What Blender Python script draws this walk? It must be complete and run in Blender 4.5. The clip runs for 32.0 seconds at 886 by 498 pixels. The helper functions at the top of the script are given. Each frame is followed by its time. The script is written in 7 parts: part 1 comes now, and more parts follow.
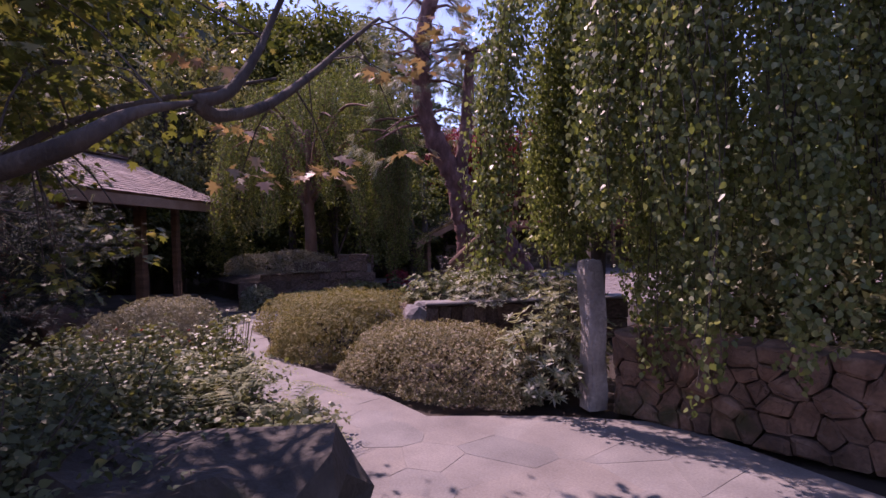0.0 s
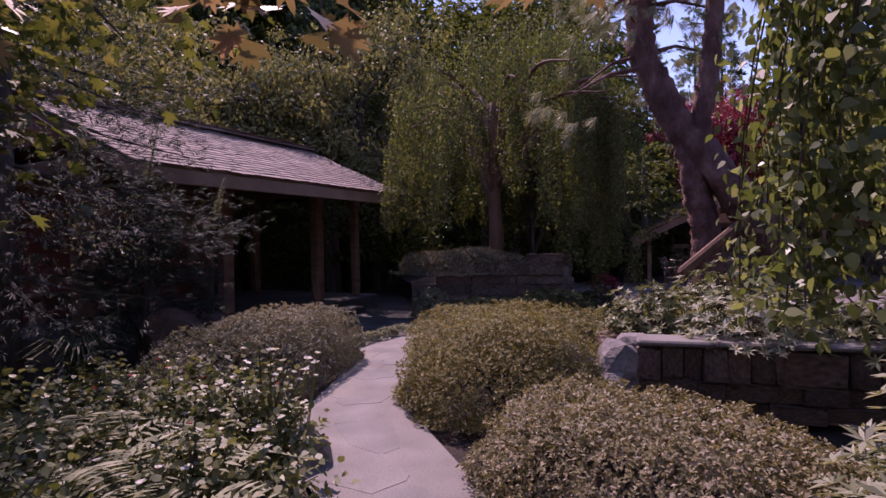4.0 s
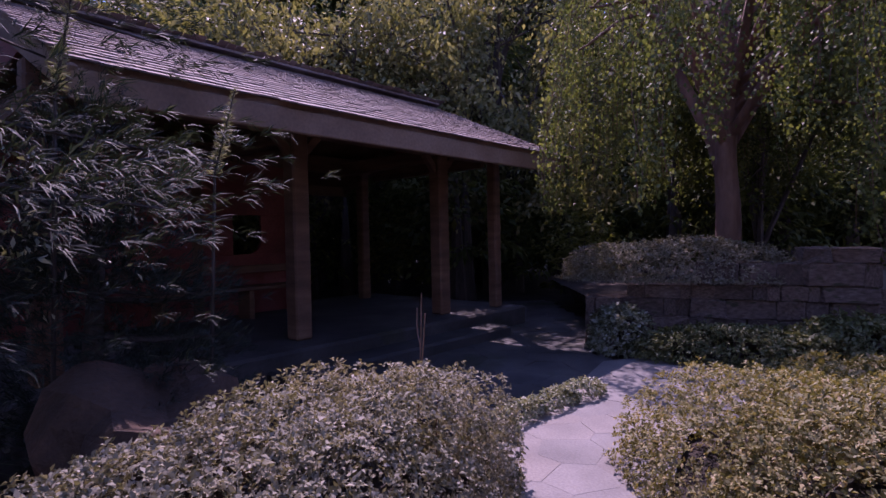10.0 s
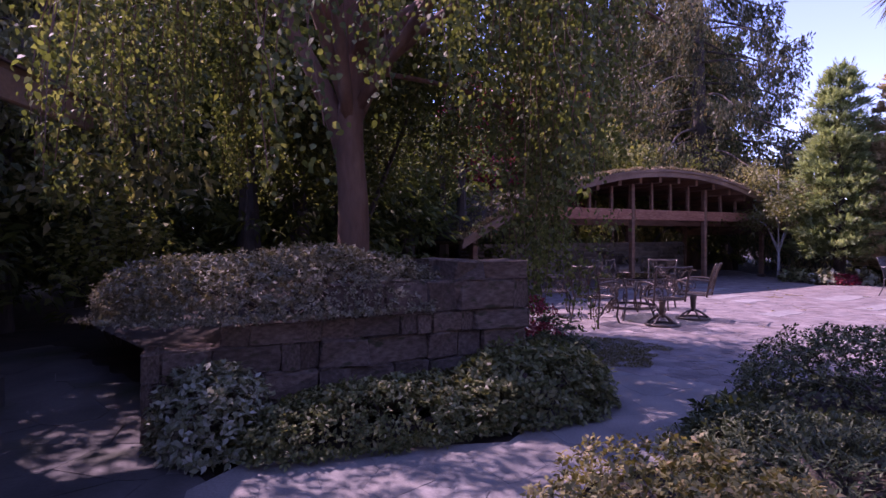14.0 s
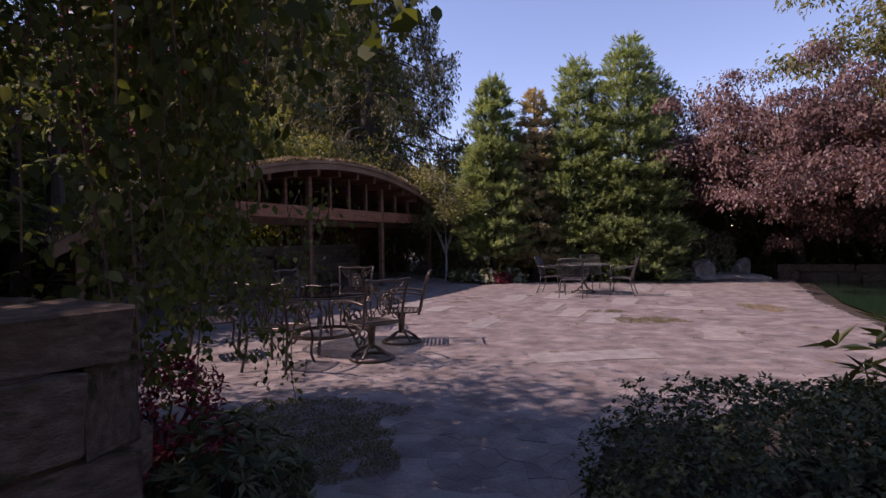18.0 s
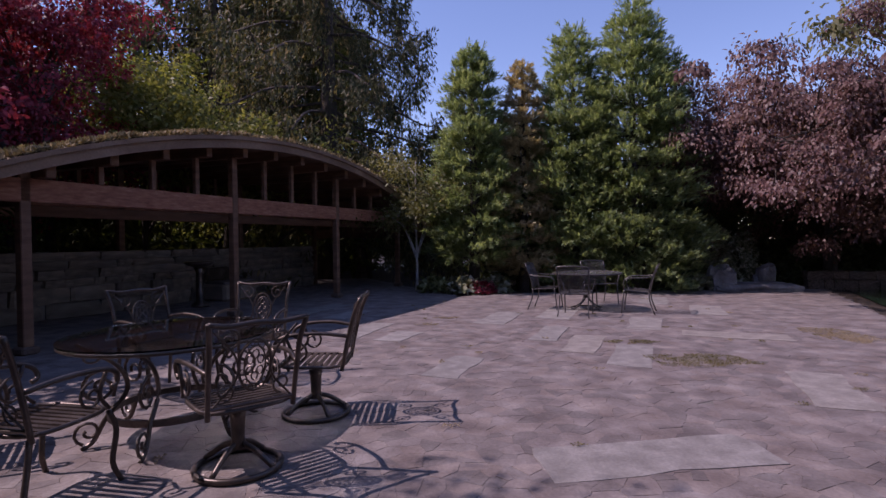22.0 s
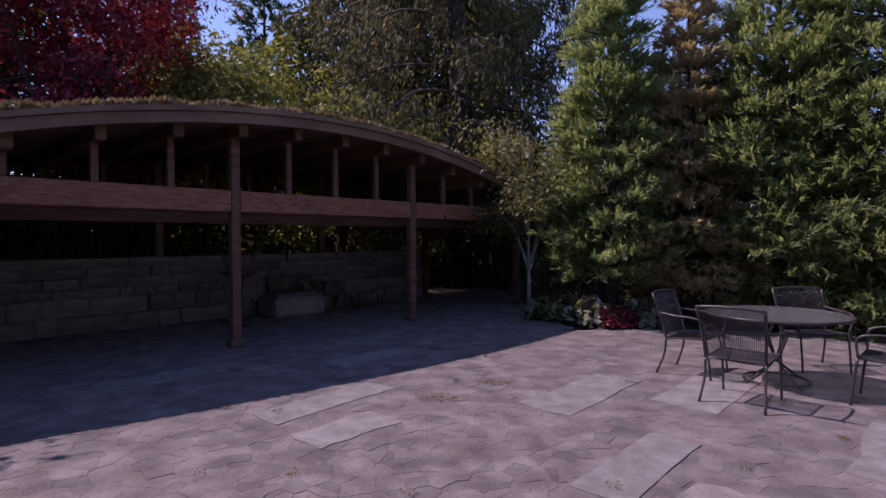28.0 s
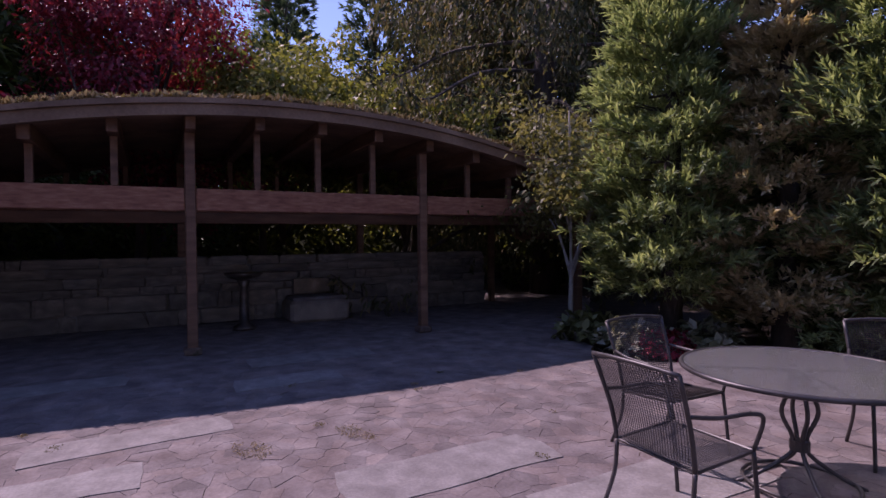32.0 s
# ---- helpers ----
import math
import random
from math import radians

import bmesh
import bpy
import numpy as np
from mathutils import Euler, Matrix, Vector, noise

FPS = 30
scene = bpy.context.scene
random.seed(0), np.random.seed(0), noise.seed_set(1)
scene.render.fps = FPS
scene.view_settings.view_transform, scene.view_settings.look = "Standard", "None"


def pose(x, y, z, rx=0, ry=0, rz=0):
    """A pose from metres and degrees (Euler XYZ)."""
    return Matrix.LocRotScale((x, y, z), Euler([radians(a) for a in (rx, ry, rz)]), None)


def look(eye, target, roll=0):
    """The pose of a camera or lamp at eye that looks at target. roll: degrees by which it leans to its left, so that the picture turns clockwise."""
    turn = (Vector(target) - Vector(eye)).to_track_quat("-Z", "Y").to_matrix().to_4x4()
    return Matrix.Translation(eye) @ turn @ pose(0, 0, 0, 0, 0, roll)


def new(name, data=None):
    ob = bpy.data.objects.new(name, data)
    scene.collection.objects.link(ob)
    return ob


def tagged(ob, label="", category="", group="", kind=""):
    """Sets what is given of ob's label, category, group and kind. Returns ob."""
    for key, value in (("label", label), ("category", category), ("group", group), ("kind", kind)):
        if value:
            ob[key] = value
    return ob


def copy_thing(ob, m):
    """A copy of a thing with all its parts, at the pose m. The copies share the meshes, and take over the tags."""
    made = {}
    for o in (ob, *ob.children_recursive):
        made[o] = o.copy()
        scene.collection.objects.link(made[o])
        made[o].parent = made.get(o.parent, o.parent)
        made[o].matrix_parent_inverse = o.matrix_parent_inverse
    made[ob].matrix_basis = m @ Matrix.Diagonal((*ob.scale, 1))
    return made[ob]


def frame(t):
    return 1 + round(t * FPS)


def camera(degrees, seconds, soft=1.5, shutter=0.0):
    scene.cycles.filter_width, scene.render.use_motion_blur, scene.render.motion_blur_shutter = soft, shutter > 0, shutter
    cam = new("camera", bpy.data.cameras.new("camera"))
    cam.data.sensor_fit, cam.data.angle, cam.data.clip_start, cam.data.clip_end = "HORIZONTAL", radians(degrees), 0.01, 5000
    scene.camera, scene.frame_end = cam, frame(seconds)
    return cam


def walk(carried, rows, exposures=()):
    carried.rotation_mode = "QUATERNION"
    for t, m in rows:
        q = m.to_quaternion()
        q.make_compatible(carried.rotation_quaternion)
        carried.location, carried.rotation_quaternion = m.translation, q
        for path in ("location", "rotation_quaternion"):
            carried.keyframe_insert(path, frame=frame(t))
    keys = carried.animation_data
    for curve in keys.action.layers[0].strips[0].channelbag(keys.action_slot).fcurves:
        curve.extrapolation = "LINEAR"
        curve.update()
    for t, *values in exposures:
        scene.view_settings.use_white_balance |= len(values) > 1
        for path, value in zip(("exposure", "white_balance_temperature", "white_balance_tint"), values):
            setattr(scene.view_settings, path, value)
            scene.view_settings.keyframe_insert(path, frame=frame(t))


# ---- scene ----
cam = camera(79.1, 32.0)
PATH = [
    (0, (13.196, 9.285, 1.529), (11.641, 10.542, 1.49), -1.5),
    (0.5, (12.953, 9.485, 1.528), (11.376, 10.714, 1.492), -1.4),
    (1, (12.687, 9.727, 1.526), (11.055, 10.882, 1.488), -1.5),
    (1.5, (12.442, 9.954, 1.541), (10.756, 11.03, 1.503), -1.4),
    (2, (12.184, 10.202, 1.522), (10.454, 11.205, 1.487), -1.5),
    (2.5, (11.923, 10.424, 1.52), (10.141, 11.331, 1.488), -1.3),
    (3, (11.625, 10.628, 1.524), (9.785, 11.411, 1.49), -1.2),
    (3.5, (11.342, 10.811, 1.529), (9.456, 11.477, 1.494), -1.0),
    (4, (11.034, 11.005, 1.487), (9.115, 11.565, 1.457), -1.0),
    (4.5, (10.716, 11.183, 1.47), (8.764, 11.616, 1.443), -1.0),
    (6.5, (9.726, 11.659, 1.345), (7.728, 11.735, 1.316), -0.3),
    (7, (9.394, 11.683, 1.305), (7.395, 11.729, 1.274), -0.3),
    (7.5, (9.047, 11.703, 1.302), (7.047, 11.743, 1.268), -0.3),
    (8, (8.662, 11.727, 1.291), (6.662, 11.741, 1.257), -0.4),
    (8.5, (8.263, 11.675, 1.3), (6.263, 11.643, 1.264), -0.5),
    (9, (7.842, 11.534, 1.345), (5.842, 11.492, 1.31), -0.7),
    (9.5, (7.478, 11.472, 1.361), (5.478, 11.443, 1.322), -0.9),
    (10, (7.112, 11.402, 1.392), (5.114, 11.473, 1.35), -1.2),
    (10.5, (6.65, 11.314, 1.331), (4.669, 11.584, 1.291), -0.0),
    (11, (6.303, 11.333, 1.359), (4.36, 11.806, 1.327), -0.5),
    (11.5, (5.901, 11.361, 1.356), (4.02, 12.042, 1.318), -0.2),
    (12, (5.543, 11.42, 1.364), (3.729, 12.262, 1.325), -0.2),
    (12.5, (5.221, 11.564, 1.368), (3.481, 12.55, 1.334), -0.4),
    (13, (4.909, 11.796, 1.375), (3.276, 12.95, 1.335), -0.2),
    (13.5, (4.586, 11.955, 1.383), (3.104, 13.298, 1.35), -0.5),
    (14, (4.333, 12.086, 1.386), (3.008, 13.583, 1.349), -0.4),
    (14.5, (4.016, 12.315, 1.397), (2.885, 13.964, 1.36), -0.2),
    (15, (3.755, 12.584, 1.362), (2.826, 14.355, 1.329), -1.0),
    (15.5, (3.527, 12.855, 1.374), (2.775, 14.708, 1.341), -0.8),
    (17.5, (2.935, 14.297, 1.372), (2.669, 16.279, 1.335), -0.8),
    (18, (2.839, 14.645, 1.379), (2.618, 16.632, 1.341), -0.7),
    (18.5, (2.821, 15.017, 1.355), (2.65, 17.01, 1.318), -0.8),
    (19, (2.812, 15.329, 1.38), (2.67, 17.324, 1.342), -0.8),
    (19.5, (2.816, 15.731, 1.354), (2.675, 17.725, 1.318), -0.8),
    (20, (2.8, 16.09, 1.373), (2.659, 18.085, 1.338), -0.8),
    (20.5, (2.814, 16.454, 1.356), (2.67, 18.449, 1.321), -0.6),
    (21, (2.827, 16.828, 1.37), (2.679, 18.822, 1.335), -0.6),
    (21.5, (2.805, 17.202, 1.364), (2.657, 19.196, 1.33), -0.6),
    (22, (2.823, 17.557, 1.376), (2.671, 19.551, 1.342), -0.6),
    (22.5, (2.86, 17.922, 1.366), (2.709, 19.916, 1.33), -0.6),
    (23, (2.906, 18.285, 1.36), (2.752, 20.279, 1.328), -0.6),
    (23.5, (2.956, 18.649, 1.377), (2.798, 20.643, 1.345), -0.5),
    (24, (3.05, 18.995, 1.368), (2.88, 20.988, 1.335), -0.6),
    (24.5, (3.179, 19.332, 1.383), (2.962, 21.32, 1.35), -0.6),
    (25, (3.278, 19.679, 1.369), (2.98, 21.656, 1.338), -0.6),
    (25.5, (3.405, 20.004, 1.376), (3.025, 21.968, 1.348), -0.5),
    (27.5, (3.99, 21.347, 1.478), (3.19, 23.18, 1.446), -0.6),
    (28, (4.144, 21.684, 1.495), (3.268, 23.482, 1.461), -0.3),
    (28.5, (4.317, 22.038, 1.495), (3.355, 23.791, 1.461), -0.6),
    (29, (4.49, 22.378, 1.505), (3.455, 24.089, 1.471), -0.6),
    (29.5, (4.686, 22.719, 1.479), (3.595, 24.396, 1.449), -0.5),
    (30, (4.864, 23.063, 1.496), (3.718, 24.702, 1.463), -0.5),
    (30.5, (5.017, 23.394, 1.483), (3.805, 24.985, 1.45), -0.3),
    (31, (5.179, 23.755, 1.506), (3.903, 25.295, 1.472), -0.3),
    (31.5, (5.342, 24.071, 1.496), (4.018, 25.569, 1.462), -0.5),
    (32, (5.514, 24.424, 1.503), (4.123, 25.86, 1.466), -0.5),
]
walk(cam, [(t, look(eye, target, roll)) for t, eye, target, roll in PATH], [(0, 1.8, 6800, 58), (4.5, 1.55, 6750, 60), (7, 1.65, 6000, 63), (9, 1.8, 6000, 64), (11, 2.0, 6000, 65), (12.5, 2.3, 6100, 67), (14, 2.25, 6200, 73), (15, 1.72, 8300, 40), (18, 1.4, 7250, 40), (23, 1.1, 6450, 42), (28, 1.15, 6350, 45), (32, 1.25, 6400, 52)])

# ---- light ----
SUN_EL, SUN_AZ = radians(51.7), math.atan2(-0.991, -0.13)
world = bpy.data.worlds.new("sky")
scene.world = world
world.use_nodes = True
_n = world.node_tree.nodes
_sky = _n.new("ShaderNodeTexSky")
_sky.sky_type, _sky.sun_disc = "NISHITA", False
_sky.sun_elevation, _sky.sun_rotation = SUN_EL, SUN_AZ
_sky.air_density, _sky.dust_density, _sky.ozone_density = 1.0, 0.05, 4.0
_n["Background"].inputs[1].default_value = 0.078
world.node_tree.links.new(_sky.outputs[0], _n["Background"].inputs[0])
sun = new("sun", bpy.data.lights.new("sun", "SUN"))
sun.data.energy, sun.data.angle, sun.data.color = 1.95, radians(0.55), (1.0, 0.94, 0.86)
sun.matrix_basis = look((-10 * 0.991, -1.3, 12.66), (0, 0, 0))


# ---- materials ----
def nodes_of(name, rough=0.8, metal=0.0):
    m = bpy.data.materials.new(name)
    m.use_nodes = True
    t = m.node_tree
    b = t.nodes["Principled BSDF"]
    b.inputs["Roughness"].default_value, b.inputs["Metallic"].default_value = rough, metal
    return m, t, b


def ramp(t, src, stops):
    r = t.nodes.new("ShaderNodeValToRGB")
    while len(r.color_ramp.elements) < len(stops):
        r.color_ramp.elements.new(0.5)
    for e, (p, c) in zip(r.color_ramp.elements, stops):
        e.position, e.color = p, (*c, 1)
    t.links.new(src, r.inputs[0])
    return r.outputs[0]


def noise_of(t, scale, detail=5, coord="Object", stretch=None):
    c = t.nodes.new("ShaderNodeTexCoord").outputs[coord]
    if stretch:
        mp = t.nodes.new("ShaderNodeMapping")
        mp.inputs["Scale"].default_value = stretch
        t.links.new(c, mp.inputs[0])
        c = mp.outputs[0]
    n = t.nodes.new("ShaderNodeTexNoise")
    n.inputs["Scale"].default_value, n.inputs["Detail"].default_value = scale, detail
    t.links.new(c, n.inputs["Vector"])
    return n.outputs[0]


def mixed(t, a, b, fac, kind="MIX"):
    x = t.nodes.new("ShaderNodeMix")
    x.data_type, x.blend_type = "RGBA", kind
    for i, v in ((6, a), (7, b)):
        if isinstance(v, tuple):
            x.inputs[i].default_value = (*v, 1)
        else:
            t.links.new(v, x.inputs[i])
    if isinstance(fac, float):
        x.inputs[0].default_value = fac
    else:
        t.links.new(fac, x.inputs[0])
    return x.outputs[2]


def surface(name, dark, mid, light, scale=3.0, fine=40.0, rough=0.85, metal=0.0, bump=0.3, dist=0.01, stretch=None, vary=0.0, coat=None):
    """A matt surface: broad stains, fine grain and relief; vary: how much pieces differ."""
    m, t, b = nodes_of(name, rough, metal)
    big = noise_of(t, scale, 6, stretch=stretch)
    small = noise_of(t, fine, 4, stretch=stretch)
    col = ramp(t, big, ((0.3, dark), (0.52, mid), (0.72, light)))
    grain = ramp(t, small, ((0.3, (0.6, 0.6, 0.6)), (0.7, (1.0, 1.0, 1.0))))
    col = mixed(t, col, grain, 0.6, "MULTIPLY")
    if vary:
        oi = t.nodes.new("ShaderNodeObjectInfo").outputs["Random"]
        isl = t.nodes.new("ShaderNodeNewGeometry").outputs["Random Per Island"]
        s = t.nodes.new("ShaderNodeMath")
        t.links.new(oi, s.inputs[0]), t.links.new(isl, s.inputs[1])
        fr = t.nodes.new("ShaderNodeMath")
        fr.operation = "FRACT"
        t.links.new(s.outputs[0], fr.inputs[0])
        tone = ramp(t, fr.outputs[0], ((0.0, (1 - vary, 1 - vary, 1 - vary)), (0.5, (0.95, 0.93, 0.92)), (0.8, (1.0, 0.94, 0.89)), (1.0, (1.0, 1.0, 1.0))))
        col = mixed(t, col, tone, 1.0, "MULTIPLY")
    if coat:
        col = mixed(t, col, coat, ramp(t, noise_of(t, scale * 0.6, 8), ((0.56, (0, 0, 0)), (0.68, (1, 1, 1)))))
    t.links.new(col, b.inputs["Base Color"])
    bp = t.nodes.new("ShaderNodeBump")
    bp.inputs["Strength"].default_value, bp.inputs["Distance"].default_value = bump, dist
    t.links.new(small, bp.inputs["Height"])
    t.links.new(bp.outputs[0], b.inputs["Normal"])
    return m


def leafy(name, stops, trans=0.35, rough=0.5, scale=0.6):
    """Leaves: tone by leaf and by clump, part of the light passes through."""
    m, t, b = nodes_of(name, rough)
    isl = t.nodes.new("ShaderNodeNewGeometry").outputs["Random Per Island"]
    col = ramp(t, isl, stops)
    patch = ramp(t, noise_of(t, scale, 3), ((0.35, (0.74, 0.78, 0.72)), (0.65, (1.0, 1.0, 1.0))))
    col = mixed(t, col, patch, 0.8, "MULTIPLY")
    t.links.new(col, b.inputs["Base Color"])
    tl = t.nodes.new("ShaderNodeBsdfTranslucent")
    warm = mixed(t, col, (1.0, 0.95, 0.45), 0.9, "MULTIPLY")
    t.links.new(warm, tl.inputs[0])
    ms = t.nodes.new("ShaderNodeMixShader")
    ms.inputs[0].default_value = trans
    t.links.new(b.outputs[0], ms.inputs[1]), t.links.new(tl.outputs[0], ms.inputs[2])
    t.links.new(ms.outputs[0], t.nodes["Material Output"].inputs[0])
    return m


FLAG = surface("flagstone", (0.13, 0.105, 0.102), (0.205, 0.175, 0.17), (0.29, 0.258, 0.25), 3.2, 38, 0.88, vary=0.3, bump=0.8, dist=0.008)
# flagstone colour darkened for the shade under the trees; coat adds dark green blotches
FLAG_SHADED = surface("shade_dark_flagstone", (0.04, 0.038, 0.036), (0.075, 0.07, 0.068), (0.12, 0.112, 0.108), 1.6, 38, 0.8, vary=0.25, bump=0.6, dist=0.006, coat=(0.03, 0.035, 0.012))
FLAG_LIGHT = surface("pale_flagstone", (0.16, 0.149, 0.143), (0.215, 0.203, 0.193), (0.265, 0.25, 0.238), 2.2, 60, 0.85, vary=0.15, bump=0.5, dist=0.006)
JOINT = surface("joint_soil", (0.13, 0.115, 0.105), (0.19, 0.17, 0.158), (0.24, 0.22, 0.205), 4, 90, 0.95, bump=0.5, coat=(0.1, 0.095, 0.055))
SLAB = surface("pale_slab", (0.19, 0.175, 0.168), (0.25, 0.235, 0.225), (0.32, 0.3, 0.29), 6, 50, 0.88, vary=0.15, bump=0.7, dist=0.006)
SOIL = surface("bark_mulch", (0.02, 0.014, 0.01), (0.04, 0.027, 0.019), (0.065, 0.045, 0.03), 2.5, 70, 0.95, bump=0.9, dist=0.02)
WALLSTONE = surface("garden_wall_stone", (0.1, 0.065, 0.052), (0.18, 0.125, 0.1), (0.27, 0.2, 0.165), 7, 40, 0.94, vary=0.4, coat=(0.05, 0.046, 0.022), bump=0.7, dist=0.012)
RUBBLESTONE = surface("rusty_rubble_stone", (0.1, 0.06, 0.042), (0.19, 0.115, 0.08), (0.29, 0.19, 0.14), 5, 40, 0.94, vary=0.35, coat=(0.05, 0.045, 0.02), bump=0.7, dist=0.012)
HEARTHSTONE = surface("coursed_wall_stone", (0.16, 0.14, 0.12), (0.25, 0.21, 0.18), (0.36, 0.31, 0.26), 2.2, 45, 0.9, vary=0.4, bump=0.6, dist=0.01)
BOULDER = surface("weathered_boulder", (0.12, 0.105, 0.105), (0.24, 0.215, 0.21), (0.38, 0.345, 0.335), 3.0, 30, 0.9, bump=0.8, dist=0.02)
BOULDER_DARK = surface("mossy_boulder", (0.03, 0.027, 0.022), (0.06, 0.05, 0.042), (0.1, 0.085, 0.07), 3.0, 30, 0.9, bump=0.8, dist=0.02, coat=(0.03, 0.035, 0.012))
POSTSTONE = surface("split_stone_post", (0.16, 0.14, 0.13), (0.29, 0.26, 0.245), (0.44, 0.405, 0.385), 4, 35, 0.9, bump=0.9, dist=0.02)
SHINGLE = surface("cedar_shingle", (0.2, 0.145, 0.13), (0.3, 0.23, 0.21), (0.4, 0.32, 0.29), 2, 30, 0.85, vary=0.45, bump=0.6, dist=0.006, stretch=(1, 1, 1))
TIMBER = surface("stained_timber", (0.12, 0.06, 0.035), (0.2, 0.1, 0.06), (0.27, 0.15, 0.09), 1.6, 25, 0.7, bump=0.4, dist=0.005, stretch=(1, 1, 6))
BEAMWOOD = surface("red_cedar_beam", (0.24, 0.09, 0.055), (0.39, 0.16, 0.095), (0.49, 0.24, 0.15), 2.2, 30, 0.75, bump=0.5, dist=0.006, stretch=(3, 3, 14))
FASCIA = surface("weathered_fascia", (0.19, 0.115, 0.075), (0.28, 0.175, 0.115), (0.36, 0.24, 0.165), 1.5, 35, 0.85, bump=0.4, dist=0.005)
DECK = surface("roof_boards", (0.13, 0.07, 0.045), (0.21, 0.115, 0.07), (0.28, 0.17, 0.11), 2, 30, 0.8, bump=0.4)
REDWALL = surface("red_stained_boards", (0.22, 0.055, 0.045), (0.32, 0.08, 0.065), (0.39, 0.115, 0.085), 1.5, 30, 0.75, bump=0.4)
BARK = surface("grey_brown_bark", (0.045, 0.035, 0.03), (0.085, 0.065, 0.055), (0.14, 0.11, 0.09), 5, 30, 0.95, bump=1.0, dist=0.02, stretch=(1, 1, 0.3))
PINEBARK = surface("red_pine_bark", (0.075, 0.033, 0.029), (0.18, 0.085, 0.074), (0.32, 0.18, 0.16), 5, 22, 0.95, bump=1.0, dist=0.03, stretch=(1, 1, 0.5))
TANBARK = surface("tan_smooth_bark", (0.1, 0.05, 0.034), (0.19, 0.1, 0.066), (0.27, 0.155, 0.105), 4, 25, 0.9, bump=0.9, dist=0.012, stretch=(1, 1, 0.3))
PALEBARK = surface("pale_bark", (0.2, 0.18, 0.16), (0.36, 0.33, 0.29), (0.45, 0.42, 0.38), 5, 30, 0.9, bump=0.6, dist=0.01)
IRON = surface("bronze_painted_iron", (0.06, 0.048, 0.042), (0.11, 0.085, 0.073), (0.19, 0.15, 0.13), 6, 60, 0.36, 0.6, bump=0.25, dist=0.003)
STEEL = surface("dark_powder_coat", (0.05, 0.046, 0.046), (0.085, 0.077, 0.077), (0.12, 0.106, 0.106), 6, 60, 0.4, 0.3, bump=0.2, dist=0.002)
PLASTER = surface("cream_plaster", (0.24, 0.228, 0.215), (0.3, 0.285, 0.27), (0.36, 0.34, 0.32), 1.5, 40, 0.9, bump=0.2)
ROOFTILE = surface("grey_roof_tiles", (0.2, 0.19, 0.19), (0.3, 0.29, 0.29), (0.4, 0.38, 0.38), 3, 30, 0.8, bump=0.4)

GLASS, _t, _b = nodes_of("tempered_glass", 0.02)
_b.inputs["Base Color"].default_value = (0.9, 0.95, 0.93, 1)
_b.inputs["Transmission Weight"].default_value, _b.inputs["IOR"].default_value = 1.0, 1.45
FROST, _t, _b = nodes_of("obscured_glass", 0.18)
_b.inputs["Base Color"].default_value = (0.7, 0.73, 0.71, 1)
_b.inputs["Transmission Weight"].default_value = 0.9
WATER, _t, _b = nodes_of("pond_water", 0.06)
_b.inputs["Base Color"].default_value = (0.018, 0.04, 0.022, 1)
_bp = _t.nodes.new("ShaderNodeBump")
_bp.inputs["Strength"].default_value, _bp.inputs["Distance"].default_value = 0.15, 0.02
_t.links.new(noise_of(_t, 3.0, 3), _bp.inputs["Height"])
_t.links.new(_bp.outputs[0], _b.inputs["Normal"])

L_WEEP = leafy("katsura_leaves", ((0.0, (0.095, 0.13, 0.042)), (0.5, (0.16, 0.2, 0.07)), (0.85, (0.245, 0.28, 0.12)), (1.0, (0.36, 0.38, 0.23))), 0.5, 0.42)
# same leaf as L_WEEP, with the back tree's shade put into its colour
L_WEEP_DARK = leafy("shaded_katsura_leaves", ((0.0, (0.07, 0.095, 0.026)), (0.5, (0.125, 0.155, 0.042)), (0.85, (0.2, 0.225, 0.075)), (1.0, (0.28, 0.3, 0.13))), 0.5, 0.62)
L_AZALEA = leafy("azalea_leaves", ((0.0, (0.16, 0.15, 0.1)), (0.45, (0.24, 0.22, 0.155)), (0.8, (0.32, 0.285, 0.22)), (1.0, (0.42, 0.37, 0.3))), 0.3, 0.68, 1.6)
L_AZALEA_Y = leafy("yellowing_azalea_leaves", ((0.0, (0.14, 0.135, 0.042)), (0.45, (0.225, 0.205, 0.072)), (0.8, (0.31, 0.255, 0.105)), (1.0, (0.4, 0.3, 0.16))), 0.35, 0.62, 1.4)
L_AZALEA_P = leafy("pinkish_azalea_leaves", ((0.0, (0.14, 0.13, 0.055)), (0.4, (0.23, 0.205, 0.1)), (0.75, (0.34, 0.28, 0.19)), (1.0, (0.46, 0.37, 0.3))), 0.32, 0.62, 1.1)
L_DARK = leafy("dark_evergreen_leaves", ((0.0, (0.045, 0.065, 0.028)), (0.5, (0.09, 0.115, 0.05)), (0.9, (0.15, 0.165, 0.075)), (1.0, (0.17, 0.17, 0.08))), 0.3, 0.6)
# shade is put into these dark greens; the pale last stop paints lit tips
L_SHADE = leafy("shaded_green_needles", ((0.0, (0.012, 0.022, 0.016)), (0.6, (0.03, 0.045, 0.034)), (0.95, (0.06, 0.075, 0.055)), (1.0, (0.2, 0.22, 0.15))), 0.25, 0.7)
L_MIXED = leafy("border_leaves", ((0.0, (0.09, 0.11, 0.04)), (0.5, (0.17, 0.19, 0.075)), (0.85, (0.26, 0.26, 0.12)), (1.0, (0.37, 0.34, 0.2))), 0.35, 0.5, 1.5)
L_PALE = leafy("variegated_leaves", ((0.0, (0.16, 0.18, 0.1)), (0.5, (0.27, 0.28, 0.18)), (1.0, (0.5, 0.48, 0.4))), 0.35, 0.5, 2)
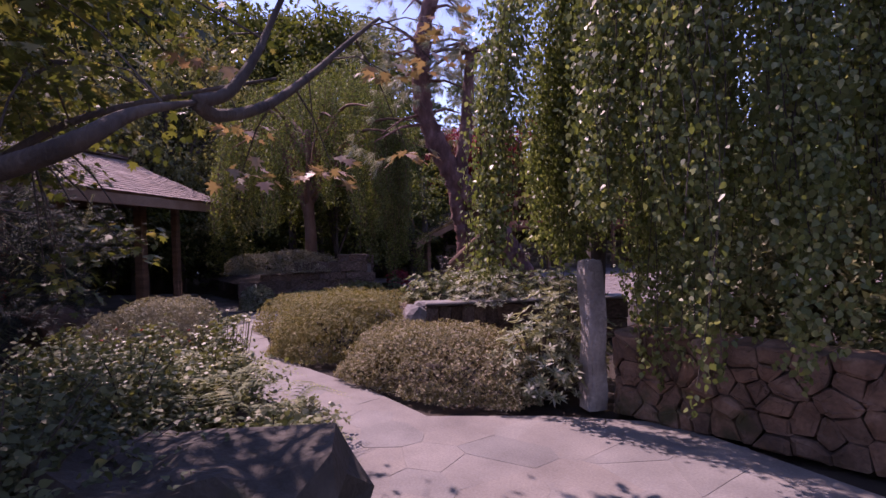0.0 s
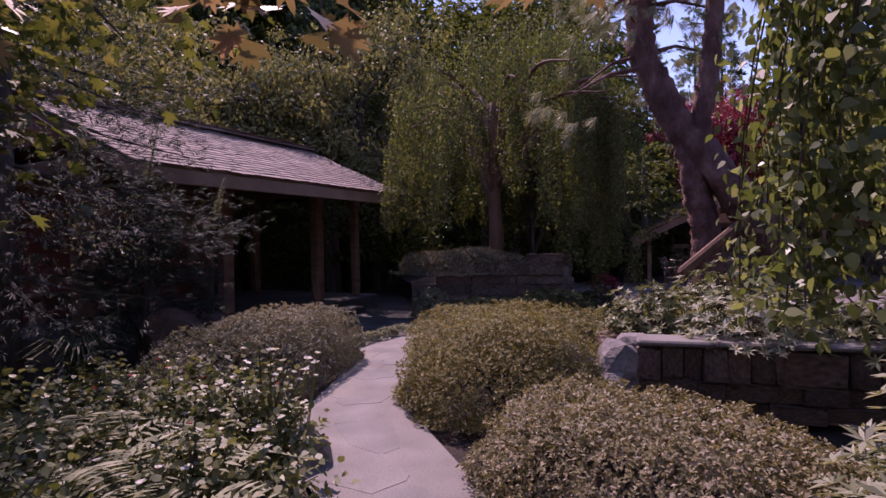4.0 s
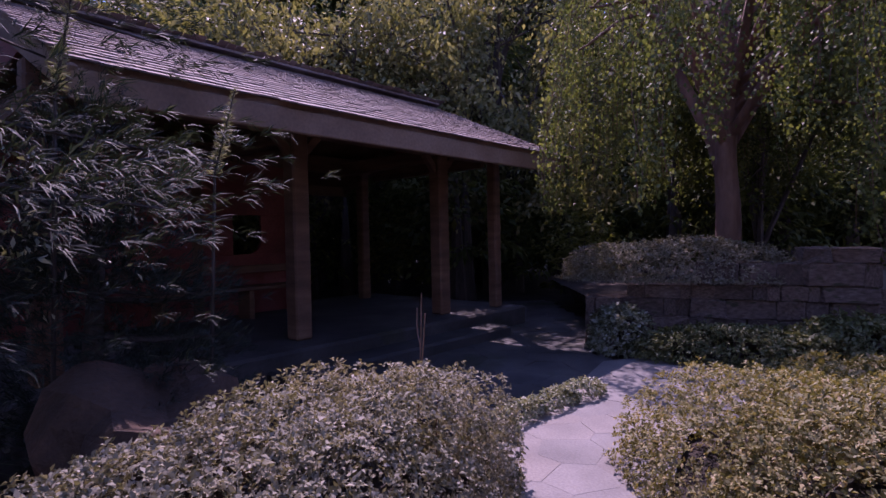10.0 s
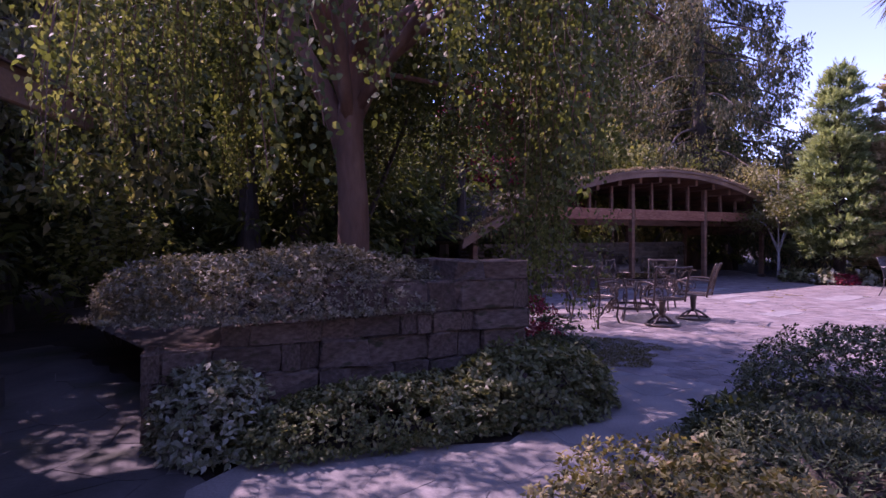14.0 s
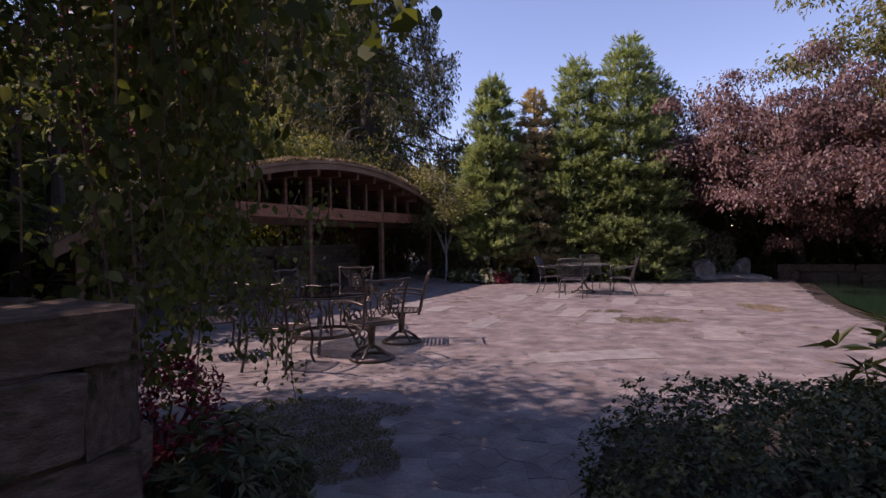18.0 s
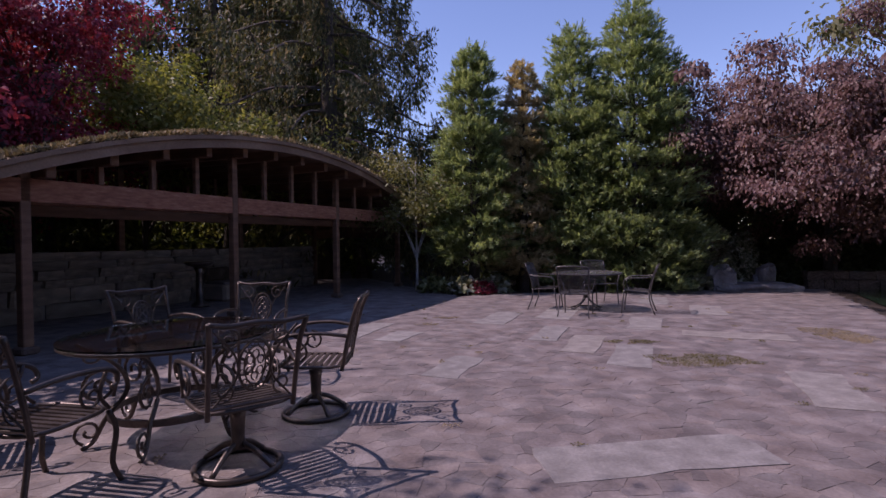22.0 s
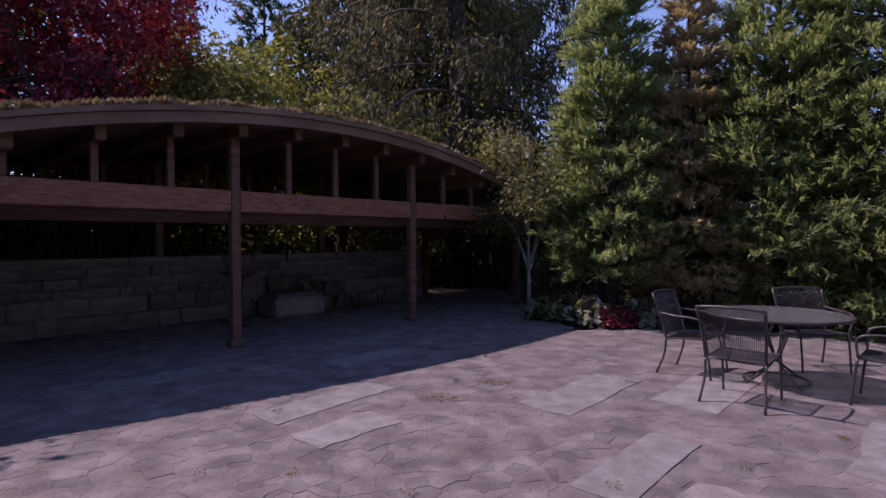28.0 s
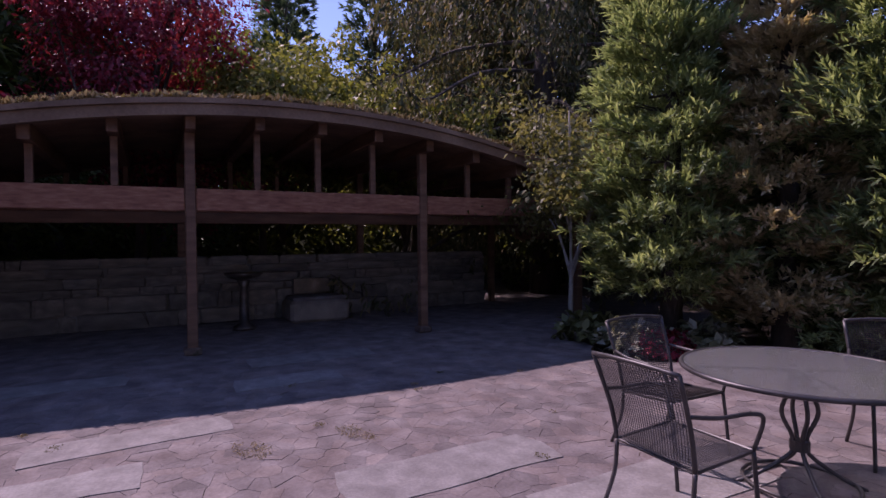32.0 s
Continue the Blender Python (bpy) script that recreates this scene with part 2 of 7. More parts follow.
L_CRYPT = leafy("cryptomeria_needles", ((0.0, (0.18, 0.25, 0.13)), (0.5, (0.3, 0.38, 0.2)), (0.9, (0.42, 0.5, 0.28)), (1.0, (0.5, 0.56, 0.34))), 0.6, 0.55, 1.2)
L_BLUE = leafy("blue_green_needles", ((0.0, (0.06, 0.1, 0.06)), (0.5, (0.1, 0.155, 0.095)), (1.0, (0.2, 0.27, 0.19))), 0.4, 0.6, 1.2)
L_GOLD = leafy("golden_needles", ((0.0, (0.5, 0.4, 0.24)), (0.5, (0.64, 0.52, 0.33)), (1.0, (0.74, 0.62, 0.42))), 0.35, 0.6, 1.2)
L_CEDAR = leafy("drooping_cedar_sprays", ((0.0, (0.055, 0.07, 0.034)), (0.5, (0.105, 0.115, 0.058)), (0.8, (0.19, 0.165, 0.09)), (1.0, (0.31, 0.23, 0.14))), 0.45, 0.65, 0.7)
L_YELLOW = leafy("yellow_green_leaves", ((0.0, (0.13, 0.16, 0.035)), (0.5, (0.24, 0.26, 0.07)), (1.0, (0.38, 0.36, 0.14))), 0.55, 0.5, 0.8)
L_RED = leafy("crimson_maple_leaves", ((0.0, (0.15, 0.012, 0.03)), (0.5, (0.32, 0.028, 0.06)), (1.0, (0.5, 0.065, 0.11))), 0.4, 0.5, 0.8)
L_PURPLE = leafy("bronze_maple_leaves", ((0.0, (0.11, 0.055, 0.055)), (0.5, (0.21, 0.105, 0.103)), (0.85, (0.31, 0.175, 0.168)), (1.0, (0.4, 0.27, 0.235))), 0.45, 0.5, 0.6)
L_MAPLE = leafy("turning_maple_leaves", ((0.0, (0.2, 0.15, 0.08)), (0.4, (0.32, 0.22, 0.14)), (0.7, (0.44, 0.29, 0.2)), (1.0, (0.5, 0.28, 0.21))), 0.35, 0.5, 1)
L_MAPLE_G = leafy("green_maple_leaves", ((0.0, (0.065, 0.085, 0.024)), (0.5, (0.125, 0.145, 0.04)), (0.85, (0.2, 0.2, 0.06)), (1.0, (0.3, 0.24, 0.1))), 0.5, 0.5, 1)
L_FOREST = leafy("woodland_leaves", ((0.0, (0.05, 0.07, 0.02)), (0.6, (0.1, 0.125, 0.035)), (1.0, (0.17, 0.18, 0.055))), 0.5, 0.75, 0.35)
L_TAN = leafy("sunlit_maple_leaves", ((0.0, (0.13, 0.135, 0.05)), (0.5, (0.22, 0.215, 0.09)), (1.0, (0.35, 0.33, 0.18))), 0.5, 0.6, 0.5)
L_SEDUM = leafy("sedum_tufts", ((0.0, (0.15, 0.12, 0.06)), (0.5, (0.32, 0.245, 0.14)), (1.0, (0.5, 0.38, 0.25))), 0.2, 0.8, 1.0)
L_SEDUM_G = leafy("green_sedum_tufts", ((0.0, (0.09, 0.08, 0.025)), (0.6, (0.17, 0.145, 0.055)), (1.0, (0.28, 0.225, 0.11))), 0.2, 0.85, 1.0)
PETAL = leafy("white_petals", ((0.0, (0.6, 0.55, 0.56)), (1.0, (0.8, 0.77, 0.77))), 0.3, 0.6)
PETAL_RED = leafy("red_petals", ((0.0, (0.35, 0.02, 0.02)), (1.0, (0.5, 0.05, 0.04))), 0.3, 0.6)


# ---- mesh helpers ----
RNG = np.random.default_rng(5)


def thing(name, x=0, y=0, z=0, turn=0, label="", category="", group="", kind=""):
    e = new(name)
    e.empty_display_size = 0.2
    e.matrix_basis = pose(x, y, z, 0, 0, turn)
    return tagged(e, label, category, group, kind)


def mesh_of(name, V, F, material, smooth=False):
    me = bpy.data.meshes.new(name)
    me.from_pydata([tuple(map(float, v)) for v in V], [], F)
    if smooth:
        me.polygons.foreach_set("use_smooth", np.ones(len(me.polygons), bool))
    me.materials.append(material)
    return me


def child(name, me, parent, label="", kind=""):
    ob = new(name, me)
    ob.parent = parent
    return tagged(ob, label, kind=kind)


def part(name, geo, material, parent, label="", smooth=False, kind=""):
    """Links geometry (V, F) as one mesh object under a thing or a part."""
    return child(name, mesh_of(name, geo[0], geo[1], material, smooth), parent, label, kind)


def structure(name, geo, material, smooth=False, label="", kind="structure", category=""):
    ob = new(name, mesh_of(name, geo[0], geo[1], material, smooth))
    return tagged(ob, label, category, kind=kind)


def join(*geos):
    V, F = [], []
    for v, f in geos:
        k = len(V)
        V += [tuple(p) for p in v]
        F += [tuple(i + k for i in q) for q in f]
    return V, F


def box(cx, cy, cz, sx, sy, sz, c=0.0):
    """A box about its centre with its long edges chamfered by c."""
    V, F = [], []
    if c <= 0:
        for z in (-1, 1):
            V += [(cx - sx / 2, cy - sy / 2, cz + z * sz / 2), (cx + sx / 2, cy - sy / 2, cz + z * sz / 2), (cx + sx / 2, cy + sy / 2, cz + z * sz / 2), (cx - sx / 2, cy + sy / 2, cz + z * sz / 2)]
        return V, [(3, 2, 1, 0), (4, 5, 6, 7), (0, 1, 5, 4), (1, 2, 6, 5), (2, 3, 7, 6), (3, 0, 4, 7)]
    a, b, h = sx / 2, sy / 2, sz / 2
    rings = [(a - c, b - c, -h), (a, b, -h + c), (a, b, h - c), (a - c, b - c, h)]
    for (ax, by, z) in rings:
        for px, py in ((-ax + c, -by), (ax - c, -by), (ax, -by + c), (ax, by - c), (ax - c, by), (-ax + c, by), (-ax, by - c), (-ax, -by + c)):
            V.append((cx + px, cy + py, cz + z))
    for r in range(3):
        for k in range(8):
            F.append((r * 8 + k, r * 8 + (k + 1) % 8, r * 8 + 8 + (k + 1) % 8, r * 8 + 8 + k))
    F += [tuple(range(7, -1, -1)), tuple(range(24, 32))]
    return V, F


def moved(geo, m):
    return [tuple(m @ Vector(p)) for p in geo[0]], geo[1]


def bar(p, q, w, h, c=0.0):
    """A squared timber from p to q, w wide and h high."""
    p, q = Vector(p), Vector(q)
    d = q - p
    x = d.normalized()
    up = Vector((0, 0, 1)) if abs(x.z) < 0.9 else Vector((0, 1, 0))
    y = up.cross(x).normalized()
    z = x.cross(y)
    m = Matrix((x, y, z)).transposed().to_4x4()
    m.translation = (p + q) / 2
    return moved(box(0, 0, 0, d.length, w, h, c), m)


def tube(pts, radii, sides=7, closed=False):
    P = np.array(pts, float)
    n = len(P)
    R = np.broadcast_to(np.array(radii, float), (n,))
    T = np.gradient(P, axis=0) if not closed else np.roll(P, -1, 0) - np.roll(P, 1, 0)
    T /= np.linalg.norm(T, axis=1)[:, None] + 1e-9
    ref = np.array((0.31, 0.17, 0.93)) if abs(T[:, 2]).mean() < 0.8 else np.array((0.95, 0.2, 0.1))
    V = []
    for k in range(n):
        a = np.cross(T[k], ref)
        a /= np.linalg.norm(a) + 1e-9
        b = np.cross(T[k], a)
        for j in range(sides):
            w = 2 * math.pi * j / sides
            V.append(P[k] + R[k] * (math.cos(w) * a + math.sin(w) * b))
    F = []
    for k in range(n if closed else n - 1):
        for j in range(sides):
            k2 = (k + 1) % n
            F.append((k * sides + j, k * sides + (j + 1) % sides, k2 * sides + (j + 1) % sides, k2 * sides + j))
    if not closed:
        F += [tuple(range(sides - 1, -1, -1)), tuple(range((n - 1) * sides, n * sides))]
    return V, F


def spline(pts, n=6):
    """Catmull-Rom through the points."""
    P = np.array(pts, float)
    P = np.vstack([2 * P[0] - P[1], P, 2 * P[-1] - P[-2]])
    out = []
    for i in range(1, len(P) - 2):
        for k in range(n):
            t = k / n
            a, b, c, d = P[i - 1 : i + 3]
            out.append(0.5 * (2 * b + (c - a) * t + (2 * a - 5 * b + 4 * c - d) * t * t + (3 * b - a - 3 * c + d) * t ** 3))
    out.append(P[-2])
    return np.array(out)


def unit(v):
    return v / (np.linalg.norm(v, axis=-1, keepdims=True) + 1e-9)


def raw_mesh(name, V, size, material):
    """A mesh of equal polygons of `size` corners, each with corners of its own."""
    n = len(V)
    me = bpy.data.meshes.new(name)
    me.vertices.add(n)
    me.vertices.foreach_set("co", np.ascontiguousarray(V, np.float32).ravel())
    me.loops.add(n)
    me.loops.foreach_set("vertex_index", np.arange(n, dtype=np.int32))
    me.polygons.add(n // size)
    me.polygons.foreach_set("loop_start", np.arange(0, n, size, dtype=np.int32))
    me.update(calc_edges=True)
    me.materials.append(material)
    return me


LOBES = [(0, 0), (0.2, 0.03), (0.4, -0.04), (0.27, 0.14), (0.44, 0.2), (0.6, 0.4), (0.36, 0.36), (0.24, 0.42), (0.34, 0.66), (0.4, 0.86), (0.22, 0.7), (0.11, 0.62), (0.09, 0.82), (0, 1.05), (-0.09, 0.82), (-0.11, 0.62), (-0.22, 0.7), (-0.4, 0.86), (-0.34, 0.66), (-0.24, 0.42), (-0.36, 0.36), (-0.6, 0.4), (-0.44, 0.2), (-0.27, 0.14), (-0.4, -0.04), (-0.2, 0.03)]


OVATE = [(0, 0), (0.31, 0.2), (0.33, 0.52), (0, 1.0), (-0.33, 0.52), (-0.31, 0.2)]


def leaves(name, P, D, S, material, wide=0.5, fold=0.15, lobed=False, flat=None, face=None):
    """Leaves at P along D, of length S. flat: how far their faces turn upward; face: the way their faces turn."""
    n = len(P)
    D = unit(D)
    r = RNG.normal(size=(n, 3))
    if face is not None:
        A = unit(np.cross(D, unit(face) + r * 0.3))
    elif flat is not None:
        r = r * (1 - flat) + np.array((0, 0, 1.0)) * flat * 2
        A = unit(np.cross(D, r))
    else:
        A = unit(np.cross(D, r))
    N = np.cross(A, D)
    S = np.broadcast_to(np.asarray(S, float), (n,))[:, None]
    if lobed:
        shape = OVATE if lobed == "ovate" else LOBES
        V = np.stack([P + S * (A * x + D * y + N * fold * (abs(x) * 2 - 0.5 * y * y)) for x, y in shape], 1)
        return raw_mesh(name, V.reshape(-1, 3), len(shape), material)
    V = np.stack([P, P + S * (D * 0.45 + A * wide / 2 + N * fold), P + S * (D - N * fold * 0.6), P + S * (D * 0.45 - A * wide / 2 + N * fold)], 1)
    return raw_mesh(name, V.reshape(-1, 3), 4, material)


def on_ball(n):
    return unit(RNG.normal(size=(n, 3)))

# ---- vegetation kinds ----
def basis(axis):
    """Two directions square to each axis."""
    a = unit(np.cross(axis, np.array((0.31, 0.22, 0.92))))
    return a, np.cross(axis, a)


def shrub(name, x, y, rx, ry, h, n, size, material, label, turn=0, z=0.0, group="", stems=True, wide=0.5, square=2.6, category="shrub", inner=0.12, per=6):
    """A clipped or loose mound: short woody stems, and shoots that each end in a rosette of small leaves."""
    e = thing(name, x, y, z, turn, label, category, group)
    seed = (x * 7 + y * 3) % 50
    m = n // per
    U = on_ball(m)
    U[:, 2] = np.abs(U[:, 2]) * 1.15 - 0.15
    p = (np.abs(U) ** square).sum(1) ** (-1 / square)
    k = np.array([noise.noise(Vector((u[0] * 2.2, u[1] * 2.2 + seed, u[2] * 2.2))) for u in U])
    fine = np.array([noise.noise(Vector((u[0] * 7, u[1] * 7 + seed, u[2] * 7))) for u in U])
    depth = 1 - np.abs(RNG.normal(size=m)) * inner * 0.8 + 0.11 * k + 0.09 * fine
    depth[RNG.random(m) < 0.22] *= 0.84
    P = U * (p * depth)[:, None] * np.array((rx, ry, h))
    P[:, 2] = np.maximum(P[:, 2] + 0.02, 0.04)
    OUT = unit(U * np.array((1 / rx, 1 / ry, 1 / h)))
    axis = unit(OUT * 0.8 + np.array((0, 0, 0.55)) + RNG.normal(size=(m, 3)) * 0.3)
    a, b = basis(axis)
    turn_of = RNG.uniform(0, 6.28, m)
    LP, LD, LF = [], [], []
    for j in range(per):
        w = turn_of + 2 * math.pi * j / per + RNG.normal(size=m) * 0.25
        d = np.cos(w)[:, None] * a + np.sin(w)[:, None] * b + axis * RNG.uniform(0.25, 1.0, m)[:, None]
        LP.append(P + RNG.normal(size=(m, 3)) * size * 0.25), LD.append(d), LF.append(axis)
    n = m * per
    child("foliage", leaves("foliage", np.vstack(LP), np.vstack(LD), size * RNG.uniform(0.6, 1.2, n), material, wide, 0.12, face=np.vstack(LF)), e)
    if stems:
        for k in range(7):
            w = 2.4 * k
            q = np.array((math.cos(w) * rx * 0.75, math.sin(w) * ry * 0.75, h * 0.72)) * RNG.uniform(0.6, 1, 3)
            part("stem", tube([(q[0] * 0.15, q[1] * 0.15, 0), q * (0.5, 0.5, 0.55), q], [0.022, 0.015, 0.006], 5), BARK, e)
    return e


def loose_shrub(name, x, y, r, h, shoots, leaf, material, label, group="", pairs=11, z=0.0):
    """An open bush: arching shoots from one foot, with leaves set along their outer part."""
    e = thing(name, x, y, z, 0, label, "shrub", group)
    P, D, O = [], [], []
    for k in range(shoots):
        w, f = 2.4 * k + RNG.normal() * 0.2, math.sqrt((k + 0.5) / shoots)
        d = np.array((math.cos(w), math.sin(w), 0.0))
        tip = d * r * f * RNG.uniform(0.75, 1.15) + np.array((0, 0, h * (1 - 0.5 * f * f) * RNG.uniform(0.7, 1.18)))
        line = spline([d * r * 0.15 * f, tip * (0.5, 0.5, 0.68), tip], 6)
        if k % 4 == 0:
            part("stem", tube(line, np.linspace(0.009, 0.003, len(line)), 4), BARK, e)
        t = np.linspace(0.3, 1.0, pairs) * (len(line) - 1)
        for v in t:
            c = line[min(len(line) - 1, int(round(v)))] + RNG.normal(size=3) * leaf * 0.4
            for sg in (-1, 1):
                side = np.array((-d[1], d[0], 0.0)) * sg
                P.append(c), D.append(side + d * 0.5 + RNG.normal(size=3) * 0.45), O.append(d * 0.4 + np.array((0, 0, 1.0)) + RNG.normal(size=3) * 0.4)
    n = len(P)
    child("foliage", leaves("foliage", np.array(P), np.array(D), leaf * RNG.uniform(0.55, 1.25, n), material, 0.5, 0.14, "ovate", face=np.array(O)), e)
    return e


def limb_tree(name, x, y, h, r, z0, n, size, material, label, bark, trunk_r=0.12, seed=1, limbs=9, flat=0.5, clump=0.28, wide=0.5, lean=(0, 0), squash=1.0, lobed=False, group="", category="tree", forks=1, z=0.0, cx=0.0, cy=0.0):
    """A broad-leaved tree: tapered trunk, limbs with side branches, and leaves in clumps along them."""
    g = np.random.default_rng(seed)
    e = thing(name, x, y, z, 0, label, category, group)
    top = np.array((lean[0] + cx * 0.5, lean[1] + cy * 0.5, h * 0.72))
    trunk = spline([(0, 0, -0.1), (lean[0] * 0.25 + g.normal() * 0.05, lean[1] * 0.25, z0 * 0.5), (lean[0] * 0.7, lean[1] * 0.7 + g.normal() * 0.08, z0), tuple(top)], 5)
    part("trunk", tube(trunk, np.linspace(trunk_r, trunk_r * 0.25, len(trunk)), 9), bark, e, smooth=True)
    mid = np.array((cx, cy, (z0 + h) / 2))
    rad = np.array((r, r, (h - z0) / 2 * squash))
    tips, bg = [], []
    for k in range(limbs):
        a = 2.4 * k + g.normal() * 0.3
        el = g.uniform(-0.75, 0.95)
        u = np.array((math.cos(a) * math.cos(el), math.sin(a) * math.cos(el), math.sin(el)))
        end = mid + u * rad * g.uniform(0.72, 1.02)
        start = trunk[int(len(trunk) * g.uniform(0.45, 0.9))]
        bend = (start + end) / 2 + np.array((0, 0, 0.12 * r)) + g.normal(size=3) * 0.06 * r
        line = spline([start, bend, end], 5)
        bg = [tube(line, np.linspace(trunk_r * 0.42, trunk_r * 0.08, len(line)), 6)]
        tips.append((end, 1.0))
        for m in range(5):
            f = g.uniform(0.45, 1)
            b0 = line[int(f * (len(line) - 1))]
            b1 = b0 + (g.normal(size=3) * np.array((1, 1, 0.6)) + u * 0.4) * r * 0.27
            tips.append((b1, 0.8))
            bg.append(tube([b0, (b0 + b1) / 2 + (0, 0, 0.03), b1], [trunk_r * 0.14, trunk_r * 0.09, trunk_r * 0.03], 4))
        part("limb", join(*bg), bark, e)
    C = np.array([t[0] for t in tips])
    W = np.array([t[1] for t in tips])
    # layered pads of leaves: full to their edge, drooping outwards
    C = np.vstack([C, C[g.integers(0, len(C), len(C))] + g.normal(size=(len(C), 3)) * np.array((1, 1, 0.5)) * clump * r * 1.5])
    W = np.concatenate([W, W * 0.8]) * g.uniform(0.7, 1.35, len(C))
    idx = g.integers(0, len(C), n)
    u, w, R = np.sqrt(g.random(n)), g.uniform(0, 6.283, n), clump * r * 1.7 * W[idx]
    off = np.stack([np.cos(w) * u * R, np.sin(w) * u * R, g.normal(size=n) * R * (0.12 + 0.42 * (1 - flat)) - 0.35 * R * u * u], 1)
    P = C[idx] + off
    D = unit(off + g.normal(size=(n, 3)) * 0.2 * r * clump * 4 + np.array((0, 0, -0.2 * r * flat)))
    child("crown", leaves("crown", P, D, size * g.uniform(0.6, 1.3, n), material, wide, 0.12, lobed, face=unit(P - mid) + unit(off) * 0.6 + np.array((0, 0, 0.5))), e)
    return e


def conifer(name, x, y, h, r, n, size, material, label, seed=1, z0=0.4, droop=0.25, wide=0.12, taper=0.8, bark=BARK, group="", tiers=26, arms=9, category="conifer tree", spread=0.07, z=0.0, trunk_r=0.16, per=11, lift=0.5):
    """An upright conifer: whorls of boughs, each ending in a pad of plumes made of narrow sprays."""
    g = np.random.default_rng(seed)
    e = thing(name, x, y, z, 0, label, category, group)
    part("trunk", tube([(0, 0, -0.1), (0.04, 0, h * 0.3), (0, 0.05, h * 0.7), (0, 0, h * 0.98)], [trunk_r, trunk_r * 0.8, trunk_r * 0.4, 0.015], 8), bark, e, smooth=True)
    A, B, bg = [], [], []
    for t in range(tiers):
        f = (t + g.uniform(0, 0.9)) / tiers
        zz = z0 + (h - z0) * f
        for k in range(arms if f < 0.75 else max(4, arms - 3)):
            a = 2.4 * (t * arms + k) + g.normal() * 0.35
            L = r * ((1 - f) ** taper) * g.uniform(0.62, 1.16) * min(1.0, 0.7 + f * 1.8) + 0.07
            p0 = np.array((0, 0, zz))
            p1 = p0 + np.array((math.cos(a) * L, math.sin(a) * L, -droop * L + 0.3 * L * f + g.normal() * 0.06))
            A.append(p0), B.append(p1)
            if k % 3 == 0:
                bg.append(tube([p0, (p0 + p1) / 2 + (0, 0, -0.04 * L), p1], [0.02, 0.013, 0.005], 4))
    part("branchwork", join(*bg), bark, e, kind="stuff")
    A, B = np.array(A), np.array(B)
    # plumes lie in a pad round the outer half of each bough; each plume is a tuft of sprays that curl upward
    m = n // per
    L = np.linalg.norm(B - A, axis=1)
    idx = g.choice(len(A), m, p=(L + 0.15) / (L + 0.15).sum())
    f = np.clip(1 - np.abs(g.normal(size=m)) * 0.24, 0.15, 1.03)
    w = spread * r + 0.09 * L[idx]
    own = g.normal(size=(m, 3)) * np.array((1, 1, 0.45)) * w[:, None] * (1.15 - 0.6 * f)[:, None]
    C = A[idx] + (B - A)[idx] * f[:, None] + own
    axis = unit(unit((B - A)[idx]) * 0.9 + own / w[:, None] * 0.35 + np.array((0, 0, lift)) + g.normal(size=(m, 3)) * 0.2)
    # older foliage near the trunk closes the crown from within
    q = m // 4
    old = A[idx[:q]] + (B - A)[idx[:q]] * g.uniform(0.25, 0.75, q)[:, None] + g.normal(size=(q, 3)) * 0.1 * r
    C, axis = np.vstack([C, old]), np.vstack([axis, axis[:q]])
    P, axis = np.repeat(C, per, 0), np.repeat(axis, per, 0)
    n = len(P)
    D = unit(axis + unit(g.normal(size=(n, 3))) * 0.62)
    P = P + axis * (g.random(n) * size * 0.8)[:, None] + g.normal(size=(n, 3)) * size * 0.06
    child("crown", leaves("crown", P, D, size * g.uniform(0.55, 1.15, n), material, wide, 0.08, face=axis * 0.6 + np.array((0, 0, 0.8))), e)
    return e


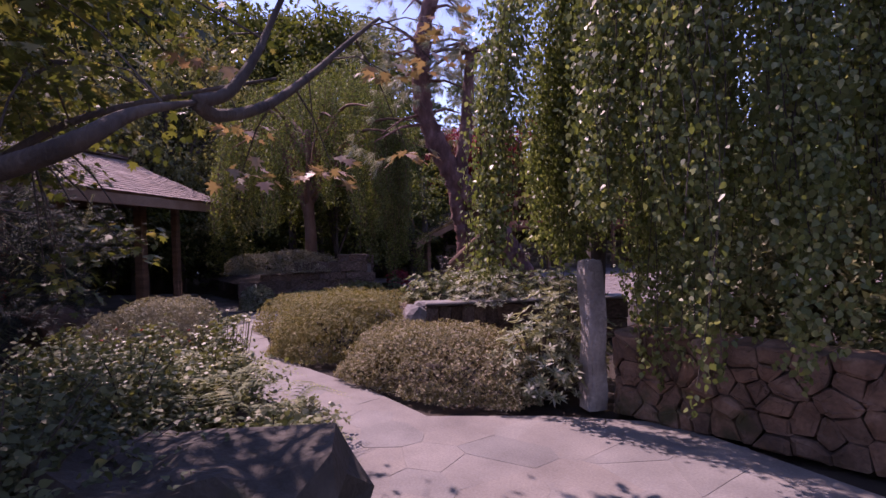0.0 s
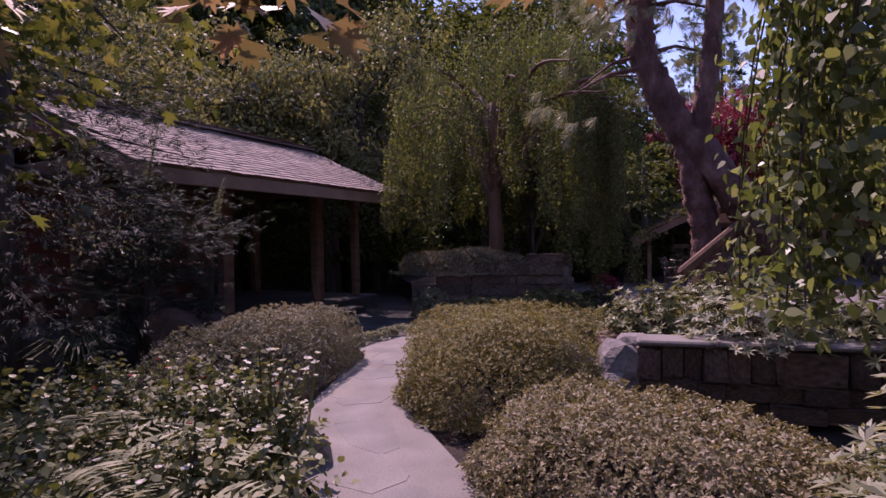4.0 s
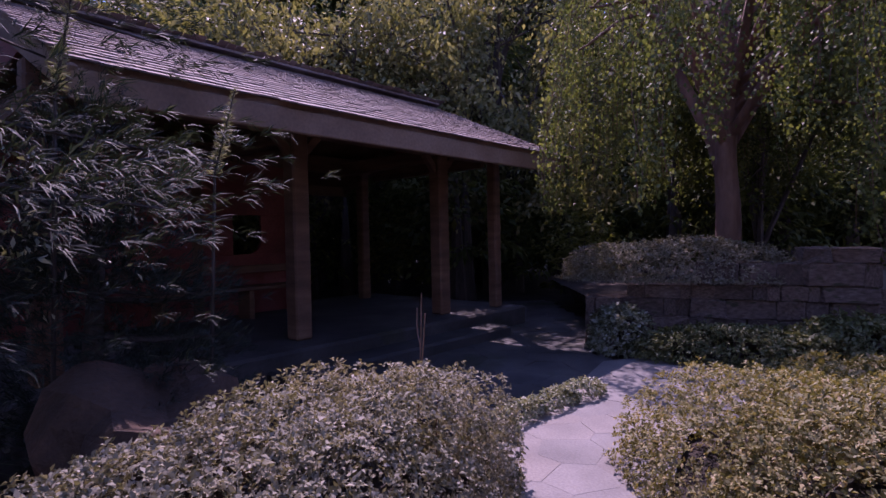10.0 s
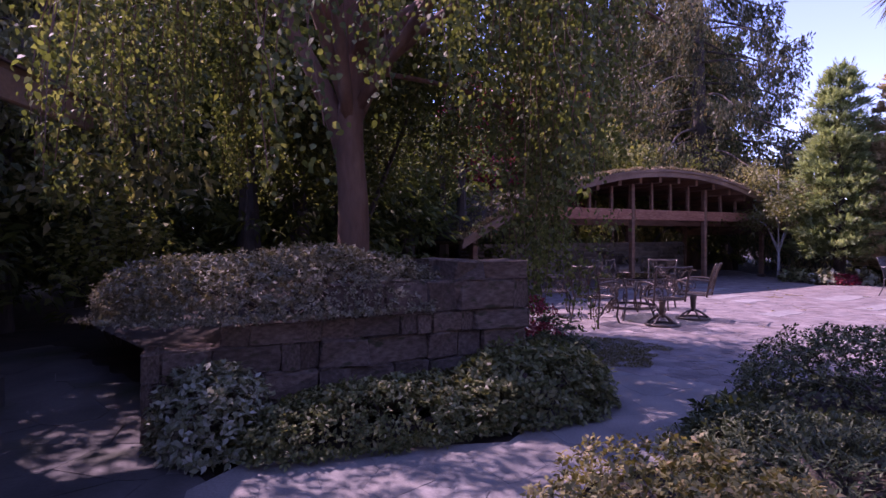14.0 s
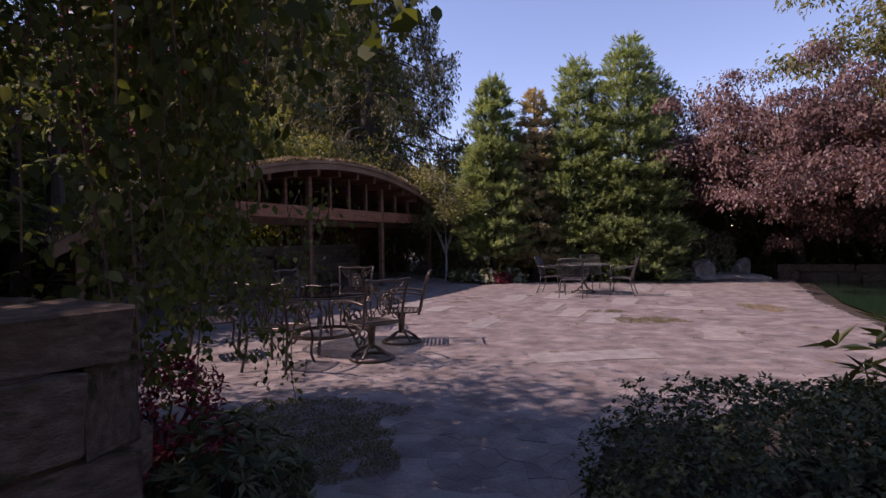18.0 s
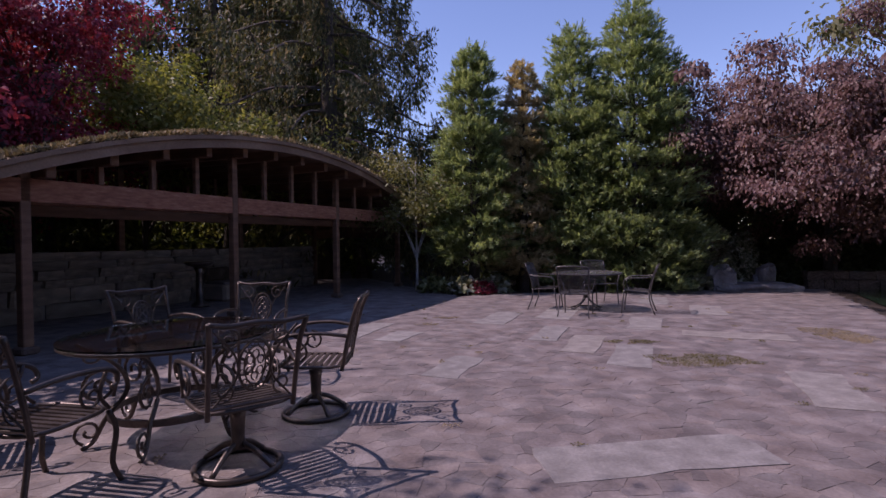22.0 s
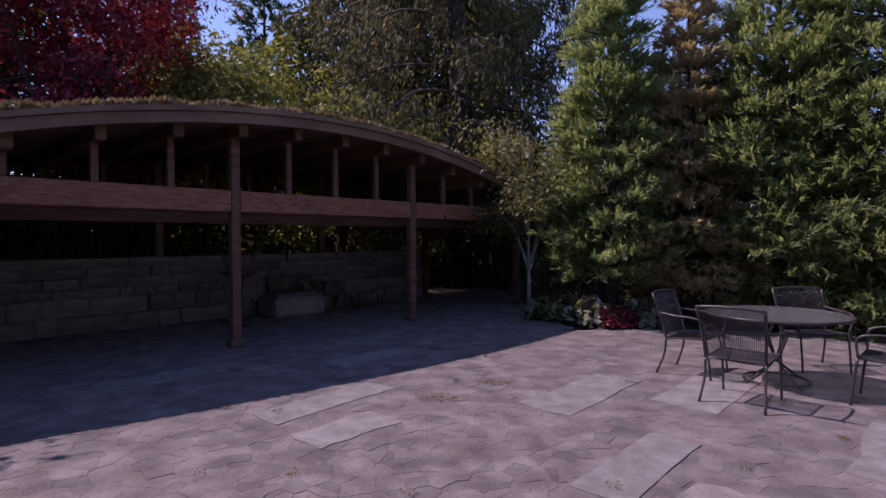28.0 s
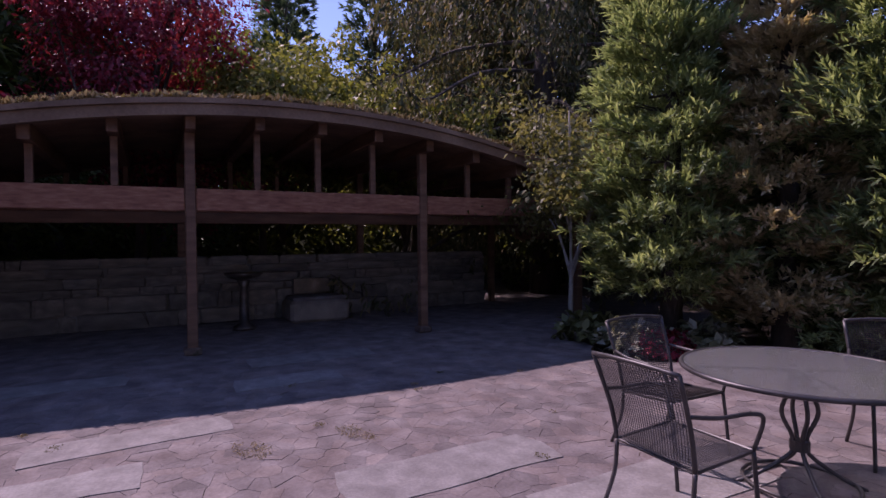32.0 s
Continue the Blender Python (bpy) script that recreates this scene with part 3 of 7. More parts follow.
def weeping(name, x, y, h, r, n_str, leaf, material, label, bark, z_low, cx=0.0, cy=0.0, seed=3, z=0.0, trunk=None, trunk_r=0.15, per=26, sector=None, fringe=0.55, dense=0.85, east=0.0, low_east=0.0, bunch=9, extra=(), clear=(), inner=0.12):
    """A weeping tree: arching limbs under a dome, from which leafy strands hang almost to the ground."""
    g = np.random.default_rng(seed)
    e = thing(name, x, y, z, 0, label, "weeping tree")
    line = spline(trunk or [(0, 0, -0.1), (0.05, 0, h * 0.2), (-0.05, 0.05, h * 0.45), (0.1, 0, h * 0.72)], 5)
    part("trunk", tube(line, np.linspace(trunk_r, trunk_r * 0.5, len(line)), 10), bark, e, smooth=True)
    bg, top = [], np.array(line[-1])
    for k in range(16):
        a = 2.4 * k
        s = line[int(len(line) * g.uniform(0.5, 0.98))]
        end = np.array((cx + math.cos(a) * r * 0.85, cy + math.sin(a) * r * 0.85, h * g.uniform(0.6, 0.75)))
        arch = (s + end) / 2 + np.array((0, 0, h * 0.13))
        ll = spline([s, arch, end], 6)
        part("limb", tube(ll, np.linspace(trunk_r * 0.4, trunk_r * 0.07, len(ll)), 6), bark, e, smooth=True)
    P, D, O, sg = [], [], [], []
    n_tas = max(8, n_str // bunch)
    tassels = [(2 * math.pi * (2.618 * j % n_tas + 0.8 * g.random()) / n_tas, 1 - abs(g.normal()) * (1 - dense) * 1.4, g.uniform(0, 1) ** 1.5) for j in range(n_tas)]
    for k in range(n_str + len(extra) * 5):
        ta, tq, tl = tassels[k % len(tassels)]
        a = ta + g.normal() * 0.03
        lump = 1 + 0.16 * noise.noise(Vector((math.cos(a) * 2.5, math.sin(a) * 2.5, seed)))
        lump *= 1 - east * max(0.0, math.cos(a - 0.55))
        q = r * lump * (tq + g.normal() * 0.035)
        if g.random() < inner:
            q = r * lump * math.sqrt(g.random()) * 0.9
        f = min(1.0, abs(q) / (r * lump))
        z1 = h * (0.55 + 0.45 * math.sqrt(max(0.0, 1 - min(1.0, f) ** 2.4))) * g.uniform(0.93, 1.03)
        zl = z_low + (0.7 * tl + 0.3 * g.uniform(0, 1)) * fringe * (h - z_low) * 0.8 + 0.35 * (1 - f) * (h - z_low) - low_east * max(0.0, math.cos(a - 0.4))
        at = None
        if k >= n_str:
            ex, ey, zl, *start = extra[(k - n_str) // 5]
            at, z1, zl = np.array((ex, ey)) + g.normal(size=2) * 0.09, start[0] if start else h * 0.72, zl + abs(g.normal()) * 0.35
        if z1 - zl < 0.3:
            continue
        b = at if at is not None else np.array((cx + math.cos(a) * q, cy + math.sin(a) * q))
        for ux, uy, ur, uz in clear:
            if at is None and math.hypot(b[0] - ux, b[1] - uy) < ur:
                zl = max(zl, uz + abs(g.normal()) * 0.3)
        if z1 - zl < 0.3:
            continue
        m = max(5, int((z1 - zl) / 0.06 * per / 26))
        tt = np.linspace(0, 1, m)
        sway = 0.10 * np.sin(tt * 5 + g.uniform(0, 6))
        out = 0.25 * (1 - tt) ** 2
        X = b[0] - math.cos(a) * out + sway * math.sin(a)
        Y = b[1] - math.sin(a) * out - sway * math.cos(a)
        Z = z1 + (zl - z1) * tt
        S = np.stack([X, Y, Z], 1)
        # side twigs spread the strand above and leave it thin at its end
        girth = (0.018 + 0.085 * np.sqrt(1 - tt))[:, None]
        for _ in range(3):
            P.append(S + g.normal(size=(m, 3)) * girth)
            d = g.normal(size=(m, 3)) * 0.6
            d[:, 2] -= 0.95
            D.append(d)
            O.append(np.repeat([[math.cos(a), math.sin(a), 0.45]], m, 0) + g.normal(size=(m, 3)) * 0.5)
        if k % 2 == 0:
            sg.append(tube(S[:: max(1, m // 6)], 0.004, 3))
    part("twigwork", join(*sg), bark, e, kind="stuff")
    P, D = np.vstack(P), np.vstack(D)
    child("foliage", leaves("foliage", P, D, leaf * g.uniform(0.6, 1.25, len(P)), material, 0.62, 0.16, "ovate", face=np.vstack(O)), e)
    return e


# ---- flat stone pieces ----
def cells(points, x0, y0, x1, y1, near=30):
    """Voronoi cells of the points, clipped to a box."""
    Q = np.array(points)
    out = []
    for i, p in enumerate(Q):
        poly = [(x0, y0), (x1, y0), (x1, y1), (x0, y1)]
        d = ((Q - p) ** 2).sum(1)
        close = np.argpartition(d, near + 1)[: near + 2] if len(d) > near + 2 else np.arange(len(d))
        for j in close[np.argsort(d[close])][1 : near + 1]:
            mid, nn = (p + Q[j]) / 2, Q[j] - p
            res = []
            for k in range(len(poly)):
                a, b = poly[k - 1], poly[k]
                fa = (a[0] - mid[0]) * nn[0] + (a[1] - mid[1]) * nn[1]
                fb = (b[0] - mid[0]) * nn[0] + (b[1] - mid[1]) * nn[1]
                if fa * fb < 0:
                    w = fa / (fa - fb)
                    res.append((a[0] + (b[0] - a[0]) * w, a[1] + (b[1] - a[1]) * w))
                if fb <= 0:
                    res.append(b)
            poly = res
            if len(poly) < 3:
                break
        if len(poly) >= 3:
            out.append(poly)
    return out


def inside(poly, x, y):
    c = False
    for k in range(len(poly)):
        (xa, ya), (xb, yb) = poly[k - 1], poly[k]
        if (ya > y) != (yb > y) and x < (xb - xa) * (y - ya) / (yb - ya) + xa:
            c = not c
    return c


def flat_stone(poly, top, thick=0.05, gap=0.012, rough=0.006):
    """One paving stone: shrunk to leave a joint, top edge eased, faces slightly uneven."""
    c = np.mean(poly, axis=0)
    P = np.array(poly)
    ring = []
    for k in range(len(P)):
        a, b = P[k - 1], P[k]
        ring.append(a), ring.append((a + b) / 2 + RNG.normal(size=2) * rough)
    R = np.array(ring)
    L = np.linalg.norm(R - c, axis=1)[:, None] + 1e-6
    n = len(R)
    outer, inner = c + (R - c) * np.maximum(0.3, 1 - gap / L), c + (R - c) * np.maximum(0.25, 1 - (gap + 0.0015) / L)
    tilt = RNG.normal(size=2) * 0.002
    zt = lambda p: top + (p - c) @ tilt  # noqa: E731
    V = [(*p, top - thick) for p in outer] + [(*p, zt(p) - 0.001) for p in outer] + [(*p, zt(p)) for p in inner]
    F = [(k, (k + 1) % n, n + (k + 1) % n, n + k) for k in range(n)] + [(n + k, n + (k + 1) % n, 2 * n + (k + 1) % n, 2 * n + k) for k in range(n)] + [tuple(range(2 * n, 3 * n))]
    return V, F


def paving(floor, region, step, material, top, near_point, keep=300, seed=1, gap=0.012, jitter=0.36, stretch=1.0, turn=0.0, skip=0.1, whole=False):
    """Flagstones over a region: those nearest the walk are parts, the rest one joined part."""
    g = np.random.default_rng(seed)
    xs, ys = [p[0] for p in region], [p[1] for p in region]
    x0, x1, y0, y1 = min(xs) - 1, max(xs) + 1, min(ys) - 1, max(ys) + 1
    ca, sa = math.cos(turn), math.sin(turn)
    mx, my, R = (x0 + x1) / 2, (y0 + y1) / 2, max(x1 - x0, y1 - y0) * 0.75
    pts = []
    for i, v in enumerate(np.arange(-R, R, step)):
        for u in np.arange(-R, R, step * stretch):
            p = (u + (i % 2) * step * 0.5 * stretch + g.normal() * jitter * step * 0.5 * stretch, v + g.normal() * jitter * step * 0.5)
            if g.random() < skip:
                continue
            q = (mx + ca * p[0] - sa * p[1], my + sa * p[0] + ca * p[1])
            if x0 < q[0] < x1 and y0 < q[1] < y1:
                pts.append(q)
    got = []
    for poly in cells(pts, x0 - 1, y0 - 1, x1 + 1, y1 + 1):
        c = np.mean(poly, axis=0)
        if inside(region, *c) and not (whole and any(not inside(region, *(c + (np.array(p) - c) * 0.9)) for p in poly)):
            got.append((min((c[0] - a) ** 2 + (c[1] - b) ** 2 for a, b in near_point), poly))
    got.sort(key=lambda k: k[0])
    rest = []
    for k, (_, poly) in enumerate(got):
        geo = flat_stone(poly, top + RNG.normal() * 0.001, gap=gap, rough=0.0015)
        if k < keep:
            part("flagstone", geo, material, floor)
        else:
            rest.append(geo)
    if rest:
        part("far_flagstones", join(*rest), material, floor, kind="stuff")


def stone_variants(material, count=7, seed=2, c=0.055):
    """Unit blocks with eased, uneven edges, shared by the stones of the walls."""
    g = np.random.default_rng(seed)
    out = []
    for k in range(count):
        V, F = box(0, 0, 0, 1, 1, 1, c)
        V = [tuple(np.array(v) * (1 + g.normal(size=3) * (0.075, 0.12, 0.075))) for v in V]
        out.append(mesh_of("stone", V, F, material))
    return out


def block_wall(wall, variants, length, height, thick, course=0.2, long=0.42, seed=3, gap=0.003, keep=300, top_of=None, rough=0.02, tip=0.0):
    """Stone courses along local x; each stone is a part."""
    g = np.random.default_rng(seed)
    z, count = 0.0, 0
    while z < height - 0.03:
        hc = min(course * g.uniform(0.6, 1.5), height - z)
        if height - z - hc < course * 0.4:
            hc = height - z
        x = -g.uniform(0, long * 0.5)
        while x < length:
            w = long * g.choice((0.5, 0.7, 1.0, 1.3, 1.9)) * g.uniform(0.8, 1.2)
            a, b = max(0.0, x), min(length, x + w)
            x += w
            if b - a < 0.06:
                continue
            zt = height if top_of is None else top_of((a + b) / 2)
            if z + hc * 0.5 > zt:
                continue
            ob = new("stone", variants[g.integers(0, len(variants))])
            ob.parent = wall
            ob.matrix_basis = Matrix.LocRotScale(((a + b) / 2, g.normal() * rough, z + hc / 2), Euler((0, g.normal() * tip, math.pi * g.integers(0, 2))), (b - a - gap, thick + g.uniform(-0.02, 0.02), hc - gap))
            count += 1
        z += hc
    return count


def rubble(wall, length, height, thick, step, material, seed=3, stretch=1.5, top_of=None, jitter=0.5, bulge=0.035):
    """Rough walling along local x: irregular stones fitted to one another, rounded and uneven on both faces."""
    g = np.random.default_rng(seed)
    pts = []
    for i, v in enumerate(np.arange(step * 0.4, height, step)):
        for u in np.arange(-(i % 2) * step * stretch * 0.5, length + step, step * stretch):
            pts.append((u + g.normal() * jitter * step * stretch * 0.5, v + g.normal() * jitter * step * 0.4))
    for poly in cells(pts, 0, 0, length, height, 14):
        P = np.array(poly)
        c = P.mean(0)
        if top_of is not None and c[1] > top_of(c[0]):
            continue
        ring = []
        for k in range(len(P)):
            a, b = P[k - 1], P[k]
            ring += [a * 0.9 + b * 0.1, a * 0.1 + b * 0.9]
        R = np.array(ring) + g.normal(size=(len(ring), 2)) * 0.006
        n, V, F = len(R), [], []
        out = abs(g.normal()) * bulge
        for y, q in ((thick / 2 + out, 0.8), (thick / 2 - 0.02, 0.99), (-thick / 2 + 0.02, 0.99), (-thick / 2 - out * 0.6, 0.93), (-thick / 2 - out, 0.6)):
            V += [(c[0] + (p[0] - c[0]) * q, y + g.normal() * 0.006, c[1] + (p[1] - c[1]) * q) for p in R]
        for r in range(4):
            F += [(r * n + k, r * n + (k + 1) % n, r * n + n + (k + 1) % n, r * n + n + k) for k in range(n)]
        F += [tuple(range(n - 1, -1, -1)), tuple(range(4 * n, 5 * n))]
        part("stone", (V, F), material, wall)


def boulder(name, x, y, rx, ry, h, material, label, seed=1, turn=0, z=0.0, group="", sub=3):
    bm = bmesh.new()
    bmesh.ops.create_icosphere(bm, subdivisions=sub, radius=1)
    for v in bm.verts:
        p = v.co.copy()
        k = 1 + 0.34 * noise.noise(p * 1.2 + Vector((seed, 0, 0))) + 0.26 * noise.noise(p * 2.6 + Vector((0, seed, 0))) + 0.07 * noise.noise(p * 7)
        q = Vector((max(-0.8, min(0.8, p.x)), max(-0.8, min(0.8, p.y)), max(-0.5, min(0.75, p.z)))) * k * 1.15
        v.co = (q.x * rx, q.y * ry, max(-0.08, (q.z + 0.2) * h))
    me = bpy.data.meshes.new(name)
    bm.to_mesh(me)
    bm.free()
    me.materials.append(material)
    ob = new(name, me)
    ob.matrix_basis = pose(x, y, z, 0, 0, turn)
    return tagged(ob, label, "rock", group)


def whorl_shrub(name, x, y, r, h, count, leaf, material, label, z=0.0, group="", per=9):
    """An open shrub: forking stems, each ending in a whorl of long narrow leaves."""
    e = thing(name, x, y, z, 0, label, "shrub", group)
    P, D, O = [], [], []
    for k in range(count):
        u = on_ball(1)[0]
        u[2] = abs(u[2])
        tip = u * np.array((r, r, h * 0.95)) * RNG.uniform(0.55, 1.05) + np.array((0, 0, 0.08))
        if k % 4 == 0:
            part("stem", tube([(tip[0] * 0.1, tip[1] * 0.1, 0), tip * (0.45, 0.45, 0.55), tip], [0.016, 0.01, 0.005], 4), BARK, e)
        axis = unit(u + np.array((0, 0, 0.9)) + RNG.normal(size=3) * 0.25)
        a = unit(np.cross(axis, (0.3, 0.2, 0.9)))
        c = np.cross(axis, a)
        for j in range(per):
            w = 6.283 * j / per + k
            d = math.cos(w) * a + math.sin(w) * c + axis * RNG.uniform(0.1, 0.55)
            P.append(tip), D.append(d), O.append(axis)
    n = len(P)
    child("foliage", leaves("foliage", np.array(P), np.array(D), leaf * RNG.uniform(0.65, 1.2, n), material, 0.26, 0.06, face=np.array(O)), e)
    return e

# ---- ground, path, terrace, pond ----
def sheet(x0, y0, x1, y1, n, z, amp):
    V, F = [], []
    for j in range(n + 1):
        for i in range(n + 1):
            x, y = x0 + (x1 - x0) * i / n, y0 + (y1 - y0) * j / n
            V.append((x, y, z + amp * noise.noise(Vector((x * 0.5, y * 0.5, 0))) + amp * 0.4 * noise.noise(Vector((x * 2.1, y * 2.1, 3)))))
    for j in range(n):
        for i in range(n):
            F.append((j * (n + 1) + i, j * (n + 1) + i + 1, (j + 1) * (n + 1) + i + 1, (j + 1) * (n + 1) + i))
    return V, F


structure("ground", sheet(-300, -300, 320, 320, 240, -0.045, 0.02), SOIL, label="dark brown soil and bark mulch ground")

PATH_L = [(13.6, 6.4), (12.2, 8.6), (10.7, 10.55), (9.6, 11.1), (8.4, 11.25), (7.4, 11.05), (6.5, 11.0), (5.9, 11.2), (5.1, 11.5), (4.2, 11.7), (3.0, 12.1), (2.5, 12.6), (1.3, 13.35)]
PATH_R = [(15.6, 8.6), (13.6, 11.8), (12.4, 13.1), (11.0, 13.4), (10.2, 12.8), (9.5, 12.05), (8.4, 12.12), (7.0, 12.05), (5.7, 12.15), (4.6, 12.5), (3.5, 13.2), (3.1, 14.1), (2.95, 14.9), (3.25, 15.6), (3.05, 17.2), (3.3, 18.6), (4.3, 19.4), (6.6, 20.2)]
PATH_AREA = PATH_L + [(1.15, 13.9), (2.25, 15.1), (2.05, 16.4), (1.8, 17.2), (1.75, 17.7), (3.2, 17.7)] + PATH_R[::-1][3:]
PLAZA = [(-3.2, 18.7), (0.2, 18.4), (1.5, 18.0), (1.9, 17.5), (3.25, 17.5), (3.6, 18.6), (4.6, 19.0), (6.6, 20.2), (8.0, 21.6), (8.5, 23.6), (9.3, 26.5), (10.6, 29.6), (11.6, 32.1), (9.6, 32.2), (8.0, 31.9), (5.5, 31.7), (3.9, 31.3), (2.2, 30.5), (1.0, 32.6), (-1.5, 37.0), (-4.6, 35.6), (-5.6, 30.0), (-6.4, 24.0), (-5.2, 20.0)]
TERRACE = [(2.5, 11.25), (3.3, 11.95), (2.7, 12.65), (1.3, 13.3), (0.4, 13.8), (-0.9, 14.0), (-4.5, 14.0), (-3.5, 9.0), (0.2, 8.3), (1.5, 9.6)]


def flat_area(poly, z):
    return [(x, y, z) for x, y in poly], [tuple(range(len(poly)))]


path = structure("garden_path", flat_area(PATH_AREA, -0.002), FLAG_LIGHT, label="winding flagstone garden path in full sun")
plaza = structure("plaza_paving", flat_area(PLAZA, -0.0035), JOINT, label="wide terrace paved with irregular flagstones")
terrace = structure("shelter_terrace", flat_area(TERRACE, -0.016), JOINT, label="shaded flagstone terrace in front of the shelter")

water = structure("pond_water", flat_area([(8.6, 21.0), (8.9, 23.6), (9.7, 26.4), (11.0, 29.5), (12.1, 32.0), (17, 31.5), (17, 20)], -0.013), WATER, label="still green pond water beside the terrace", kind="structure")

# ---- arched pavilion ----
PJ, PD, PN = Vector((-1.81, 27.2, 0)), Vector((0.3038, 0.9527, 0)), Vector((0.9527, -0.3038, 0))
PAV = Matrix(((PD.x, PN.x * -1, 0, PJ.x), (PD.y, PN.y * -1, 0, PJ.y), (0, 0, 1, 0), (0, 0, 0, 1)))
# local frame of the pavilion: x along the front, y towards the back
ARC_MID, ARC_TOP, ARC_END = 1.5, 3.2, 7.45


def arc_z(s):
    u = (s - ARC_MID) / ARC_END
    return ARC_TOP - 1.79 * u * u * (1 + 0.06 * u * u)


def shell(s0, s1, y0, y1, z_low, z_high, n=40):
    V, F = [], []
    for k in range(n + 1):
        s = s0 + (s1 - s0) * k / n
        z = arc_z(s)
        V += [(s, y0, z + z_low), (s, y1, z + z_low), (s, y1, z + z_high), (s, y0, z + z_high)]
    for k in range(n):
        for j in range(4):
            F.append((4 * k + j, 4 * k + (j + 1) % 4, 4 * k + 4 + (j + 1) % 4, 4 * k + 4 + j))
    return V, F + [(3, 2, 1, 0), (4 * n, 4 * n + 1, 4 * n + 2, 4 * n + 3)]


pav = thing("garden_pavilion", label="open timber pavilion with arched sedum roof and stone back wall", category="pavilion")
pav.matrix_basis = PAV
S0, S1, YB = -6.1, 8.7, 4.3
part("roof_deck", shell(S0 + 0.05, S1 - 0.05, -0.4, YB, 0.02, 0.10), DECK, pav, "board underside of the arched roof")
part("front_fascia", shell(S0, S1, -0.5, -0.4, -0.06, 0.075), FASCIA, pav, "curved weathered wooden roof edge")
part("fascia_lip", shell(S0, S1, -0.54, -0.44, 0.08, 0.145), FASCIA, pav, "thin upper roof edge board")
part("back_fascia", shell(S0, S1, YB, YB + 0.08, -0.05, 0.18), FASCIA, pav)
part("soil_layer", shell(S0 + 0.02, S1 - 0.02, -0.42, YB, 0.105, 0.16), SOIL, pav)
for s in (-5.0, -4.2, -3.4, -2.55, -1.7, -0.85, 0, 0.85, 1.7, 2.55, 3.4, 4.25, 5.1, 5.95, 6.8, 7.6):
    z = arc_z(s)
    part("rafter", bar((s, -0.32, z - 0.1), (s, YB - 0.1, z - 0.1), 0.13, 0.22, 0.012), TIMBER, pav)
for y, w in ((0.0, 0.13), (3.0, 0.13)):
    a = -3.55
    for b in (0.0, 3.4, 6.7):
        part("beam", bar((a + 0.07 if a > -3 else a - 0.35, y, 2.05), (b - 0.07, y, 2.05), w, 0.3, 0.012), BEAMWOOD, pav, "reddish rough-sawn timber beam")
        a = b
for k in range(24):
    y = -0.39 + 0.195 * k
    part("soffit_board", shell(S0 + 0.1, S1 - 0.1, y, y + 0.185, -0.012, 0.018, 24), DECK, pav)
part("lower_beam", bar((-3.6, 0.75, 1.84), (6.6, 0.75, 1.84), 0.12, 0.16, 0.01), TIMBER, pav)
for s in (-3.55, 0.0, 3.4, 6.7):
    for y in (0.0, 3.0):
        part("post", bar((s, y, 0.0), (s, y, arc_z(s) - 0.02), 0.13, 0.13, 0.012), TIMBER, pav)
        if y == 0:
            part("post_base", box(s, y, 0.05, 0.22, 0.22, 0.1, 0.02), WALLSTONE, pav)
for k in range(14):
    s = -3.4 + 0.85 * k - 0.0
    if min(abs(s - q) for q in (-3.55, 0, 3.4, 6.7)) < 0.2:
        continue
    for y in (0.0, 3.0):
        part("stud", bar((s, y, 2.2), (s, y, arc_z(s) - 0.15), 0.085, 0.085, 0.008), TIMBER, pav)
for s in (-4.4, 7.3):
    part("cross_beam", bar((s * 0.8, 0, 1.95), (s * 0.8, 3.0, 1.95), 0.12, 0.2, 0.01), TIMBER, pav)
for k in range(15):
    part("screen_slat", bar((-5.4, 0.2, 0.1 + 0.085 * k), (-5.4, 2.6, 0.1 + 0.085 * k), 0.03, 0.06), TIMBER, pav)
part("left_post", bar((-5.4, 0.1, 0), (-5.4, 0.1, arc_z(-5.4)), 0.14, 0.14, 0.012), TIMBER, pav)
n = 26000
gs = np.random.default_rng(8)
s = gs.uniform(S0, S1, n)
y = np.where(gs.random(n) < 0.45, -0.5 + np.abs(gs.normal(size=n)) * 0.16, gs.uniform(-0.46, YB, n))
lump = np.array([noise.noise(Vector((a * 2.2, b * 2.2, 4))) for a, b in zip(s, y)])
P = np.stack([s, y, arc_z(s) + 0.145 + gs.random(n) * 0.03 + 0.05 * np.clip(lump, -0.4, 1)], 1)
D = gs.normal(size=(n, 3)) * 0.7 + np.array((0, -0.1, 1))
green = (s < -2.2 + lump * 2) & (y > 0.3)
child("sedum", leaves("sedum", P[~green], D[~green], 0.075 * gs.uniform(0.5, 1.3, (~green).sum()), L_SEDUM, 0.45, 0.2), pav, "dry tan sedum covering the roof")
child("green_sedum", leaves("green_sedum", P[green], D[green], 0.07 * gs.uniform(0.5, 1.3, green.sum()), L_SEDUM_G, 0.45, 0.2), pav, "greener sedum towards the low end")

STONES = stone_variants(HEARTHSTONE)
GSTONES = stone_variants(WALLSTONE, 7, 5, 0.055)
back = thing("wall_back", label="long coursed stone wall behind the pavilion", kind="structure")
back.matrix_basis = PAV @ pose(-3.6, 3.0, 0)
part("core", box(5.0, 0, 0.6, 9.96, 0.22, 1.16), JOINT, back)
block_wall(back, STONES, 10.0, 1.22, 0.34, 0.2, 0.5, 4)
hearth = thing("stone_hearth", label="low stone hearth with a dark fire opening against the wall", category="hearth")
hearth.matrix_basis = PAV @ pose(1.7, 2.3, 0)
part("hearth_block", box(0.55, 0, 0.2, 1.1, 0.8, 0.4, 0.06), HEARTHSTONE, hearth)
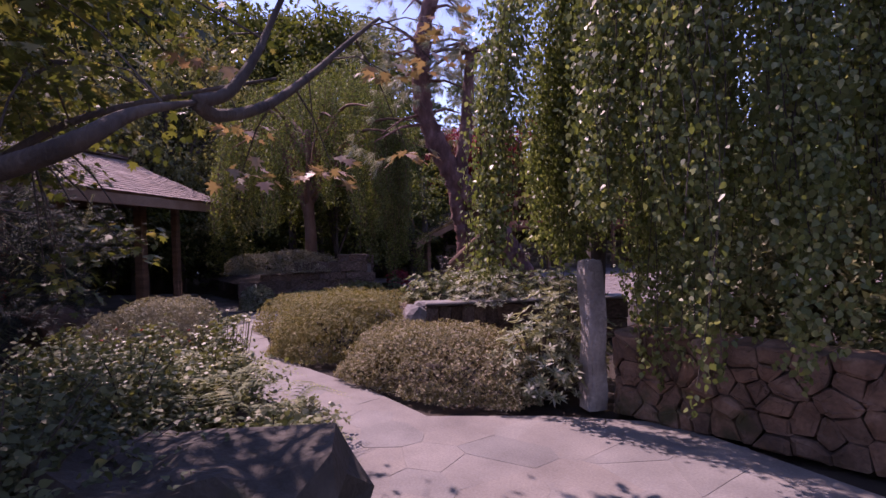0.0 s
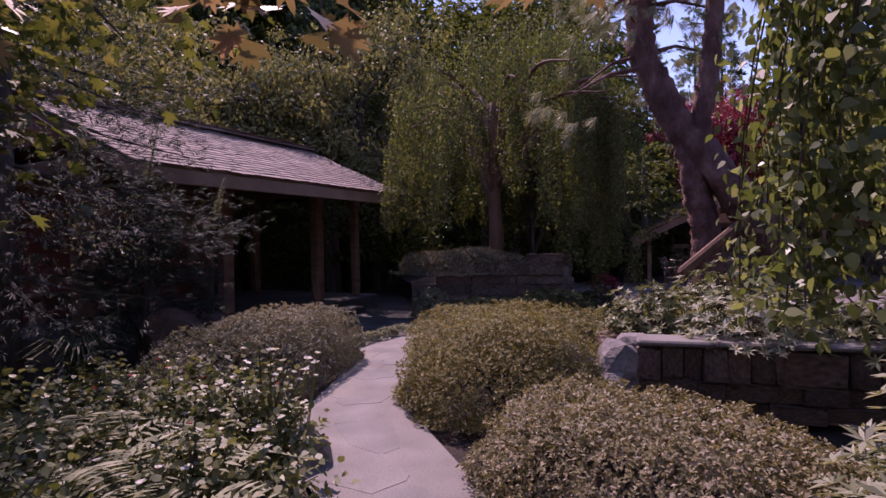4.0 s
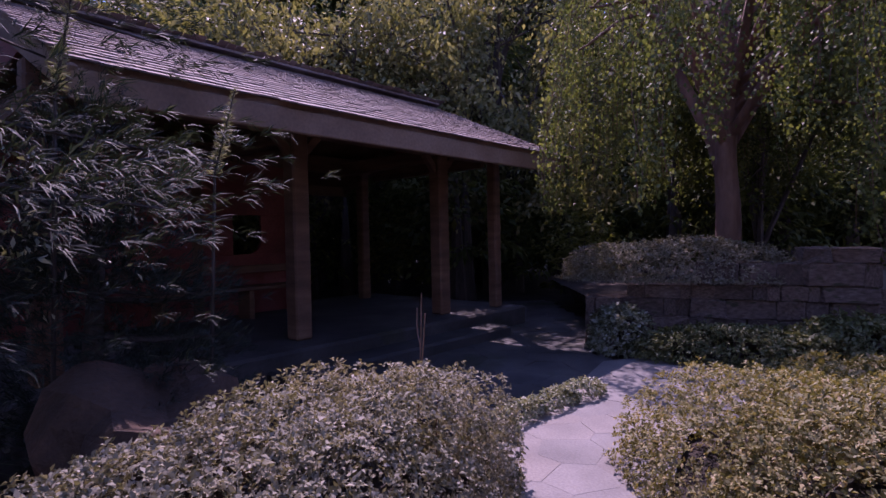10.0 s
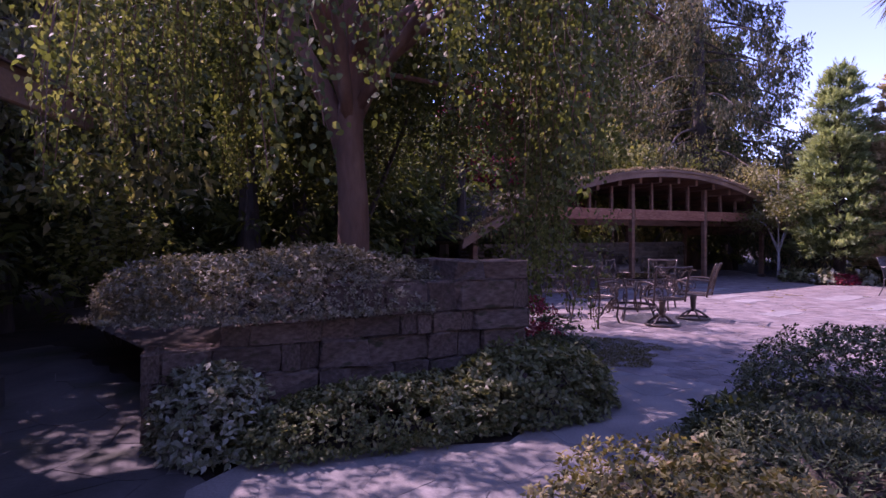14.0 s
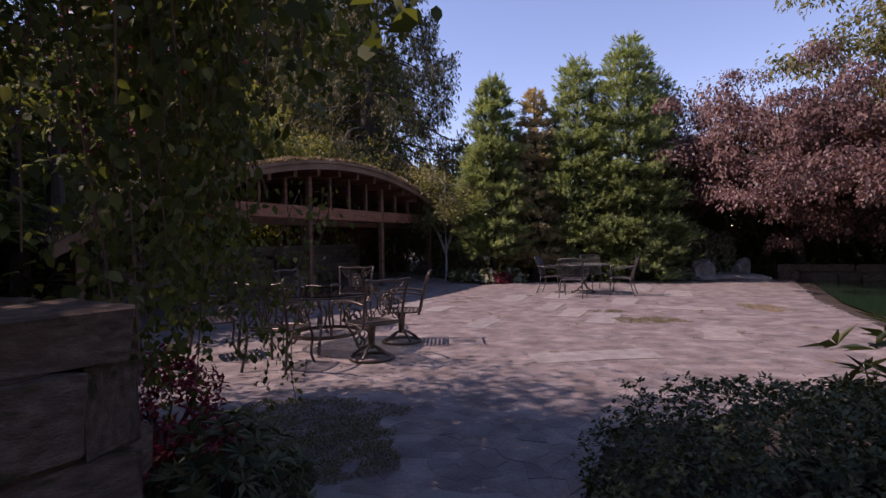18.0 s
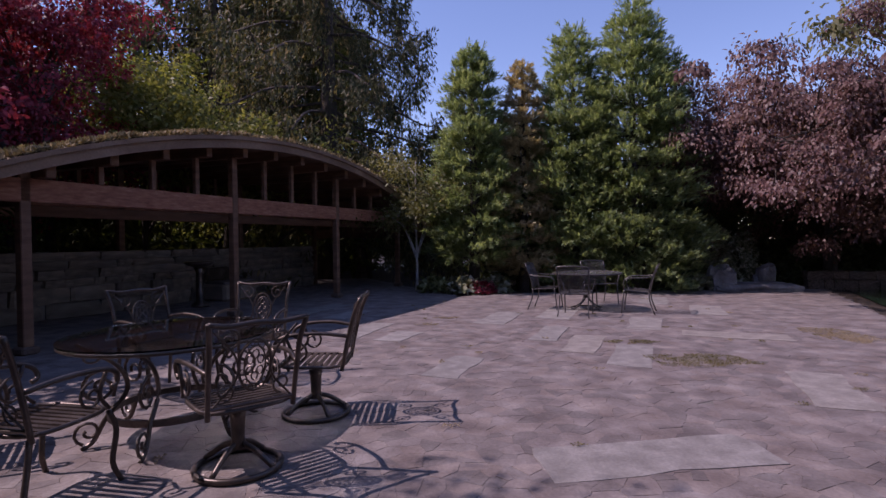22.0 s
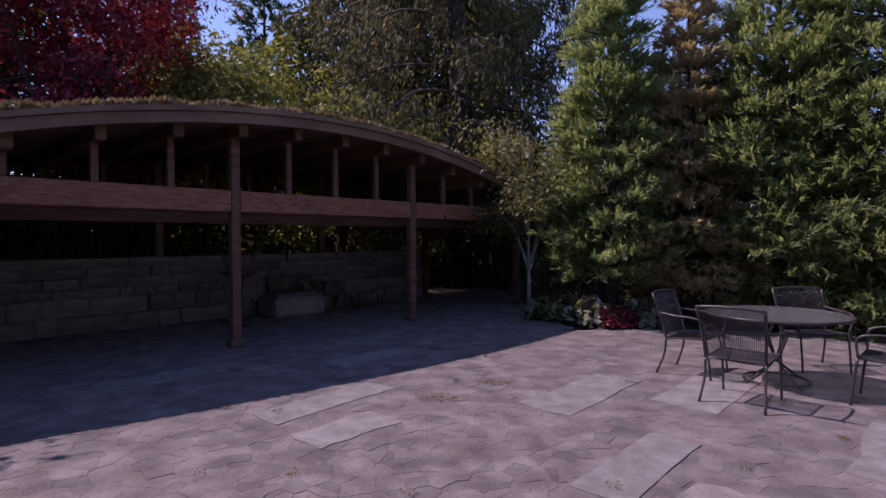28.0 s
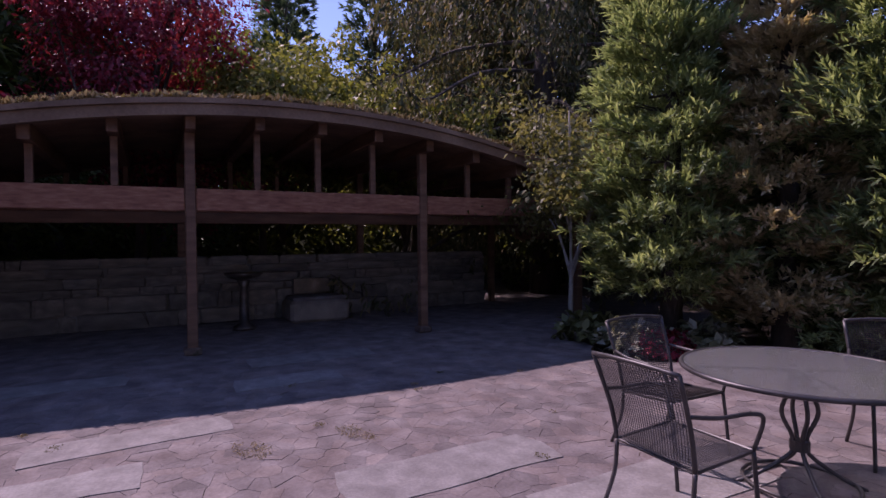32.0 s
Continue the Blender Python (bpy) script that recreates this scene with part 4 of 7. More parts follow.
part("hearth_slab", box(0.55, -0.05, 0.43, 1.0, 0.6, 0.07, 0.02), FLAG, hearth)
# a solid dark block takes the place of the opening
part("fire_opening", box(0.55, 0.32, 0.62, 0.7, 0.1, 0.3, 0.01), IRON, hearth, "solid dark iron block in place of the fire opening")
bird = thing("pedestal_bowl", label="dark stone pedestal bowl standing before the wall", category="pedestal")
bird.matrix_basis = PAV @ pose(0.9, 1.8, 0)
part("bowl", tube([(0, 0, 0.84), (0, 0, 0.88), (0, 0, 0.95), (0, 0, 0.97)], [0.1, 0.24, 0.32, 0.3], 18), IRON, bird, smooth=True)
part("pedestal", tube([(0, 0, 0), (0, 0, 0.06), (0, 0, 0.12), (0, 0, 0.7), (0, 0, 0.86)], [0.2, 0.19, 0.09, 0.07, 0.12], 12), IRON, bird, smooth=True)

# ---- tea shelter ----
SU, SV, SP = Vector((-0.7242, 0.6896, 0)), Vector((0.6896, 0.7242, 0)), Vector((3.58, 9.33, 0))
SHEL = Matrix(((SU.x, -SV.x, 0, SP.x), (SU.y, -SV.y, 0, SP.y), (0, 0, 1, 0), (0, 0, 0, 1)))
# local frame of the shelter: x along the eaves, y towards the back
shel = thing("garden_shelter", label="open wooden garden shelter with cedar shingle roof and red back wall", category="shelter")
shel.matrix_basis = SHEL
EX0, EX1, EY, RY, BY, EZ, RZ = -0.15, 6.05, 0.0, 2.6, 5.2, 2.5, 3.68
part("platform", box(2.9, 2.7, 0.1, 6.6, 3.8, 0.36, 0.03), FLAG_SHADED, shel, "raised stone floor slab")
part("step", box(3.4, 0.62, 0.03, 3.6, 0.45, 0.2, 0.03), FLAG_SHADED, shel, "long stone step before the platform")
ZP = 0.28
for x in (-0.05, 2.31, 4.71):
    part("post", bar((x, 1.3, ZP), (x, 1.3, 2.75), 0.21, 0.21, 0.02), TIMBER, shel)
part("post", bar((5.78, 1.1, ZP), (5.78, 1.1, 2.7), 0.16, 0.16, 0.02), TIMBER, shel)
for x in (-0.05, 2.3, 4.0, 5.45):
    part("post", bar((x, 3.9, ZP), (x, 3.9, 2.75), 0.18, 0.18, 0.02), TIMBER, shel)
part("front_plate", bar((EX0, 1.3, 2.72), (EX1, 1.3, 2.72), 0.2, 0.28, 0.02), TIMBER, shel)
part("back_plate", bar((EX0, 3.9, 2.72), (EX1, 3.9, 2.72), 0.2, 0.28, 0.02), TIMBER, shel)
for x in (-0.05, 2.31, 4.71, 5.78):
    part("tie_beam", bar((x, 1.3, 2.6), (x, 3.9, 2.6), 0.14, 0.2, 0.02), TIMBER, shel)
for x in (2.31, 4.71):
    for d in (-1, 1):
        part("brace", bar((x + d * 0.08, 1.3, 2.36), (x + d * 0.3, 1.3, 2.6), 0.09, 0.1, 0.01), TIMBER, shel)
part("front_fascia", bar((EX0, EY, EZ - 0.1), (EX1, EY, EZ - 0.1), 0.05, 0.2, 0.01), FASCIA, shel, "long pale brown eaves board")
part("back_fascia", bar((EX0, BY, EZ - 0.1), (EX1, BY, EZ - 0.1), 0.05, 0.2, 0.01), FASCIA, shel)
for x in (EX0 + 0.02, EX1 - 0.02):
    part("barge_board", bar((x, EY, EZ - 0.08), (x, RY, RZ - 0.08), 0.05, 0.2, 0.01), FASCIA, shel)
    part("barge_board", bar((x, BY, EZ - 0.08), (x, RY, RZ - 0.08), 0.05, 0.2, 0.01), FASCIA, shel)
    part("gable", ([(x, EY + 1.2, EZ + 0.45), (x, BY - 1.2, EZ + 0.45), (x, RY, RZ - 0.1), (x + 0.04, EY + 1.2, EZ + 0.45), (x + 0.04, BY - 1.2, EZ + 0.45), (x + 0.04, RY, RZ - 0.1)], [(0, 1, 2), (5, 4, 3), (0, 3, 4, 1), (1, 4, 5, 2), (2, 5, 3, 0)]), REDWALL, shel)
for k in range(14):
    x = EX0 + 0.15 + k * (EX1 - EX0 - 0.3) / 13
    part("rafter", bar((x, EY + 0.05, EZ - 0.06), (x, RY, RZ - 0.06), 0.07, 0.13), TIMBER, shel)
for a, b, nm in ((EY, RY, "front_roof"), (BY, RY, "back_roof")):
    part(nm, ([(EX0, a, EZ), (EX1, a, EZ), (EX1, b, RZ), (EX0, b, RZ), (EX0, a, EZ + 0.05), (EX1, a, EZ + 0.05), (EX1, b, RZ + 0.05), (EX0, b, RZ + 0.05)], [(3, 2, 1, 0), (4, 5, 6, 7), (0, 1, 5, 4), (1, 2, 6, 5), (2, 3, 7, 6), (3, 0, 4, 7)]), DECK, shel)
part("ridge_cap", join(bar((EX0, RY - 0.07, RZ + 0.09), (EX1, RY - 0.07, RZ + 0.09), 0.16, 0.03), bar((EX0, RY + 0.07, RZ + 0.09), (EX1, RY + 0.07, RZ + 0.09), 0.16, 0.03)), SHINGLE, shel)
# red boarded back wall pierced by a window with a rounded lower corner, and a bench before it
part("back_wall_low", box(1.95, 3.85, 0.74, 4.1, 0.06, 0.92, 0.01), REDWALL, shel, "dark red boarded back wall")
part("back_wall_side", box(1.42, 3.85, 1.5, 2.84, 0.06, 0.6), REDWALL, shel)
part("back_wall_mid", box(3.66, 3.85, 1.5, 0.7, 0.06, 0.6), REDWALL, shel)
part("back_wall_top", box(1.95, 3.85, 2.2, 4.1, 0.06, 0.8, 0.01), REDWALL, shel)
ARC = [(3.31, 1.2)] + [(3.31 - 0.22 * (1 - math.cos(a)), 1.2 + 0.22 * (1 - math.sin(a))) for a in np.linspace(0, math.pi / 2, 7)][::-1]
part("window_corner", ([(x, 3.82, z) for x, z in ARC] + [(x, 3.88, z) for x, z in ARC], [tuple(range(len(ARC))), tuple(range(2 * len(ARC) - 1, len(ARC) - 1, -1))] + [(k, (k + 1) % len(ARC), len(ARC) + (k + 1) % len(ARC), len(ARC) + k) for k in range(len(ARC))]), REDWALL, shel)
part("bench_seat", box(2.0, 3.4, 0.72, 3.6, 0.42, 0.05, 0.01), TIMBER, shel)
part("bench_back", box(2.0, 3.62, 0.98, 3.6, 0.04, 0.12, 0.01), TIMBER, shel)
for x in (0.4, 1.6, 2.8, 3.6):
    part("bench_leg", box(x, 3.4, 0.48, 0.08, 0.34, 0.42, 0.01), TIMBER, shel)

SHV = [mesh_of("shingle", *(lambda w: ([(-w / 2, 0, 0.0), (w / 2, 0, 0.0), (w / 2, 0, 0.013), (-w / 2, 0, 0.013), (-w / 2, 0.28, 0.0), (w / 2, 0.28, 0.0), (w / 2, 0.28, 0.006), (-w / 2, 0.28, 0.006)], [(0, 1, 2, 3), (3, 2, 6, 7), (1, 5, 6, 2), (0, 3, 7, 4)]))(w), SHINGLE) for w in (0.09, 0.11, 0.125, 0.14, 0.16)]
SLOPE = math.atan2(RZ - EZ, RY - EY)
RUN = math.hypot(RZ - EZ, RY - EY)
rest, count, gsh = [], 0, np.random.default_rng(4)
rows_n = int(RUN / 0.15)
for side in (0, 1):
    for r in range(rows_n + 1):
        d = r * RUN / rows_n - 0.06
        x = EX0 + gsh.uniform(-0.05, 0)
        while x < EX1:
            k = int(gsh.integers(0, 5))
            w = (0.09, 0.11, 0.125, 0.14, 0.16)[k]
            yy, zz = EY + d * math.cos(SLOPE), EZ + 0.05 + d * math.sin(SLOPE)
            m = pose(x + w / 2, yy, zz + 0.012, 0, 0, 0) @ Matrix.Rotation(SLOPE - 0.05, 4, "X") @ Matrix.Translation((0, gsh.normal() * 0.018, abs(gsh.normal()) * 0.002))
            if side:
                m = Matrix.Translation((0, 2 * RY, 0)) @ Matrix.Diagonal((1, -1, 1, 1)) @ m
            x += w + 0.006
            if side == 0 and r < 7 and count < 300:
                ob = child("shingle", SHV[k], shel)
                ob.matrix_basis = m
                count += 1
            else:
                rest.append((SHV[k], m))
rest = [([tuple(m @ v.co) for v in me.vertices], [tuple(p.vertices) for p in me.polygons]) for me, m in rest]
part("upper_shingles", join(*rest), SHINGLE, shel, kind="stuff")

# ---- garden walls, stone post, boulders ----
wall1 = thing("wall_raised_bed", label="dry stone retaining wall of a raised bed in shade", kind="structure")
wall1.matrix_basis = pose(0.25, 13.5, 0, 0, 0, math.degrees(math.atan2(2.8, 1.4)))
block_wall(wall1, GSTONES, 3.02, 1.2, 0.34, 0.19, 0.25, 6, 0.0015, tip=0.015, top_of=lambda x: 0.62 + 0.22 * x)
part("core", ([(0, 0.05, 0), (2.95, 0.05, 0), (2.95, 0.16, 0), (0, 0.16, 0), (0, 0.05, 0.5), (2.95, 0.05, 1.08), (2.95, 0.16, 1.08), (0, 0.16, 0.5)], [(3, 2, 1, 0), (4, 5, 6, 7), (0, 1, 5, 4), (1, 2, 6, 5), (2, 3, 7, 6), (3, 0, 4, 7)]), JOINT, wall1)
wall1b = thing("wall_raised_bed_end", label="end of the dry stone retaining wall facing the plaza", kind="structure")
wall1b.matrix_basis = pose(1.52, 16.27, 0, 0, 0, 168)
block_wall(wall1b, GSTONES, 1.6, 1.16, 0.34, 0.19, 0.25, 9, 0.0015, tip=0.015)
part("core", box(0.8, 0.0, 0.55, 1.55, 0.2, 1.1), JOINT, wall1b)
bed = structure("raised_soil", ([(0.1, 13.7, 0.5), (1.5, 16.2, 1.0), (0, 16.6, 1.0), (-3, 18, 0.9), (-4, 14, 0.5)], [(0, 1, 2, 3, 4)]), SOIL, label="soil of the raised bed")
wall2 = thing("wall_rose_bed", label="sunlit low stone wall of the rose bed with flat coping", kind="structure")
wall2.matrix_basis = pose(7.0, 13.92, 0, 0, 0, math.degrees(math.atan2(1.15, 0.74)))
block_wall(wall2, GSTONES, 3.0, 0.56, 0.32, 0.19, 0.36, 11, 0.0015)
part("core", box(1.5, 0.05, 0.27, 2.95, 0.12, 0.5), JOINT, wall2)
for k, (a, b) in enumerate(((0, 0.62), (0.62, 1.15), (1.15, 1.8), (1.8, 2.3), (2.3, 3.0))):
    part("coping_stone", box((a + b) / 2, RNG.normal() * 0.015, 0.6, b - a - 0.015, 0.35, 0.045, 0.015), FLAG_LIGHT, wall2)
wall2b = thing("wall_rose_bed_side", label="side of the rose bed wall", kind="structure")
wall2b.matrix_basis = pose(6.9, 13.95, 0, 0, 0, 152)
block_wall(wall2b, GSTONES, 1.4, 0.5, 0.32, 0.17, 0.4, 12)
structure("rose_bed_soil", ([(7.0, 14.1, 0.5), (8.6, 16.4, 0.5), (6.0, 18.0, 0.45), (4.2, 15.4, 0.45)], [(0, 1, 2, 3)]), SOIL, label="soil of the rose bed")
wall3 = thing("wall_rubble", label="rough rubble retaining wall under hanging foliage", kind="structure")
wall3.matrix_basis = pose(10.55, 13.45, 0, 0, 0, 4)
rubble(wall3, 3.4, 0.72, 0.38, 0.115, RUBBLESTONE, 15, 2.0, None, 0.7, 0.03)
part("core", box(1.7, 0.06, 0.36, 3.3, 0.2, 0.7), JOINT, wall3)
spost = thing("stone_post", 10.34, 13.25, 0, -25, "tall rough split-stone post beside the path, lit along one face", "stone post")
V, F, SD = [], [], 24
for k in range(27):
    z = 1.3 * k / 26
    lean = 0.03 * math.sin(z * 2.5)
    for j in range(SD):
        a = 2 * math.pi * (j + 0.5) / SD
        ca, sa = math.cos(a), math.sin(a)
        q = 1 + 0.2 * noise.noise(Vector((ca * 1.2, sa * 1.2, z * 2.2))) + 0.09 * noise.noise(Vector((ca * 5, sa * 5, z * 1.5 + 7))) + 0.05 * noise.noise(Vector((ca * 9, sa * 9, z * 9)))
        q *= 1 - 0.1 * max(0.0, z - 1.2) / 0.1
        V.append((math.copysign(abs(ca) ** 0.45, ca) * 0.105 * q + lean, math.copysign(abs(sa) ** 0.45, sa) * 0.09 * q, z + (0.04 * noise.noise(Vector((ca * 3, sa * 3, 1))) if k == 26 else 0)))
for k in range(26):
    for j in range(SD):
        F.append((k * SD + j, k * SD + (j + 1) % SD, k * SD + SD + (j + 1) % SD, k * SD + SD + j))
F.append(tuple(range(26 * SD, 27 * SD)))
part("shaft", (V, F), POSTSTONE, spost)

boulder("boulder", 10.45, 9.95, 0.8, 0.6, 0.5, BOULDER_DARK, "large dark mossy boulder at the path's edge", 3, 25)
for k, (x, y, z, rx, ry, h, tn) in enumerate(((6.6, 13.6, 0.0, 0.36, 0.24, 0.44, 150), (6.98, 13.78, 0.3, 0.2, 0.2, 0.26, 60), (7.02, 13.66, 0.15, 0.19, 0.15, 0.17, 20), (6.86, 13.52, 0.0, 0.17, 0.15, 0.19, 80), (7.12, 13.62, 0.0, 0.18, 0.14, 0.2, 10), (7.27, 13.72, 0.0, 0.14, 0.12, 0.14, 40), (6.82, 13.68, 0.12, 0.2, 0.15, 0.24, 130), (6.88, 13.98, 0.48, 0.26, 0.16, 0.13, 145))):
    boulder("boulder", x, y, rx, ry, h, BOULDER, "pale angular stone piled at the bed's corner", 60 + k, tn, z, "boulders by the rose bed", 2)
boulder("boulder", 7.15, 10.95, 0.35, 0.25, 0.25, BOULDER, "grey boulder among the roses beside the path", 17, 40)
# brown stone whose orange light tone paints the sun spot on it
boulder("boulder", 4.35, 9.95, 0.62, 0.45, 0.62, surface("sun_spotted_boulder", (0.05, 0.03, 0.02), (0.1, 0.055, 0.035), (0.3, 0.13, 0.08), 2.5, 30, 0.9, bump=0.8, dist=0.02), "brown rounded boulder in the shade by the shelter", 21, 30)
boulder("boulder", 8.98, 32.05, 0.34, 0.3, 0.52, BOULDER, "pale pointed boulder at the far terrace edge", 23, 0)
boulder("boulder", 9.75, 31.85, 1.0, 0.45, 0.17, BOULDER, "long flat pale ledge rock at the far terrace edge", 26, 4)
boulder("boulder", 10.3, 32.55, 0.26, 0.24, 0.55, BOULDER, "small upright boulder among far shrubs", 29, 50)
pondwall = thing("wall_pond", label="low stone wall along the far side of the pond", kind="structure")
pondwall.matrix_basis = pose(11.4, 32.6, -0.05, 0, 0, -12)
block_wall(pondwall, GSTONES, 5.0, 0.5, 0.35, 0.2, 0.4, 31)

# ---- far house beyond the pond ----
house = thing("house", 20.4, 39.0, 0, -32, "white rendered house with grey tiled roof beyond the trees", "house")
part("wall", box(0, 0, 1.5, 8, 6, 3.0), PLASTER, house)
part("roof", ([(-4.6, -3.6, 2.9), (4.6, -3.6, 2.9), (4.6, 3.6, 2.9), (-4.6, 3.6, 2.9), (-4.6, 0, 4.9), (4.6, 0, 4.9)], [(0, 1, 5, 4), (2, 3, 4, 5), (0, 4, 3), (1, 2, 5), (3, 2, 1, 0)]), ROOFTILE, house)
for x in (-2.4, 0.2, 2.6):
    w = part("window", box(x, -3.02, 1.5, 1.1, 0.08, 1.2, 0.01), TIMBER, house)
    part("pane", box(x, -3.07, 1.5, 0.95, 0.02, 1.05), WATER, w)

# ---- furniture ----
def scroll(cx, cz, r, turns=1.4, start=0.0, flip=1, n=16):
    out = []
    for k in range(n + 1):
        f = k / n
        a = start + flip * turns * 2 * math.pi * f
        q = r * (1 - 0.8 * f)
        out.append((cx + q * math.cos(a), 0.0, cz + q * math.sin(a)))
    return out


def iron_chair(swivel, label):
    """Cast-iron armchair facing +y, its back at -y; scrolled back panel, slatted seat."""
    e = thing("patio_chair", label=label, category="chair", group="chairs round the glass table")
    tilt = lambda pts: [(x, -0.25 - 0.2 * (z - 0.42) + y, z) for x, y, z in pts]  # noqa: E731
    for sx in (-1, 1):
        part("back_post", tube(spline(tilt([(sx * 0.245, 0, 0.40), (sx * 0.25, 0, 0.6), (sx * 0.255, -0.01, 0.8), (sx * 0.275, -0.04, 0.95)]), 4), [0.016] * 13, 7), IRON, e, smooth=True)
        part("arm", tube(spline([(sx * 0.25, -0.3, 0.66), (sx * 0.29, -0.1, 0.69), (sx * 0.3, 0.12, 0.68), (sx * 0.29, 0.22, 0.64), (sx * 0.28, 0.24, 0.58), (sx * 0.28, 0.2, 0.56)], 4), 0.015, 7), IRON, e, smooth=True)
        part("arm_scroll", tube([(sx * 0.27, 0.08 + p[0], p[2]) for p in scroll(0, 0.54, 0.085, 1.3, 1.5, 1)], 0.009, 6), IRON, e)
        part("arm_support", tube(spline([(sx * 0.26, 0.2, 0.44), (sx * 0.28, 0.12, 0.54), (sx * 0.29, 0.16, 0.67)], 4), 0.012, 6), IRON, e, smooth=True)
        part("back_scroll", tube(tilt([(sx * (0.15) + sx * p[0], 0, p[2]) for p in scroll(0, 0.84, 0.065, 1.3, 1.6, 1)]), 0.007, 5), IRON, e)
        part("back_scroll", tube(tilt([(sx * 0.165 + sx * p[0], 0, p[2]) for p in scroll(0, 0.55, 0.06, 1.3, -1.6, -1)]), 0.007, 5), IRON, e)
        part("back_rod", tube(spline(tilt([(sx * 0.235, 0, 0.9), (sx * 0.12, 0, 0.76), (sx * 0.1, 0, 0.62), (sx * 0.22, 0, 0.47)]), 5), 0.007, 5), IRON, e)
    part("top_rail", tube(spline(tilt([(-0.275, -0.04, 0.945), (-0.15, -0.02, 0.925), (0, -0.02, 0.935), (0.15, -0.02, 0.925), (0.275, -0.04, 0.945)]), 4), 0.015, 7), IRON, e, smooth=True)
    part("lower_rail", tube(tilt([(-0.245, 0, 0.46), (0.245, 0, 0.46)]), 0.011, 6), IRON, e)
    med = [tube(tilt([(0.092 * math.cos(a), 0, 0.685 + 0.15 * math.sin(a)) for a in np.linspace(0, 2 * math.pi, 20)[:-1]]), 0.009, 5, True)]
    med.append(tube(tilt([(0.06 * math.cos(a), 0, 0.685 + 0.112 * math.sin(a)) for a in np.linspace(0, 2 * math.pi, 20)[:-1]]), 0.006, 4, True))
    for k in range(12):
        a = k * math.pi / 6 + 0.26
        med.append(tube(tilt([(0.076 * math.cos(a) + 0.013 * math.cos(b), 0, 0.685 + 0.131 * math.sin(a) + 0.016 * math.sin(b)) for b in np.linspace(0, 2 * math.pi, 7)[:-1]]), 0.004, 4, True))
    for k in range(6):
        a = k * math.pi / 3 + 0.5
        med.append(tube(tilt([(0.034 * math.cos(a) + 0.018 * math.cos(b), 0, 0.685 + 0.064 * math.sin(a) + 0.026 * math.sin(b)) for b in np.linspace(0, 2 * math.pi, 9)[:-1]]), 0.005, 4, True))
    part("medallion", join(*med), IRON, e, "oval openwork medallion")
    part("seat_rim", tube([(0.26 * math.copysign(abs(math.cos(a)) ** 0.5, math.cos(a)), -0.01 + 0.25 * math.copysign(abs(math.sin(a)) ** 0.5, math.sin(a)), 0.43) for a in np.linspace(0, 2 * math.pi, 28)[:-1]], 0.013, 6, True), IRON, e, smooth=True)
    for k in range(9):
        part("seat_slat", bar((-0.245, -0.22 + 0.053 * k, 0.432), (0.245, -0.22 + 0.053 * k, 0.432), 0.03, 0.01), IRON, e)
    if swivel:
        part("pedestal", tube([(0, 0, 0.4), (0, 0, 0.3), (0, 0, 0.18), (0, 0, 0.13)], [0.06, 0.045, 0.04, 0.05], 10), IRON, e, smooth=True)
        part("base_ring", tube([(0.25 * math.cos(a), 0.25 * math.sin(a), 0.022) for a in np.linspace(0, 2 * math.pi, 25)[:-1]], 0.02, 7, True), IRON, e, smooth=True)
        for k in range(4):
            a = k * math.pi / 2 + 0.6
            part("base_arm", tube(spline([(0.02 * math.cos(a), 0.02 * math.sin(a), 0.16), (0.12 * math.cos(a), 0.12 * math.sin(a), 0.12), (0.24 * math.cos(a), 0.24 * math.sin(a), 0.035)], 4), 0.018, 6), IRON, e, smooth=True)
    else:
        for sx in (-1, 1):
            part("front_leg", tube(spline([(sx * 0.24, 0.22, 0.42), (sx * 0.26, 0.25, 0.3), (sx * 0.25, 0.23, 0.12), (sx * 0.27, 0.27, 0.0)], 4), 0.016, 7), IRON, e, smooth=True)
            part("rear_leg", tube(spline([(sx * 0.24, -0.25, 0.42), (sx * 0.24, -0.27, 0.25), (sx * 0.26, -0.33, 0.0)], 4), 0.016, 7), IRON, e, smooth=True)
    return e


def mesh_panel(pt, nu, nv, w=0.0022):
    """Woven metal mesh over a surface pt(u, v)."""
    g = []
    for i in range(nu + 1):
        g.append(tube([pt(i / nu, j / 8) for j in range(9)], w, 3))
    for j in range(nv + 1):
        g.append(tube([pt(i / 8, j / nv) for i in range(9)], w, 3))
    return join(*g)


